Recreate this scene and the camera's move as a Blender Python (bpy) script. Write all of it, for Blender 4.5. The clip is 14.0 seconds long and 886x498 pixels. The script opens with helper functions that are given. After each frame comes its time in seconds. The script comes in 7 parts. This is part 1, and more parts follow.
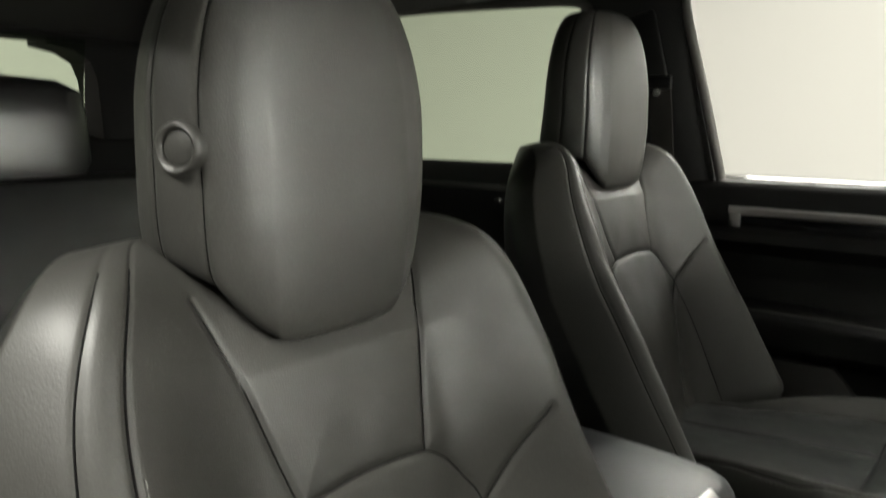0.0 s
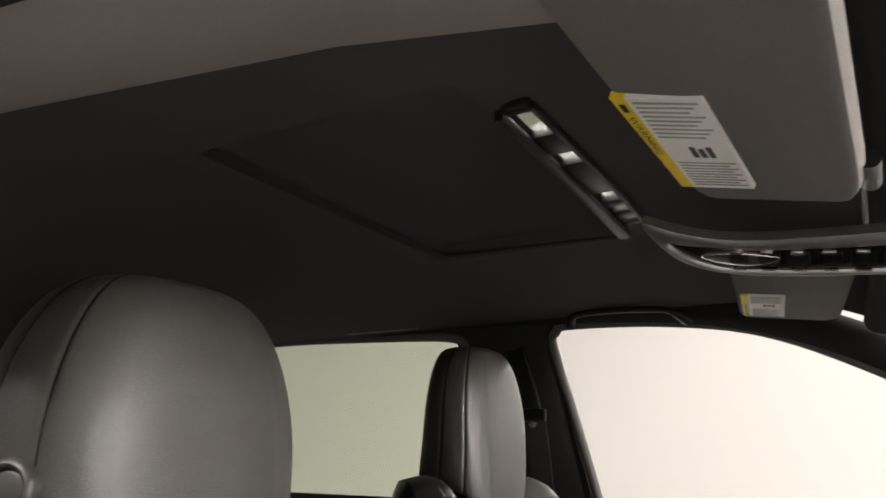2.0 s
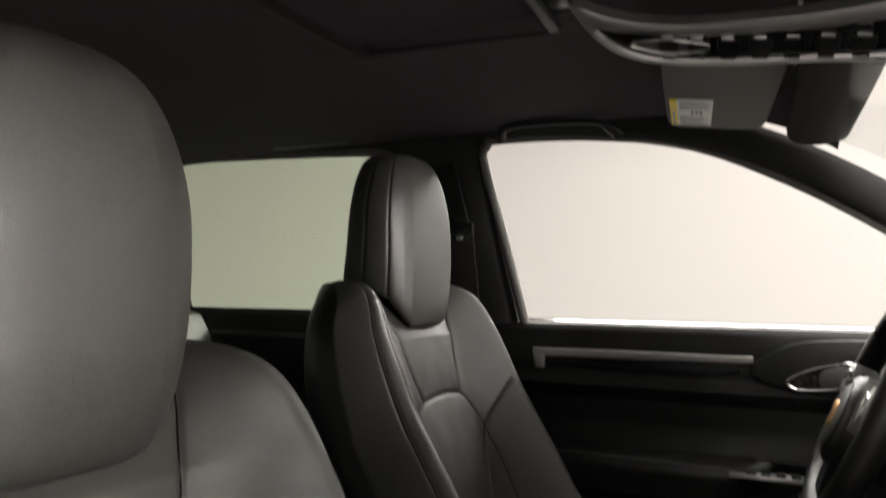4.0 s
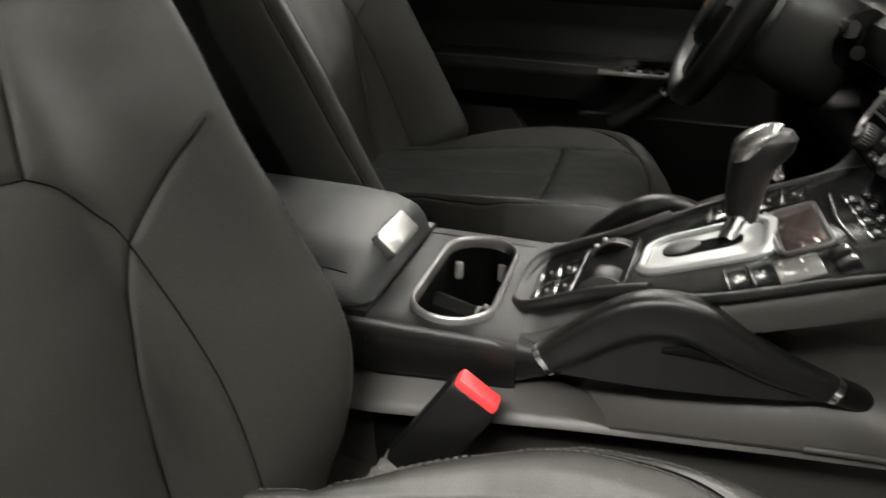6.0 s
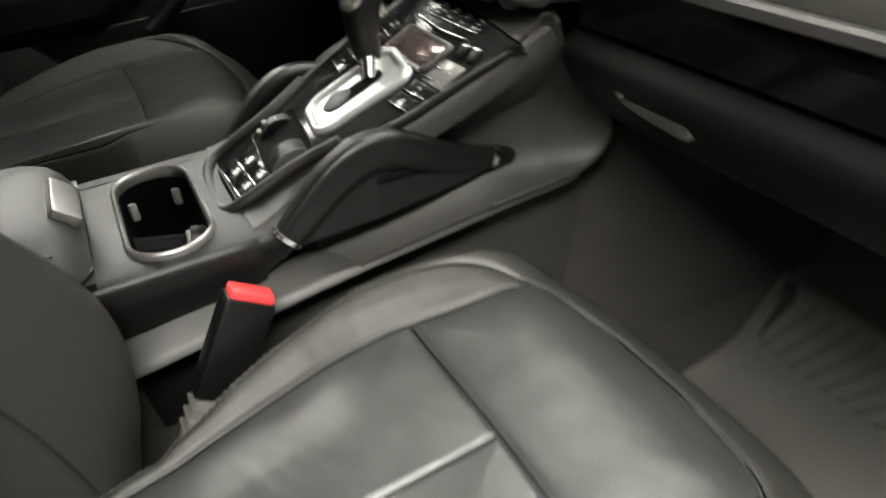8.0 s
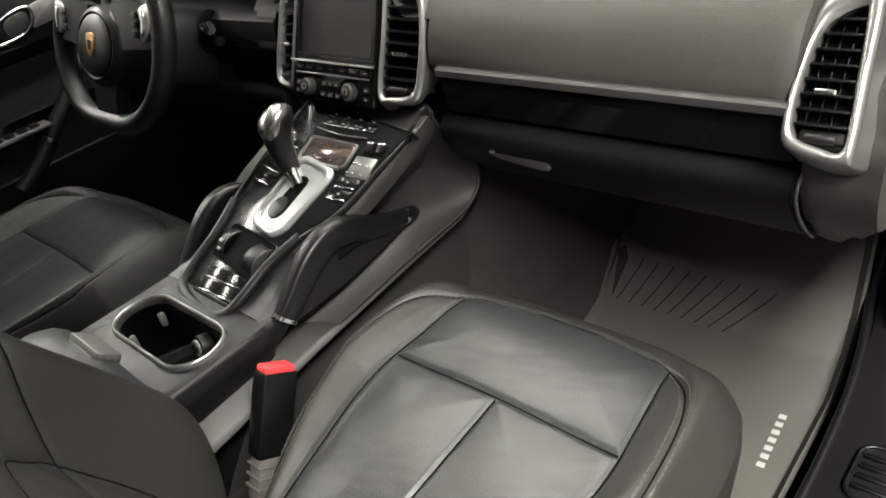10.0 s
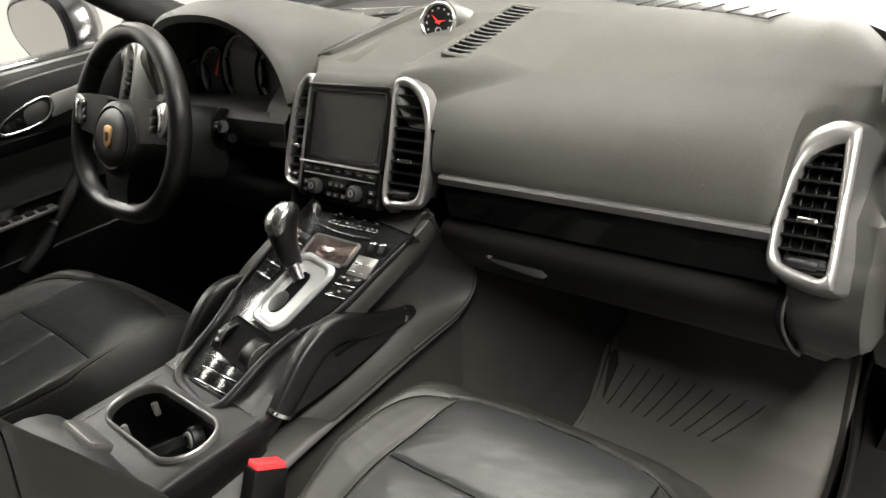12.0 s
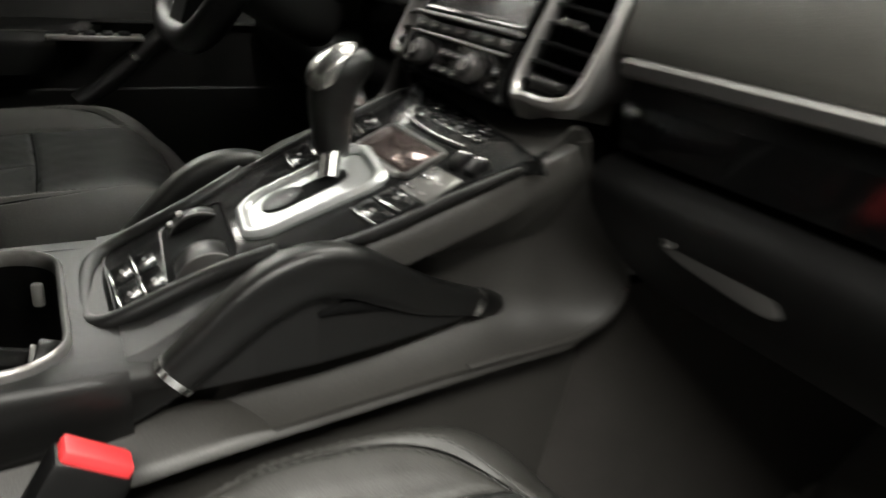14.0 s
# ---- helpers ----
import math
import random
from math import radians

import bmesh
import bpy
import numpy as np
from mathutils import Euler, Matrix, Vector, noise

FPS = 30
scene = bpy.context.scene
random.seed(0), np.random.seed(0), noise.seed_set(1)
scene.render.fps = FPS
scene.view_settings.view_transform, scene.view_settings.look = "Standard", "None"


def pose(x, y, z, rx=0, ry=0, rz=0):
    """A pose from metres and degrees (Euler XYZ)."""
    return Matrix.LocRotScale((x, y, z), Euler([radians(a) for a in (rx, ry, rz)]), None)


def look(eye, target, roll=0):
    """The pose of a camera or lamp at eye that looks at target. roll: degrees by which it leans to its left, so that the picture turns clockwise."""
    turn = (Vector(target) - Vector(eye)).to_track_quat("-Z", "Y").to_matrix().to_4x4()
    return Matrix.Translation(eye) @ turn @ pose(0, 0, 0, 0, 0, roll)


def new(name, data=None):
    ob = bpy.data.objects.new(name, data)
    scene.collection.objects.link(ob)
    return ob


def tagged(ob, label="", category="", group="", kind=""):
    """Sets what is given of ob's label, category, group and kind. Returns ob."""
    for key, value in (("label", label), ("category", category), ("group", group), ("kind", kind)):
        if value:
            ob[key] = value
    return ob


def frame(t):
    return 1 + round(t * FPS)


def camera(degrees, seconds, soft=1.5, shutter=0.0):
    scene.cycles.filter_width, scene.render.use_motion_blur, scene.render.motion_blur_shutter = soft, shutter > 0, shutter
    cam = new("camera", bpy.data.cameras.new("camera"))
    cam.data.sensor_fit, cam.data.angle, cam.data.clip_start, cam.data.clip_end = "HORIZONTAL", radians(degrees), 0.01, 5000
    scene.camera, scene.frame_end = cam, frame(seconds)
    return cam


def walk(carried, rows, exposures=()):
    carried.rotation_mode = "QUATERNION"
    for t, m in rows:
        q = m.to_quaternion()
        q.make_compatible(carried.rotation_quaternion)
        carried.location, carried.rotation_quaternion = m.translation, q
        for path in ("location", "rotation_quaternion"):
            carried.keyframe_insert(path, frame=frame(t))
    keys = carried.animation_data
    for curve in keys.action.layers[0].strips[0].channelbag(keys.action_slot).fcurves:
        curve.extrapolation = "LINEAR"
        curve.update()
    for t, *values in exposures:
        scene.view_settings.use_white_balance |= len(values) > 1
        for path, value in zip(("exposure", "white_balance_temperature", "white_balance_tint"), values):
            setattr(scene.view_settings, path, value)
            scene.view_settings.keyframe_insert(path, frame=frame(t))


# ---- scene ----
cam = camera(62.5, 14.0, shutter=0.5)
PATH = [
    (0, (0.13, -0.725, 1.323), (-1.119, 0.801, 0.993), 0.6),
    (0.5, (0.131, -0.732, 1.333), (-1.132, 0.818, 1.306), 0.2),
    (1, (0.113, -0.734, 1.337), (-1.073, 0.853, 1.612), 0.9),
    (1.5, (0.121, -0.731, 1.328), (-0.961, 0.886, 1.788), 0.9),
    (2, (0.131, -0.717, 1.329), (-0.848, 0.939, 1.877), 0.8),
    (2.2, (0.134, -0.713, 1.329), (-0.816, 0.955, 1.892), 0.5),
    (4.3, (0.132, -0.668, 1.273), (-0.709, 1.146, 1.232), 0.4),
    (4.5, (0.13, -0.667, 1.263), (-0.698, 1.147, 1.105), 0.5),
    (5, (0.127, -0.658, 1.239), (-0.637, 1.133, 0.779), 0.6),
    (5.5, (0.119, -0.646, 1.219), (-0.534, 1.118, 0.539), 1.2),
    (6, (0.11, -0.627, 1.21), (-0.361, 1.135, 0.389), 2.1),
    (6.5, (0.099, -0.604, 1.213), (-0.13, 1.171, 0.32), 2.0),
    (7, (0.058, -0.588, 1.225), (0.123, 1.176, 0.284), 0.6),
    (7.5, (0.034, -0.59, 1.219), (0.429, 1.079, 0.19), -2.1),
    (8, (-0.038, -0.674, 1.223), (0.639, 0.851, 0.12), -6.0),
    (8.2, (-0.099, -0.714, 1.236), (0.712, 0.738, 0.125), -6.8),
    (10.3, (-0.246, -0.759, 1.372), (0.899, 0.51, 0.333), -13.4),
    (10.5, (-0.247, -0.76, 1.376), (0.926, 0.514, 0.376), -13.2),
    (11, (-0.252, -0.765, 1.384), (0.967, 0.519, 0.454), -12.8),
    (11.5, (-0.256, -0.767, 1.387), (0.992, 0.524, 0.505), -11.9),
    (12, (-0.258, -0.764, 1.387), (0.99, 0.54, 0.526), -10.1),
    (12.5, (-0.244, -0.752, 1.373), (0.979, 0.591, 0.535), -6.9),
    (13, (-0.129, -0.725, 1.294), (1.015, 0.703, 0.487), -3.0),
    (13.5, (-0.017, -0.685, 1.203), (1.023, 0.831, 0.417), 1.0),
    (14, (0.01, -0.515, 1.138), (0.934, 1.088, 0.38), 4.9),
]
walk(cam, [(t, look(eye, target, roll)) for t, eye, target, roll in PATH], [(0, 0.15, 6500, 9), (0.5, 0.34, 6500, 16), (2, 0.22, 6500, 20), (4.5, 0.05, 6500, 18), (5.5, 0.0, 6500, 16), (6, -0.02, 6500, 13), (7, -0.05, 6500, 11), (8, 0.15, 6500, 10), (10.5, 0.1, 6500, 12), (12.5, 0.1, 6500, 14), (13.5, 0.05, 6500, 13), (14, -0.1, 6500, 11)])

# ---- world, lights, exposure ----
scene.view_settings.exposure = 0.0
world = bpy.data.worlds.new("studio_air")
scene.world = world
world.use_nodes = True
world.node_tree.nodes["Background"].inputs[0].default_value = (0.9, 0.92, 0.9, 1)
world.node_tree.nodes["Background"].inputs[1].default_value = 0.025


# area lamps out of view, added and sized to set the cabin's brightness
def unseen_lamp(x, y, z, sx, sy, power, tilt=0.0, lean=0.0, colour=(1.0, 0.985, 0.90)):
    data = bpy.data.lights.new("unseen_lamp", "AREA")
    data.shape, data.size, data.size_y, data.energy, data.color = "RECTANGLE", sx, sy, power, colour
    ob = new("unseen_lamp", data)
    ob.location, ob.rotation_euler = (x, y, z), (radians(lean), radians(tilt), 0)
    return ob


unseen_lamp(-0.85, -2.2, 3.30, 2.4, 0.7, 375)
# upright softbox added ahead of the windscreen to light headrests and upper backrests
unseen_lamp(4.35, 0.50, 1.75, 0.9, 1.3, 165, 90)
unseen_lamp(0.95, -1.9, 3.3, 0.8, 0.8, 40)
# added over the windscreen for light on the deck and cushions
unseen_lamp(1.15, 0.7, 3.3, 2.0, 1.6, 84)
unseen_lamp(0.0, 1.4, 3.3, 4.0, 0.4, 3)
# side light added above the driver's window line, for sheen on lid and deck
unseen_lamp(0.1, 2.80, 2.55, 2.2, 0.4, 52, 0, -68)
unseen_lamp(-2.6, 0.0, 3.3, 1.0, 3.0, 6)

# ---- materials ----


def material(name, colour, rough=0.5, metal=0.0, grain=0.0, grain_size=300.0, bump=0.0, vary=0.12, blotch=6.0, coat=0.0, spec=0.5, rough_vary=0.08, cells=False):
    m = bpy.data.materials.new(name)
    m.use_nodes = True
    nt = m.node_tree
    b = nt.nodes["Principled BSDF"]
    b.inputs["Roughness"].default_value, b.inputs["Metallic"].default_value = rough, metal
    b.inputs["Coat Weight"].default_value, b.inputs["Specular IOR Level"].default_value = coat, spec
    tc = nt.nodes.new("ShaderNodeTexCoord")
    big = nt.nodes.new("ShaderNodeTexNoise")
    big.inputs["Scale"].default_value, big.inputs["Detail"].default_value = blotch, 5
    nt.links.new(tc.outputs["Object"], big.inputs["Vector"])
    fine = nt.nodes.new("ShaderNodeTexVoronoi" if cells else "ShaderNodeTexNoise")
    fine.inputs["Scale"].default_value = grain_size
    nt.links.new(tc.outputs["Object"], fine.inputs["Vector"])
    fine_out = fine.outputs["Distance"] if cells else fine.outputs["Fac"]
    mix = nt.nodes.new("ShaderNodeMix")
    mix.data_type = "RGBA"
    mix.inputs["A"].default_value = (*[c * (1 - vary) for c in colour], 1)
    mix.inputs["B"].default_value = (*[min(1, c * (1 + vary)) for c in colour], 1)
    nt.links.new(big.outputs["Fac"], mix.inputs["Factor"])
    last = mix.outputs["Result"]
    if grain:
        mul = nt.nodes.new("ShaderNodeMix")
        mul.data_type, mul.blend_type = "RGBA", "OVERLAY"
        mul.inputs["Factor"].default_value = grain
        nt.links.new(last, mul.inputs["A"])
        nt.links.new(fine_out, mul.inputs["B"])
        last = mul.outputs["Result"]
    nt.links.new(last, b.inputs["Base Color"])
    if rough_vary:
        mr = nt.nodes.new("ShaderNodeMapRange")
        mr.inputs["To Min"].default_value, mr.inputs["To Max"].default_value = max(0.02, rough - rough_vary), min(1, rough + rough_vary)
        nt.links.new(big.outputs["Fac"], mr.inputs["Value"])
        nt.links.new(mr.outputs["Result"], b.inputs["Roughness"])
    if bump:
        bp = nt.nodes.new("ShaderNodeBump")
        bp.inputs["Strength"].default_value, bp.inputs["Distance"].default_value = bump, 0.0006
        nt.links.new(fine_out, bp.inputs["Height"])
        nt.links.new(bp.outputs["Normal"], b.inputs["Normal"])
    return m


LEATHER = material("black_leather", (0.0240, 0.0235, 0.0211), 0.48, grain=0.25, grain_size=700, bump=0.16, vary=0.16, blotch=9, cells=True, spec=0.42)
LEATHER_HOLES = material("perforated_black_leather", (0.0285, 0.0300, 0.0290), 0.36, grain=0.25, grain_size=700, bump=0.16, vary=0.16, blotch=9, spec=0.7, cells=True)
GRIP_GREY = material("grey_grip_rubber", (0.26, 0.255, 0.245), 0.6, vary=0.08)
DECK_GLOSS = material("gloss_switch_black", (0.010, 0.010, 0.010), 0.13, vary=0.15, blotch=14, spec=0.42, rough_vary=0.04)
SWITCH_GREY = material("grey_switch_plate", (0.20, 0.197, 0.19), 0.18, metal=0.5, vary=0.06)


def perforate(m, size):
    """Rows of small dark holes pricked into a leather."""
    nt = m.node_tree
    b = nt.nodes["Principled BSDF"]
    tc = nt.nodes.new("ShaderNodeTexCoord")
    dots = nt.nodes.new("ShaderNodeTexVoronoi")
    dots.inputs["Scale"].default_value, dots.inputs["Randomness"].default_value = 1 / size, 0.10
    ramp = nt.nodes.new("ShaderNodeMapRange")
    ramp.inputs["From Min"].default_value, ramp.inputs["From Max"].default_value = 0.11, 0.19
    mix = nt.nodes.new("ShaderNodeMix")
    mix.data_type = "RGBA"
    mix.inputs["A"].default_value = (0.004, 0.004, 0.004, 1)
    nt.links.new(tc.outputs["Object"], dots.inputs["Vector"])
    nt.links.new(dots.outputs["Distance"], ramp.inputs["Value"])
    nt.links.new(ramp.outputs["Result"], mix.inputs["Factor"])
    nt.links.new(b.inputs["Base Color"].links[0].from_socket, mix.inputs["B"])
    nt.links.new(mix.outputs["Result"], b.inputs["Base Color"])
    return m


perforate(LEATHER_HOLES, 0.0055)
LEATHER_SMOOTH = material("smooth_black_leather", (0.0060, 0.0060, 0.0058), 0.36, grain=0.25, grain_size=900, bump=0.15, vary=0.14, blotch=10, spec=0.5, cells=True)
GLOSS_LID = material("glossy_dark_metal", (0.20, 0.15, 0.14), 0.10, metal=0.8, vary=0.08, rough_vary=0.04)
KNOB_METAL = material("knob_metal", (0.50, 0.49, 0.48), 0.24, metal=0.9, vary=0.06, rough_vary=0.05)
LEATHER_LID = material("lid_leather", (0.0230, 0.0240, 0.0250), 0.42, grain=0.25, grain_size=700, bump=0.3, vary=0.1, blotch=9, cells=True, spec=0.6)
PAD = material("dash_pad", (0.0500, 0.0490, 0.0430), 0.58, spec=0.32, grain=0.25, grain_size=900, bump=0.12, vary=0.08, blotch=4, cells=True)
PLASTIC = material("grained_black_plastic", (0.0065, 0.0064, 0.0062), 0.42, grain=0.3, grain_size=1500, bump=0.15, vary=0.12, blotch=7, cells=True, spec=0.45)
GLOVE = material("soft_black_glovebox", (0.0032, 0.0032, 0.0031), 0.55, grain=0.3, grain_size=1500, bump=0.15, vary=0.12, blotch=7, cells=True, spec=0.2)
PLASTIC_SMOOTH = material("smooth_black_plastic", (0.0035, 0.0035, 0.0035), 0.36, vary=0.15, blotch=12, spec=0.45)
SKIRT = material("grey_brown_trim", (0.028, 0.0266, 0.0240), 0.5, grain=0.3, grain_size=900, bump=0.1, vary=0.12, blotch=6, cells=True)
PIANO = material("piano_black", (0.005, 0.005, 0.005), 0.13, vary=0.2, coat=0.1, spec=0.35, rough_vary=0.03)
GATE_SILVER = material("pale_gate_silver", (0.56, 0.57, 0.57), 0.24, metal=0.55, vary=0.05, rough_vary=0.05)
SILVER = material("satin_silver", (0.47, 0.462, 0.453), 0.30, metal=0.85, grain=0.1, grain_size=400, vary=0.05, rough_vary=0.06)
# darkened copy of SILVER that offsets the doorway light on the outer vents
SILVER_DIMMED = material("dimmed_satin_silver", (0.30, 0.295, 0.29), 0.36, metal=0.8, grain=0.1, grain_size=400, vary=0.06, rough_vary=0.06)
GLOSS_BAND = material("gloss_black_trim", (0.003, 0.003, 0.003), 0.09, vary=0.2, spec=0.22, rough_vary=0.02)
SILVER_DARK = material("dark_silver_strip", (0.115, 0.112, 0.109), 0.38, metal=0.7, vary=0.06)
CHROME = material("chrome", (0.85, 0.85, 0.85), 0.20, metal=1.0, vary=0.03, rough_vary=0.04)
CARPET = material("black_carpet", (0.028, 0.026, 0.024), 0.95, grain=0.7, grain_size=1500, bump=0.9, vary=0.3, blotch=14, spec=0.15)
RUBBER = material("black_rubber", (0.092, 0.087, 0.080), 0.6, grain=0.3, grain_size=800, bump=0.3, vary=0.18, blotch=10)
HEADLINER = material("dark_headliner", (0.054, 0.049, 0.052), 0.95, grain=0.5, grain_size=1800, bump=0.4, vary=0.08, blotch=5, spec=0.1)
# darker rubber tone, standing for the shade inside the mat's grooves
GROOVE_SHADE = material("rubber_groove_shade", (0.026, 0.0245, 0.0225), 0.8, vary=0.2, spec=0.2)
GAP = material("black_gap", (0.0030, 0.0030, 0.0030), 0.9, vary=0.1, spec=0.1)
THREAD = material("seam_thread", (0.085, 0.084, 0.080), 0.8, vary=0.2, spec=0.2)
RED = material("red_button", (0.72, 0.045, 0.05), 0.4, vary=0.06)
WHITE = material("printed_white", (0.78, 0.76, 0.72), 0.5, vary=0.04)
ICON = material("switch_icon", (0.17, 0.165, 0.16), 0.6, vary=0.05)
GREYPRINT = material("grey_print", (0.32, 0.31, 0.30), 0.6, vary=0.05)
MARK = material("light_grey_mark", (0.40, 0.395, 0.38), 0.5, vary=0.05)
YELLOW = material("label_yellow", (0.80, 0.58, 0.02), 0.5, vary=0.04)
GOLD = material("badge_gold", (0.62, 0.36, 0.16), 0.35, metal=0.5, vary=0.1)
NEEDLE = material("red_needle", (0.75, 0.03, 0.02), 0.4, vary=0.03)
SCREEN = material("dark_screen", (0.020, 0.018, 0.018), 0.20, vary=0.05, rough_vary=0.04)
VISOR_CLOTH = material("visor_cloth", (0.145, 0.136, 0.128), 0.9, grain=0.3, grain_size=1500, bump=0.3, vary=0.08, blotch=6, spec=0.2)
RAIL_CLOTH = material("grey_brown_rail_cover", (0.25, 0.221, 0.208), 0.85, grain=0.3, grain_size=1200, bump=0.3, vary=0.14, blotch=8, spec=0.2)
SUEDE = material("pillar_cloth", (0.026, 0.0255, 0.025), 0.9, grain=0.4, grain_size=1500, bump=0.3, vary=0.1, spec=0.1)
PAINT = material("studio_wall_paint", (0.57, 0.554, 0.530), 0.7, vary=0.025, blotch=0.7)
DARKWALL = material("dark_grey_wall", (0.018, 0.018, 0.017), 0.8, vary=0.06, blotch=0.7)
STUDIO_FLOOR = material("studio_floor", (0.28, 0.271, 0.262), 0.5, vary=0.1, blotch=2)
BODY = material("body_paint", (0.03, 0.03, 0.032), 0.2, vary=0.05, coat=0.8)
MIRROR = material("mirror_silver", (0.92, 0.92, 0.92), 0.02, metal=1.0, vary=0.01, rough_vary=0.0)
GREYCLEAR = material("mirror_back", (0.1400, 0.1400, 0.1300), 0.5, vary=0.06)


def glass(name, tint):
    m = bpy.data.materials.new(name)
    m.use_nodes = True
    nt = m.node_tree
    b = nt.nodes["Principled BSDF"]
    b.inputs["Base Color"].default_value = (*tint, 1)
    b.inputs["Roughness"].default_value, b.inputs["Transmission Weight"].default_value = 0.0, 1.0
    b.inputs["IOR"].default_value = 1.05
    return m


CLEAR = glass("clear_glass", (0.97, 0.985, 0.97))
TINTED = glass("green_tinted_glass", (0.66, 0.76, 0.62))

# ---- mesh helpers ----


def thing(name, label, category, group="", kind="", at=(0, 0, 0)):
    ob = new(name)
    ob.location = at
    return tagged(ob, label, category, group, kind)


def part(name, mesh, mat, parent=None, label="", smooth=True):
    """Links a bmesh or (verts, faces) as one mesh object under a thing or a part."""
    data = bpy.data.meshes.new(name)
    if isinstance(mesh, tuple):
        data.from_pydata([tuple(v) for v in mesh[0]], [], [tuple(f) for f in mesh[1]])
    else:
        bmesh.ops.recalc_face_normals(mesh, faces=mesh.faces)
        mesh.to_mesh(data)
        mesh.free()
    data.materials.append(mat)
    if smooth:
        data.shade_smooth()
        data.set_sharp_from_angle(angle=radians(38))
    ob = new(name, data)
    if parent is not None:
        ob.parent = parent
        base = parent
        shift = Vector((0, 0, 0))
        while base is not None:
            shift += base.location
            base = base.parent
        if parent.type == "EMPTY":
            data.transform(Matrix.Translation(-shift))
        else:
            data.transform(Matrix.Translation(-shift))
    if label:
        ob["label"] = label
    return ob


def solo(name, mesh, mat, label, category, kind="", group="", smooth=True):
    return tagged(part(name, mesh, mat, None, "", smooth), label, category, group, kind)


def box(bm, centre, size, bevel=0.0, turn=None, segs=2):
    """A bevelled block. turn: a rotation matrix about its centre."""
    got = bmesh.ops.create_cube(bm, size=1.0)
    vs = got["verts"]
    bmesh.ops.scale(bm, vec=size, verts=vs)
    if bevel:
        es = list({e for v in vs for e in v.link_edges})
        out = bmesh.ops.bevel(bm, geom=es, offset=min(bevel, min(size) * 0.49), segments=segs, profile=0.5, affect="EDGES")
        vs = list({v for f in out["faces"] for v in f.verts} | {v for v in vs if v.is_valid})
    if turn is not None:
        bmesh.ops.rotate(bm, cent=(0, 0, 0), matrix=turn.to_3x3(), verts=vs)
    bmesh.ops.translate(bm, vec=centre, verts=vs)
    return vs


def block(centre, size, bevel=0.003, turn=None, segs=2):
    bm = bmesh.new()
    box(bm, centre, size, bevel, turn, segs)
    return bm


def rod(a, b, r, r2=None, segs=20, bevel=0.0):
    """A cylinder or cone from a to b."""
    a, b = Vector(a), Vector(b)
    bm = bmesh.new()
    d = b - a
    got = bmesh.ops.create_cone(bm, cap_ends=True, segments=segs, radius1=r, radius2=r if r2 is None else r2, depth=d.length)
    if bevel:
        es = [e for e in bm.edges if len(e.link_faces) == 2 and any(len(f.verts) > 4 for f in e.link_faces)]
        bmesh.ops.bevel(bm, geom=es, offset=bevel, segments=2, profile=0.5, affect="EDGES")
    bm.transform(Matrix.Translation((a + b) / 2) @ d.to_track_quat("Z", "Y").to_matrix().to_4x4())
    return bm


def smooth_line(points, n=8, closed=False):
    """Catmull-Rom through the points."""
    p = [Vector(q) for q in points]
    out = []
    count = len(p) if closed else len(p) - 1
    for i in range(count):
        a, b, c, d = (p[(i - 1) % len(p)], p[i], p[(i + 1) % len(p)], p[(i + 2) % len(p)]) if closed else (p[max(i - 1, 0)], p[i], p[i + 1], p[min(i + 2, len(p) - 1)])
        for k in range(n):
            t = k / n
            out.append(0.5 * ((2 * b) + (c - a) * t + (2 * a - 5 * b + 4 * c - d) * t * t + (3 * b - a - 3 * c + d) * t ** 3))
    if not closed:
        out.append(p[-1])
    return out


def sweep(points, width, height, n=8, closed=False, segs=12, up=(0, 0, 1), power=2.0, ends=1.0):
    """A rounded section (superellipse, width x height) swept along a smooth line. width and height may be lists, one per point."""
    line = smooth_line(points, n, closed)
    m = len(line)
    up = Vector(up)

    def size(v, i):
        if isinstance(v, (int, float)):
            return v
        s = i / (m if closed else m - 1) * (len(v) if closed else len(v) - 1)
        k = min(int(s), len(v) - 1)
        return v[k] + (v[(k + 1) % len(v)] - v[k]) * (s - k)

    verts, faces = [], []
    for i, q in enumerate(line):
        ahead = (line[(i + 1) % m] - line[(i - 1) % m]) if closed else (line[min(i + 1, m - 1)] - line[max(i - 1, 0)])
        ahead.normalize()
        side = ahead.cross(up)
        if side.length < 1e-4:
            side = ahead.cross(Vector((1, 0, 0)))
        side.normalize()
        top = side.cross(ahead)
        for k in range(segs):
            a = 2 * math.pi * k / segs
            c, s = math.cos(a), math.sin(a)
            verts.append(q + side * (math.copysign(abs(c) ** (2 / power), c) * size(width, i) / 2) + top * (math.copysign(abs(s) ** (2 / power), s) * size(height, i) / 2))
    for i in range(m if closed else m - 1):
        for k in range(segs):
            a, b = i * segs + k, i * segs + (k + 1) % segs
            j = (i + 1) % m
            faces.append((a, b, j * segs + (k + 1) % segs, j * segs + k))
    if not closed:
        faces.append(tuple(range(segs - 1, -1, -1)))
        faces.append(tuple(range((m - 1) * segs, m * segs)))
    return bm_of(verts, faces)


def bm_of(verts, faces):
    bm = bmesh.new()
    vs = [bm.verts.new(v) for v in verts]
    for f in faces:
        bm.faces.new([vs[i] for i in f])
    return bm


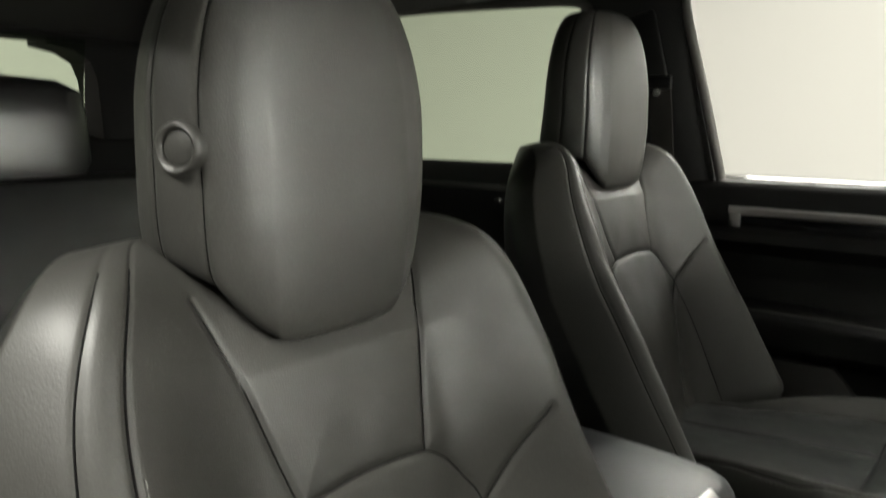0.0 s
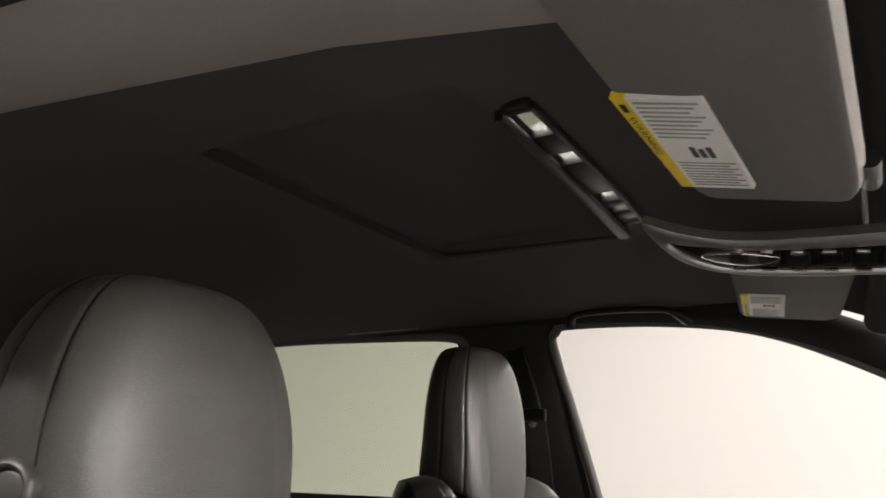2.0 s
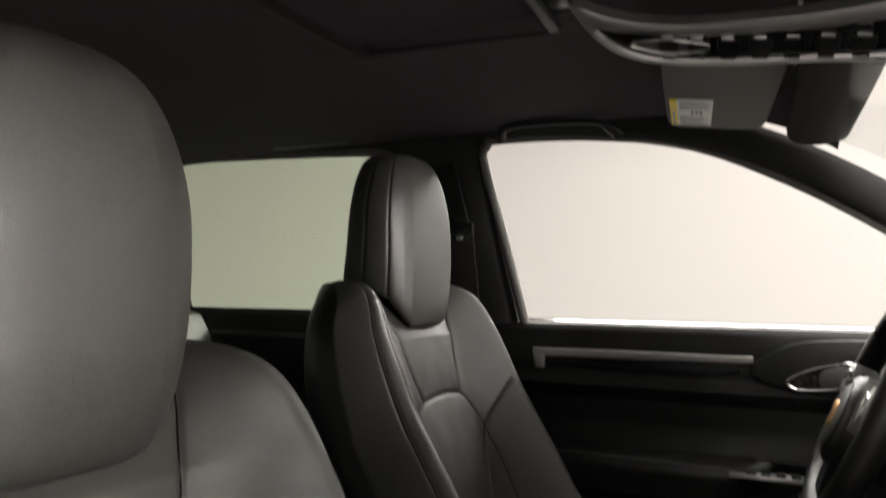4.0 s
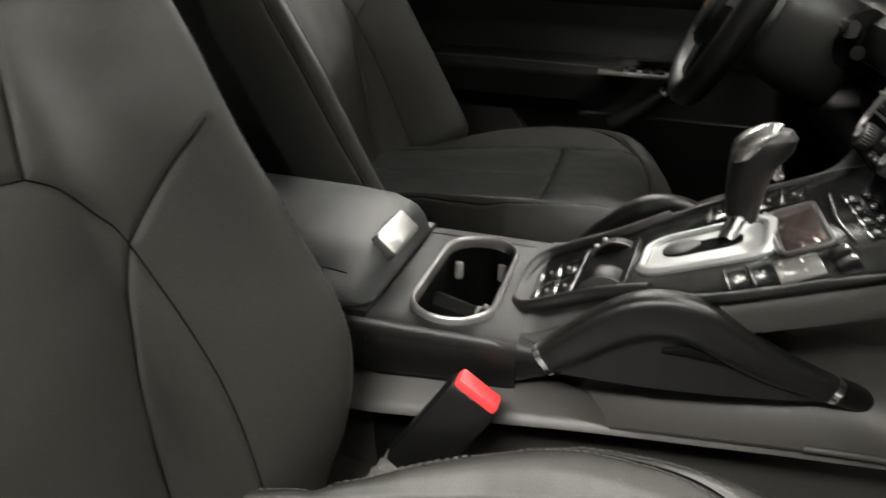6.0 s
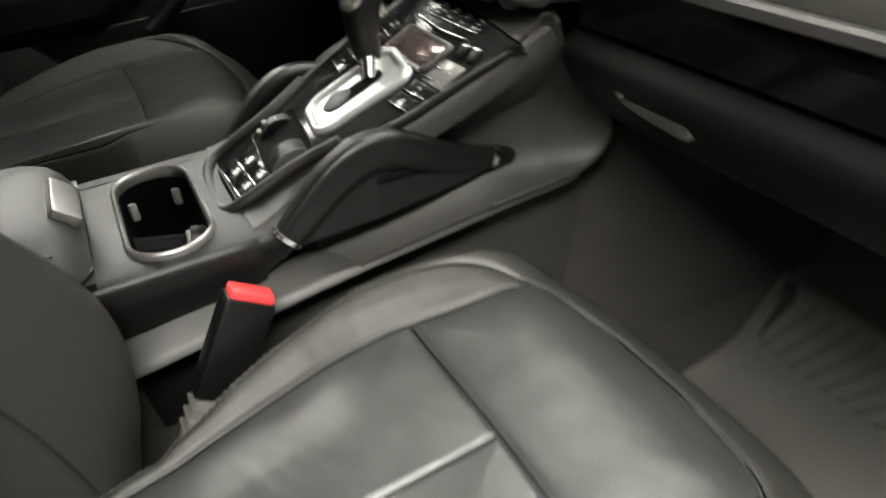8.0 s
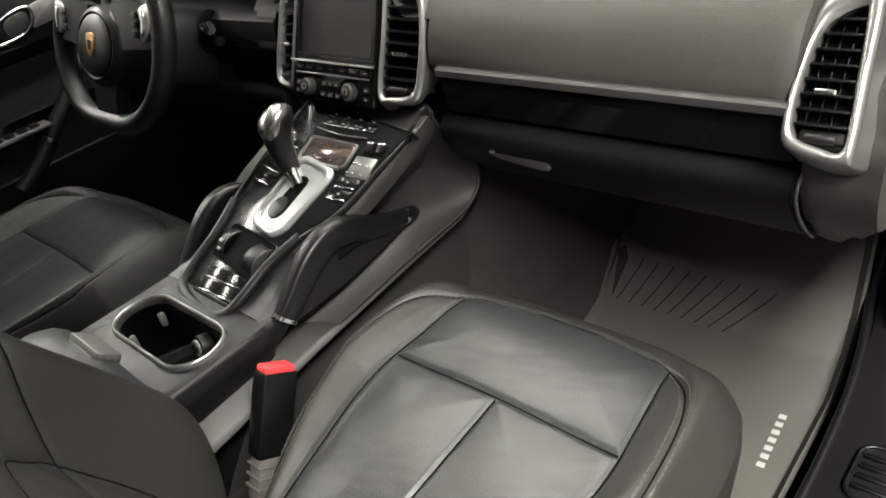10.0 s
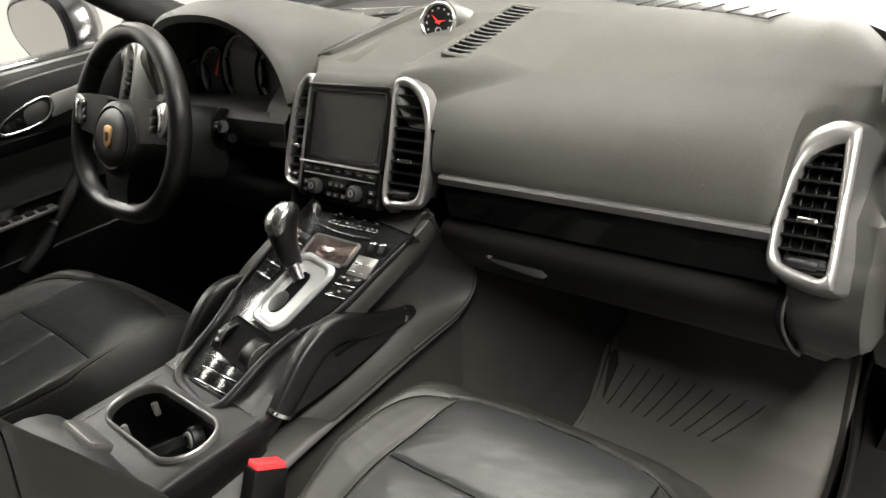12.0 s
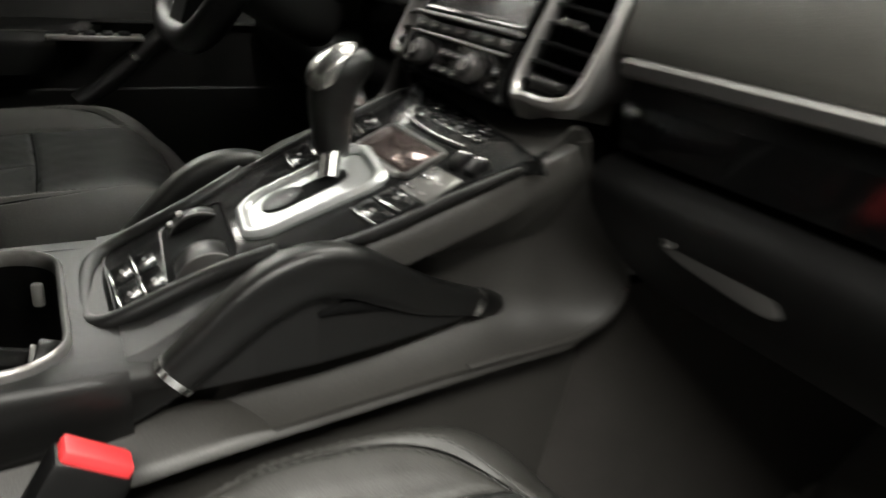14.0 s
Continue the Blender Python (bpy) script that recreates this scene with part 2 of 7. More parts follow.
def loft(loops, closed=True, caps=True):
    """Skins loops of equal length, one after another."""
    n = len(loops[0])
    verts = [Vector(v) for lp in loops for v in lp]
    faces = []
    for i in range(len(loops) - 1):
        for k in range(n if closed else n - 1):
            a, b = i * n + k, i * n + (k + 1) % n
            faces.append((a, b, b + n, a + n))
    if caps and closed:
        faces.append(tuple(range(n - 1, -1, -1)))
        faces.append(tuple(range((len(loops) - 1) * n, len(loops) * n)))
    return bm_of(verts, faces)


def prism(outline, axis, lo, hi, bevel=0.0, segs=2):
    """A flat outline pushed along an axis from lo to hi. The outline's two numbers are the other two axes in order."""
    def at(p, v):
        return {"x": (v, p[0], p[1]), "y": (p[0], v, p[1]), "z": (p[0], p[1], v)}[axis]
    bm = loft([[at(p, lo) for p in outline], [at(p, hi) for p in outline]])
    if bevel:
        bmesh.ops.recalc_face_normals(bm, faces=bm.faces)
        es = [e for e in bm.edges if len(e.link_faces) == 2 and e.calc_face_angle(0) > 0.5]
        bmesh.ops.bevel(bm, geom=es, offset=bevel, segments=segs, profile=0.5, affect="EDGES")
    return bm


def shell(fn, nu, nv, thick):
    """A sheet fn(u, v) for u, v in 0..1, with a thickness along its normal."""
    p = [[Vector(fn(i / nu, j / nv)) for j in range(nv + 1)] for i in range(nu + 1)]
    back = []
    for i in range(nu + 1):
        row = []
        for j in range(nv + 1):
            du = p[min(i + 1, nu)][j] - p[max(i - 1, 0)][j]
            dv = p[i][min(j + 1, nv)] - p[i][max(j - 1, 0)]
            nrm = du.cross(dv)
            nrm.normalize()
            row.append(p[i][j] - nrm * thick)
        back.append(row)
    w = nv + 1
    verts = [v for r in p for v in r] + [v for r in back for v in r]
    off = (nu + 1) * w
    faces = []
    for i in range(nu):
        for j in range(nv):
            a = i * w + j
            faces.append((a, a + w, a + w + 1, a + 1))
            faces.append((off + a, off + a + 1, off + a + w + 1, off + a + w))
    for i in range(nu):
        for j in (0, nv):
            a = i * w + j
            faces.append((a, off + a, off + a + w, a + w) if j == 0 else (a, a + w, off + a + w, off + a))
    for j in range(nv):
        for i in (0, nu):
            a = i * w + j
            faces.append((a, a + 1, off + a + 1, off + a) if i == 0 else (a, off + a, off + a + 1, a + 1))
    return bm_of(verts, faces)


def ring_outline(hw, hh, r, n=6):
    """A rounded rectangle about 0, 0."""
    out = []
    for cx, cy, a0 in ((hw - r, hh - r, 0), (-hw + r, hh - r, 90), (-hw + r, -hh + r, 180), (hw - r, -hh + r, 270)):
        for k in range(n + 1):
            a = radians(a0 + 90 * k / n)
            out.append((cx + r * math.cos(a), cy + r * math.sin(a)))
    return out


def frame_ring(outer, inner, m, depth, lip=0.0):
    """A flat frame between two outlines of equal length, in the plane of m (its x, y), depth thick along -z, rounded by a lip."""
    def put(pts, z):
        return [m @ Vector((p[0], p[1], z)) for p in pts]
    mid = [((a[0] + b[0]) / 2, (a[1] + b[1]) / 2) for a, b in zip(outer, inner)]
    loops = [put(outer, -depth), put(outer, -lip), put([((a[0] * 3 + b[0]) / 4, (a[1] * 3 + b[1]) / 4) for a, b in zip(outer, inner)], -lip * 0.2), put(mid, 0), put([((a[0] + b[0] * 3) / 4, (a[1] + b[1] * 3) / 4) for a, b in zip(outer, inner)], -lip * 0.2), put(inner, -lip), put(inner, -depth)]
    n = len(outer)
    verts = [v for lp in loops for v in lp]
    faces = []
    for i in range(len(loops)):
        j = (i + 1) % len(loops)
        for k in range(n):
            faces.append((i * n + k, i * n + (k + 1) % n, j * n + (k + 1) % n, j * n + k))
    return bm_of(verts, faces)


def plate(outline, m, depth, bevel=0.0):
    """A flat slab with the outline in the plane of m, depth thick along -z."""
    bm = loft([[m @ Vector((p[0], p[1], 0)) for p in outline], [m @ Vector((p[0], p[1], -depth)) for p in outline]])
    if bevel:
        bmesh.ops.recalc_face_normals(bm, faces=bm.faces)
        es = [e for e in bm.edges if len(e.link_faces) == 2 and e.calc_face_angle(0) > 0.6]
        bmesh.ops.bevel(bm, geom=es, offset=bevel, segments=2, profile=0.5, affect="EDGES")
    return bm


def facing(at, normal, up=(0, 0, 1)):
    """A pose whose z is the normal, whose y is as near to up as can be."""
    z = Vector(normal).normalized()
    x = Vector(up).cross(z).normalized()
    y = z.cross(x)
    return Matrix.Translation(at) @ Matrix((x, y, z)).transposed().to_4x4()

# ---- the studio room ----
solo("ground", block((0, 0, -0.05), (9.0, 8.0, 0.1), 0), STUDIO_FLOOR, "grey painted concrete studio floor under the car", "floor", "structure")
solo("wall_north", block((0, 3.05, 1.7), (9.0, 0.1, 3.4), 0), PAINT, "plain off-white painted studio wall", "wall", "structure")
# added behind the camera side, kept dark to hold back bounced light
solo("wall_south", block((0, -4.05, 1.7), (9.0, 0.1, 3.4), 0), DARKWALL, "unseen dark grey wall that limits fill light through the doorway", "wall", "structure")
solo("wall_east", block((4.55, -0.5, 1.7), (0.1, 7.2, 3.4), 0), PAINT, "plain off-white painted studio wall", "wall", "structure")
solo("wall_west", block((-4.55, -0.5, 1.7), (0.1, 7.2, 3.4), 0), PAINT, "plain off-white painted studio wall", "wall", "structure")
solo("ceiling", block((0, -0.5, 3.45), (9.0, 7.0, 0.1), 0), PAINT, "plain off-white painted studio ceiling", "ceiling", "structure")

# ---- floor of the cabin ----
solo("floor", block((-0.55, 0, 0.50), (2.6, 1.66, 0.06), 0.01), CARPET, "black carpeted car floor", "floor", "structure")
bm = loft([[(0.72, y, 0.53), (0.98, y, 0.80), (1.02, y, 1.16), (1.06, y, 1.16), (1.06, y, 0.47), (0.72, y, 0.47)] for y in (-0.80, 0.80)])
solo("wall_front", bm, CARPET, "black carpeted toe board and bulkhead", "bulkhead", "structure", smooth=False)

# ---- seats ----


def away(px, pz, line):
    """Distances of grid points to a polyline (numpy)."""
    best = np.full(px.shape, 9.0)
    for (ax, az), (bx, bz) in zip(line[:-1], line[1:]):
        dx, dz = bx - ax, bz - az
        t = np.clip(((px - ax) * dx + (pz - az) * dz) / (dx * dx + dz * dz), 0, 1)
        best = np.minimum(best, np.hypot(px - ax - t * dx, pz - az - t * dz))
    return best


def curve2(pts, n=8):
    return [(v.x, v.y) for v in smooth_line([(a, b, 0) for a, b in pts], n)]


def both(lines):
    return lines + [[(-a, b) for a, b in ln] for ln in lines]


def stitches(points, length=0.0042, gap=0.0030, r=0.0005):
    """Short threads along a line in space, as one mesh."""
    line = [Vector(p) for p in points]
    verts, faces = [], []
    run = 0.0
    for a, b in zip(line[:-1], line[1:]):
        d = (b - a).length
        if d < 1e-6:
            continue
        way = (b - a) / d
        s = -run
        while s < d:
            lo, hi = max(s, 0), min(s + length, d)
            if hi > lo:
                p, q = a + way * lo, a + way * hi
                e1 = way.orthogonal().normalized() * r
                e2 = way.cross(e1)
                k = len(verts)
                for c in (p, q):
                    verts += [c + e1, c + e2, c - e1, c - e2]
                faces += [(k + i, k + (i + 1) % 4, k + 4 + (i + 1) % 4, k + 4 + i) for i in range(4)] + [(k, k + 1, k + 2, k + 3), (k + 7, k + 6, k + 5, k + 4)]
            s += length + gap
        run = (run + d) % (length + gap)
    return verts, faces


def grid_normals(P, wrap):
    if wrap:
        dj = np.roll(P, -1, 1) - np.roll(P, 1, 1)
    else:
        dj = np.gradient(P, axis=1)
    di = np.gradient(P, axis=0)
    n = np.cross(di, dj)
    return n / np.maximum(1e-9, np.linalg.norm(n, axis=2, keepdims=True))


def split_grid(P, regions, wrap, names, flip=1):
    """Cuts a grid of points (rows x columns x 3) into one mesh a region, by the region number of each cell, with the normals of the whole."""
    rows, cols = P.shape[:2]
    N = grid_normals(P, wrap) * flip
    out = []
    last = cols if wrap else cols - 1
    for r in sorted(set(regions.ravel())):
        idx, verts, faces, normals = {}, [], [], []
        for i in range(rows - 1):
            for j in range(last):
                if regions[i, j] != r:
                    continue
                f = []
                for a, b in ((i, j), (i, (j + 1) % cols), (i + 1, (j + 1) % cols), (i + 1, j))[::-flip]:
                    if (a, b) not in idx:
                        idx[a, b] = len(verts)
                        verts.append(Vector(P[a, b]))
                        normals.append(Vector(N[a, b]))
                    f.append(idx[a, b])
                if len({tuple(verts[k]) for k in f}) > 2:
                    faces.append(f)
        out.append((names[r], verts, faces, normals))
    return out


def wrinkle(y, z, seed, size, amount):
    return np.array([noise.noise((a * size, b * size, seed)) for a, b in zip(y.ravel(), z.ravel())]).reshape(y.shape) * amount


# seams of the backrest in (y, z) from the seat's foot, drawn for one side
BACK_SEAMS = both([
    curve2([(0.108, 0.425), (0.088, 0.36), (0.064, 0.275)], 6),
    curve2([(0.064, 0.275), (0.086, 0.262), (0.102, 0.240), (0.113, 0.215), (0.124, 0.13), (0.132, 0.03), (0.134, -0.06)], 6),
    curve2([(0.113, 0.215), (0.150, 0.250), (0.186, 0.275)], 6),
    curve2([(0.113, 0.215), (0.088, 0.165), (0.066, 0.10), (0.052, -0.06)], 6),
]) + [curve2([(-0.064, 0.275), (-0.03, 0.279), (0, 0.280), (0.03, 0.279), (0.064, 0.275)], 6)]


# the two edge seams run along the outline, as fractions of the half width
EDGE_SEAMS, RIM_SEAMS = (-0.765, 0.850), (-0.865, 0.940)


def back_depth(y, h, low):
    """How far the backrest's front stands forward of its slope."""
    w = np.abs(y)
    bolster = 0.036 + 0.084 * np.clip(1 - h / 0.42, 0, 1) ** 1.3
    tuck = np.clip((h + 0.12) / low, 0, 1)
    bolster = bolster * tuck * tuck * (3 - 2 * tuck)
    ramp = np.clip((w - 0.088) / 0.125, 0, 1)
    ramp = ramp * ramp * (3 - 2 * ramp)
    d = bolster * ramp
    d += 0.012 * np.exp(-((h - 0.13) / 0.10) ** 2) * np.exp(-(w / 0.13) ** 2)
    notch = np.exp(-(y / 0.12) ** 4) * np.clip((h - 0.37) / 0.07, 0, 1)
    return d - 0.022 * notch


def backrest_grid(low):
    nh, nf = 200, 250
    hs = np.linspace(-0.06, 0.474, nh)
    t = np.clip((hs - 0.300) / 0.174, 0, 0.9995)
    halves = 0.134 + (0.120 - 0.004 * np.clip((0.16 - hs) / 0.2, 0, 1)) * np.sqrt(1 - t ** 2.1)
    u = np.linspace(-1, 1, nf)
    Y = halves[:, None] * u[None, :]
    H = np.repeat(hs[:, None], nf, 1)
    D = back_depth(Y, H, low)
    edge = np.clip((np.abs(u)[None, :] - 0.74) / 0.26, 0, 1)
    D = D - 0.078 * (1 - 0.42 * np.clip((H - 0.25) / 0.2, 0, 1)) * edge ** 2.2
    top = np.clip((H - 0.405) / 0.069, 0, 1)
    D = D - 0.042 * top ** 2.6
    near = np.full(Y.shape, 9.0)
    for ln in BACK_SEAMS:
        near = np.minimum(near, away(Y, H, ln))
    rims = np.full(Y.shape, 9.0)
    for q in EDGE_SEAMS + RIM_SEAMS:
        rims = np.minimum(rims, np.abs(u[None, :] - q) * halves[:, None] * 1.4)
    D = D - 0.0020 * np.exp(-(np.minimum(near, rims) / 0.0030) ** 2) + 0.0012 * (1 - np.exp(-(rims / 0.02))) + 0.0042 * (1 - np.exp(-(near / 0.035)))
    D = D + wrinkle(Y, H, 3.1, 26, 0.0008) + wrinkle(Y, H, 5.1, 9, 0.0022)
    front = np.stack([D - 0.31 * H, Y, H + 0.30 * D], -1)
    nb = 40
    ang = (np.arange(nb) + 1) / (nb + 1) * math.pi
    tail = []
    for i, h in enumerate(hs):
        end = front[i, -1]
        tt = np.clip((h - 0.30) / 0.174, 0, 1)
        rear = -0.31 * h - float(np.interp(tt, [0, 0.5, 0.8, 1], [0.150, 0.126, 0.113, 0.100]))
        sn = np.sin(ang)
        yy = halves[i] * np.sign(np.cos(ang)) * np.abs(np.cos(ang)) ** 0.75 * (1 - 0.10 * sn)
        xx = end[0] - max(0.006, end[0] - rear) * sn ** 0.7
        tail.append(np.stack([xx, yy, end[2] - 0.045 * tt ** 2 * sn ** 0.7], -1))
    P = np.concatenate([front, np.array(tail)], 1)
    reg = np.full((nh - 1, nf + nb), 3)
    Yc, Hc = (Y[:-1, :-1] + Y[1:, 1:]) / 2, (H[:-1, :-1] + H[1:, 1:]) / 2
    w = np.abs(Yc)

    def edge_at(pts, h):
        zs, yv = np.array([p[1] for p in pts]), np.array([p[0] for p in pts])
        o = np.argsort(zs)
        return np.interp(h, zs[o], yv[o])
    upper = edge_at(BACK_SEAMS[0], Hc)
    lower = edge_at(BACK_SEAMS[1], Hc)
    insert = edge_at(BACK_SEAMS[3], Hc)
    arch = 0.280 - (w / 0.064) ** 2 * 0.005
    r = np.full(Yc.shape, 2)
    r[(Hc > arch) & (w < upper)] = 0
    r[(Hc <= arch) & (w < lower)] = 1
    r[(r == 1) & (Hc < 0.215) & (w > insert)] = 7
    split = np.interp(w, [0.113, 0.150, 0.190, 0.242], [0.215, 0.250, 0.277, 0.300])
    r[(r == 2) & (Hc > split)] = 4
    r[((r == 4) | (r == 2)) & ((u[:-1] > EDGE_SEAMS[1]) | (u[:-1] < EDGE_SEAMS[0]))[None, :]] = 9
    neg = Yc < 0
    for k, m in ((2, 5), (4, 6), (7, 8), (9, 10)):
        r[(r == k) & neg] = m
    reg[:, : nf - 1] = r
    return P, reg


# half section of the headrest, from the middle of its face round to its back: backwards (share of the depth), sideways (share of the half width)
HEAD_SECTION = smooth_line([(0, 0, 0), (0.004, 0.28, 0), (0.020, 0.50, 0), (0.045, 0.60, 0), (0.10, 0.74, 0), (0.20, 0.885, 0), (0.38, 0.975, 0), (0.58, 1.0, 0), (0.78, 0.95, 0), (0.93, 0.78, 0), (0.99, 0.50, 0), (1.0, 0, 0)], 12)
HEAD_SEAMS = (61, 80)


def headrest_grid():
    """Closed loops up the headrest; x forward, about the backrest's top."""
    n = 90
    ring = HEAD_SECTION + [Vector((p.x, -p.y, 0)) for p in HEAD_SECTION[-2:0:-1]]
    m = len(ring)
    rows = []
    for i in range(n):
        s = i / (n - 1)
        sn = max(1e-6, math.sin(s * math.pi))
        cap = sn ** (0.11 if s < 0.5 else 0.34) if 0 < s < 1 else 0.0
        z = 0.539 - 0.125 * math.cos(s * math.pi)
        half = (0.119 + (0.003 * (0.5 - s) / 0.5 if s < 0.5 else -0.038 * ((s - 0.5) / 0.5) ** 1.5)) * cap
        fx = -0.100 - 0.030 * max(0, s - 0.35) ** 1.3 - 0.010 * (1 - cap)
        depth = 0.126 - 0.034 * s + 0.020 * max(0.0, 0.55 - s)
        row = []
        for p in ring:
            back = 0.5 + (p.x - 0.5) * (0.30 + 0.70 * cap)
            lift = float(np.interp(p.x, [0, 0.03, 0.10, 0.20, 0.45, 1.0], [-0.030, -0.027, -0.010, 0.016, 0.030, 0.034]))
            row.append((fx - depth * back, p.y * half, z + lift * max(0, 1 - s) ** 1.5))
        rows.append(row)
    P = np.array(rows)
    mid = P.mean(axis=1)
    for at, deep in zip(HEAD_SEAMS, (0.020, 0.014)):
        for k in range(m):
            g = math.exp(-(min(abs(k - at), abs(k - (m - at))) / 1.0) ** 2)
            P[:, k] = P[:, k] + (mid - P[:, k]) * deep * g
    k = np.minimum(np.arange(m), m - 1 - np.arange(m))
    r = np.where(k < HEAD_SEAMS[0], 0, np.where(k < HEAD_SEAMS[1], 1, 2))
    r = np.where((r == 1) & (np.arange(m) > m / 2), 3, r)
    return P, np.repeat(r[None, :], n - 1, 0)


CUSHION_SEAMS = both([
    curve2([(-0.02, 0.104), (0.06, 0.112), (0.12, 0.124), (0.24, 0.146), (0.325, 0.142), (0.402, 0.134)], 6),
    curve2([(-0.02, 0.122), (0.06, 0.134), (0.12, 0.151), (0.20, 0.180), (0.25, 0.190), (0.345, 0.178), (0.402, 0.135), (0.422, 0.06), (0.426, 0.0)], 8),
])
CUSHION_SEAMS = [[(a, b) for a, b in ln] for ln in [CUSHION_SEAMS[0], CUSHION_SEAMS[1]]]
CUSHION_SEAMS = CUSHION_SEAMS + [[(a, -b) for a, b in ln] for ln in CUSHION_SEAMS] + [
    curve2([(0.285, -0.143), (0.288, 0), (0.285, 0.143)], 6), curve2([(0.02, 0), (0.285, 0)], 2)]


def cushion_grid():
    """The seat cushion: x forward from the seat's foot, in rings from the middle out."""
    nx, ny = 220, 220
    u = np.linspace(-1, 1, nx)
    v = np.linspace(-1, 1, ny)
    U, V = np.meshgrid(u, v, indexing="ij")
    # square to rounded outline
    cx, hx, hy = 0.205, 0.275, 0.222
    p = 5.0
    k = 1 / np.maximum(1e-6, (np.abs(U) ** p + np.abs(V) ** p) ** (1 / p)) * np.maximum(np.abs(U), np.abs(V))
    k = np.where((np.abs(U) + np.abs(V)) < 1e-6, 1, k)
    X = cx + hx * U * k
    Y = hy * V * k
    front = np.clip((X - 0.30) / 0.18, 0, 1)
    Y = Y * (1 - 0.08 * front ** 2) * (1 - 0.33 * np.clip((0.26 - X) / 0.20, 0, 1) ** 1.2)
    X = X + 0.022 * (1 - (Y / hy) ** 2) * front
    w = np.abs(Y)
    z = 0.012 + 0.085 * X - 0.09 * np.clip((X - 0.36) / 0.14, 0, 1) ** 2.2
    ramp = np.clip((w - 0.135 + 0.045 * np.clip((0.24 - X) / 0.24, 0, 1)) / 0.065, 0, 1)
    z = z + 0.032 * ramp * ramp * (3 - 2 * ramp) * (1 - 0.25 * np.clip((X - 0.25) / 0.2, 0, 1))
    z = z - 0.040 * np.clip((0.14 - X) / 0.2, 0, 1) ** 1.3 * ramp
    rim = np.maximum(np.abs(U), np.abs(V))
    z = z - 0.075 * np.clip((rim - 0.80) / 0.20, 0, 1) ** 2.2
    near = np.full(X.shape, 9.0)
    for ln in CUSHION_SEAMS:
        near = np.minimum(near, away(X, Y, ln))
    z = z - 0.0034 * np.exp(-(near / 0.0028) ** 2) + 0.0065 * (1 - np.exp(-(near / 0.04)))
    z = z + wrinkle(X, Y, 1.3, 34, 0.0006) + wrinkle(X, Y, 2.3, 11, 0.0016) + wrinkle(X * 1.4 + Y * 0.6, Y * 0.5 - X * 0.3, 7.7, 60, 0.0003)
    P = np.stack([X, Y + 0.006, z], -1)
    Xc, Yc = (X[:-1, :-1] + X[1:, 1:]) / 2, (Y[:-1, :-1] + Y[1:, 1:]) / 2
    w = np.abs(Yc)
    inner = np.interp(Xc, [-0.02, 0.06, 0.12, 0.24, 0.325, 0.41], [0.104, 0.112, 0.124, 0.146, 0.142, 0.132])
    r = np.full(Xc.shape, 3)
    front_line = 0.426 - 0.022 * (w / 0.140) ** 2
    r[(w < inner) & (Xc < 0.287)] = 0
    r[(w < inner) & (Xc < 0.287) & (Yc < 0)] = 1
    r[(w < inner) & (Xc >= 0.287) & (Xc < front_line)] = 2
    r[(w >= inner) & (Yc < 0) & (Xc < front_line)] = 4
    r[Xc >= front_line] = 5
    return P, r


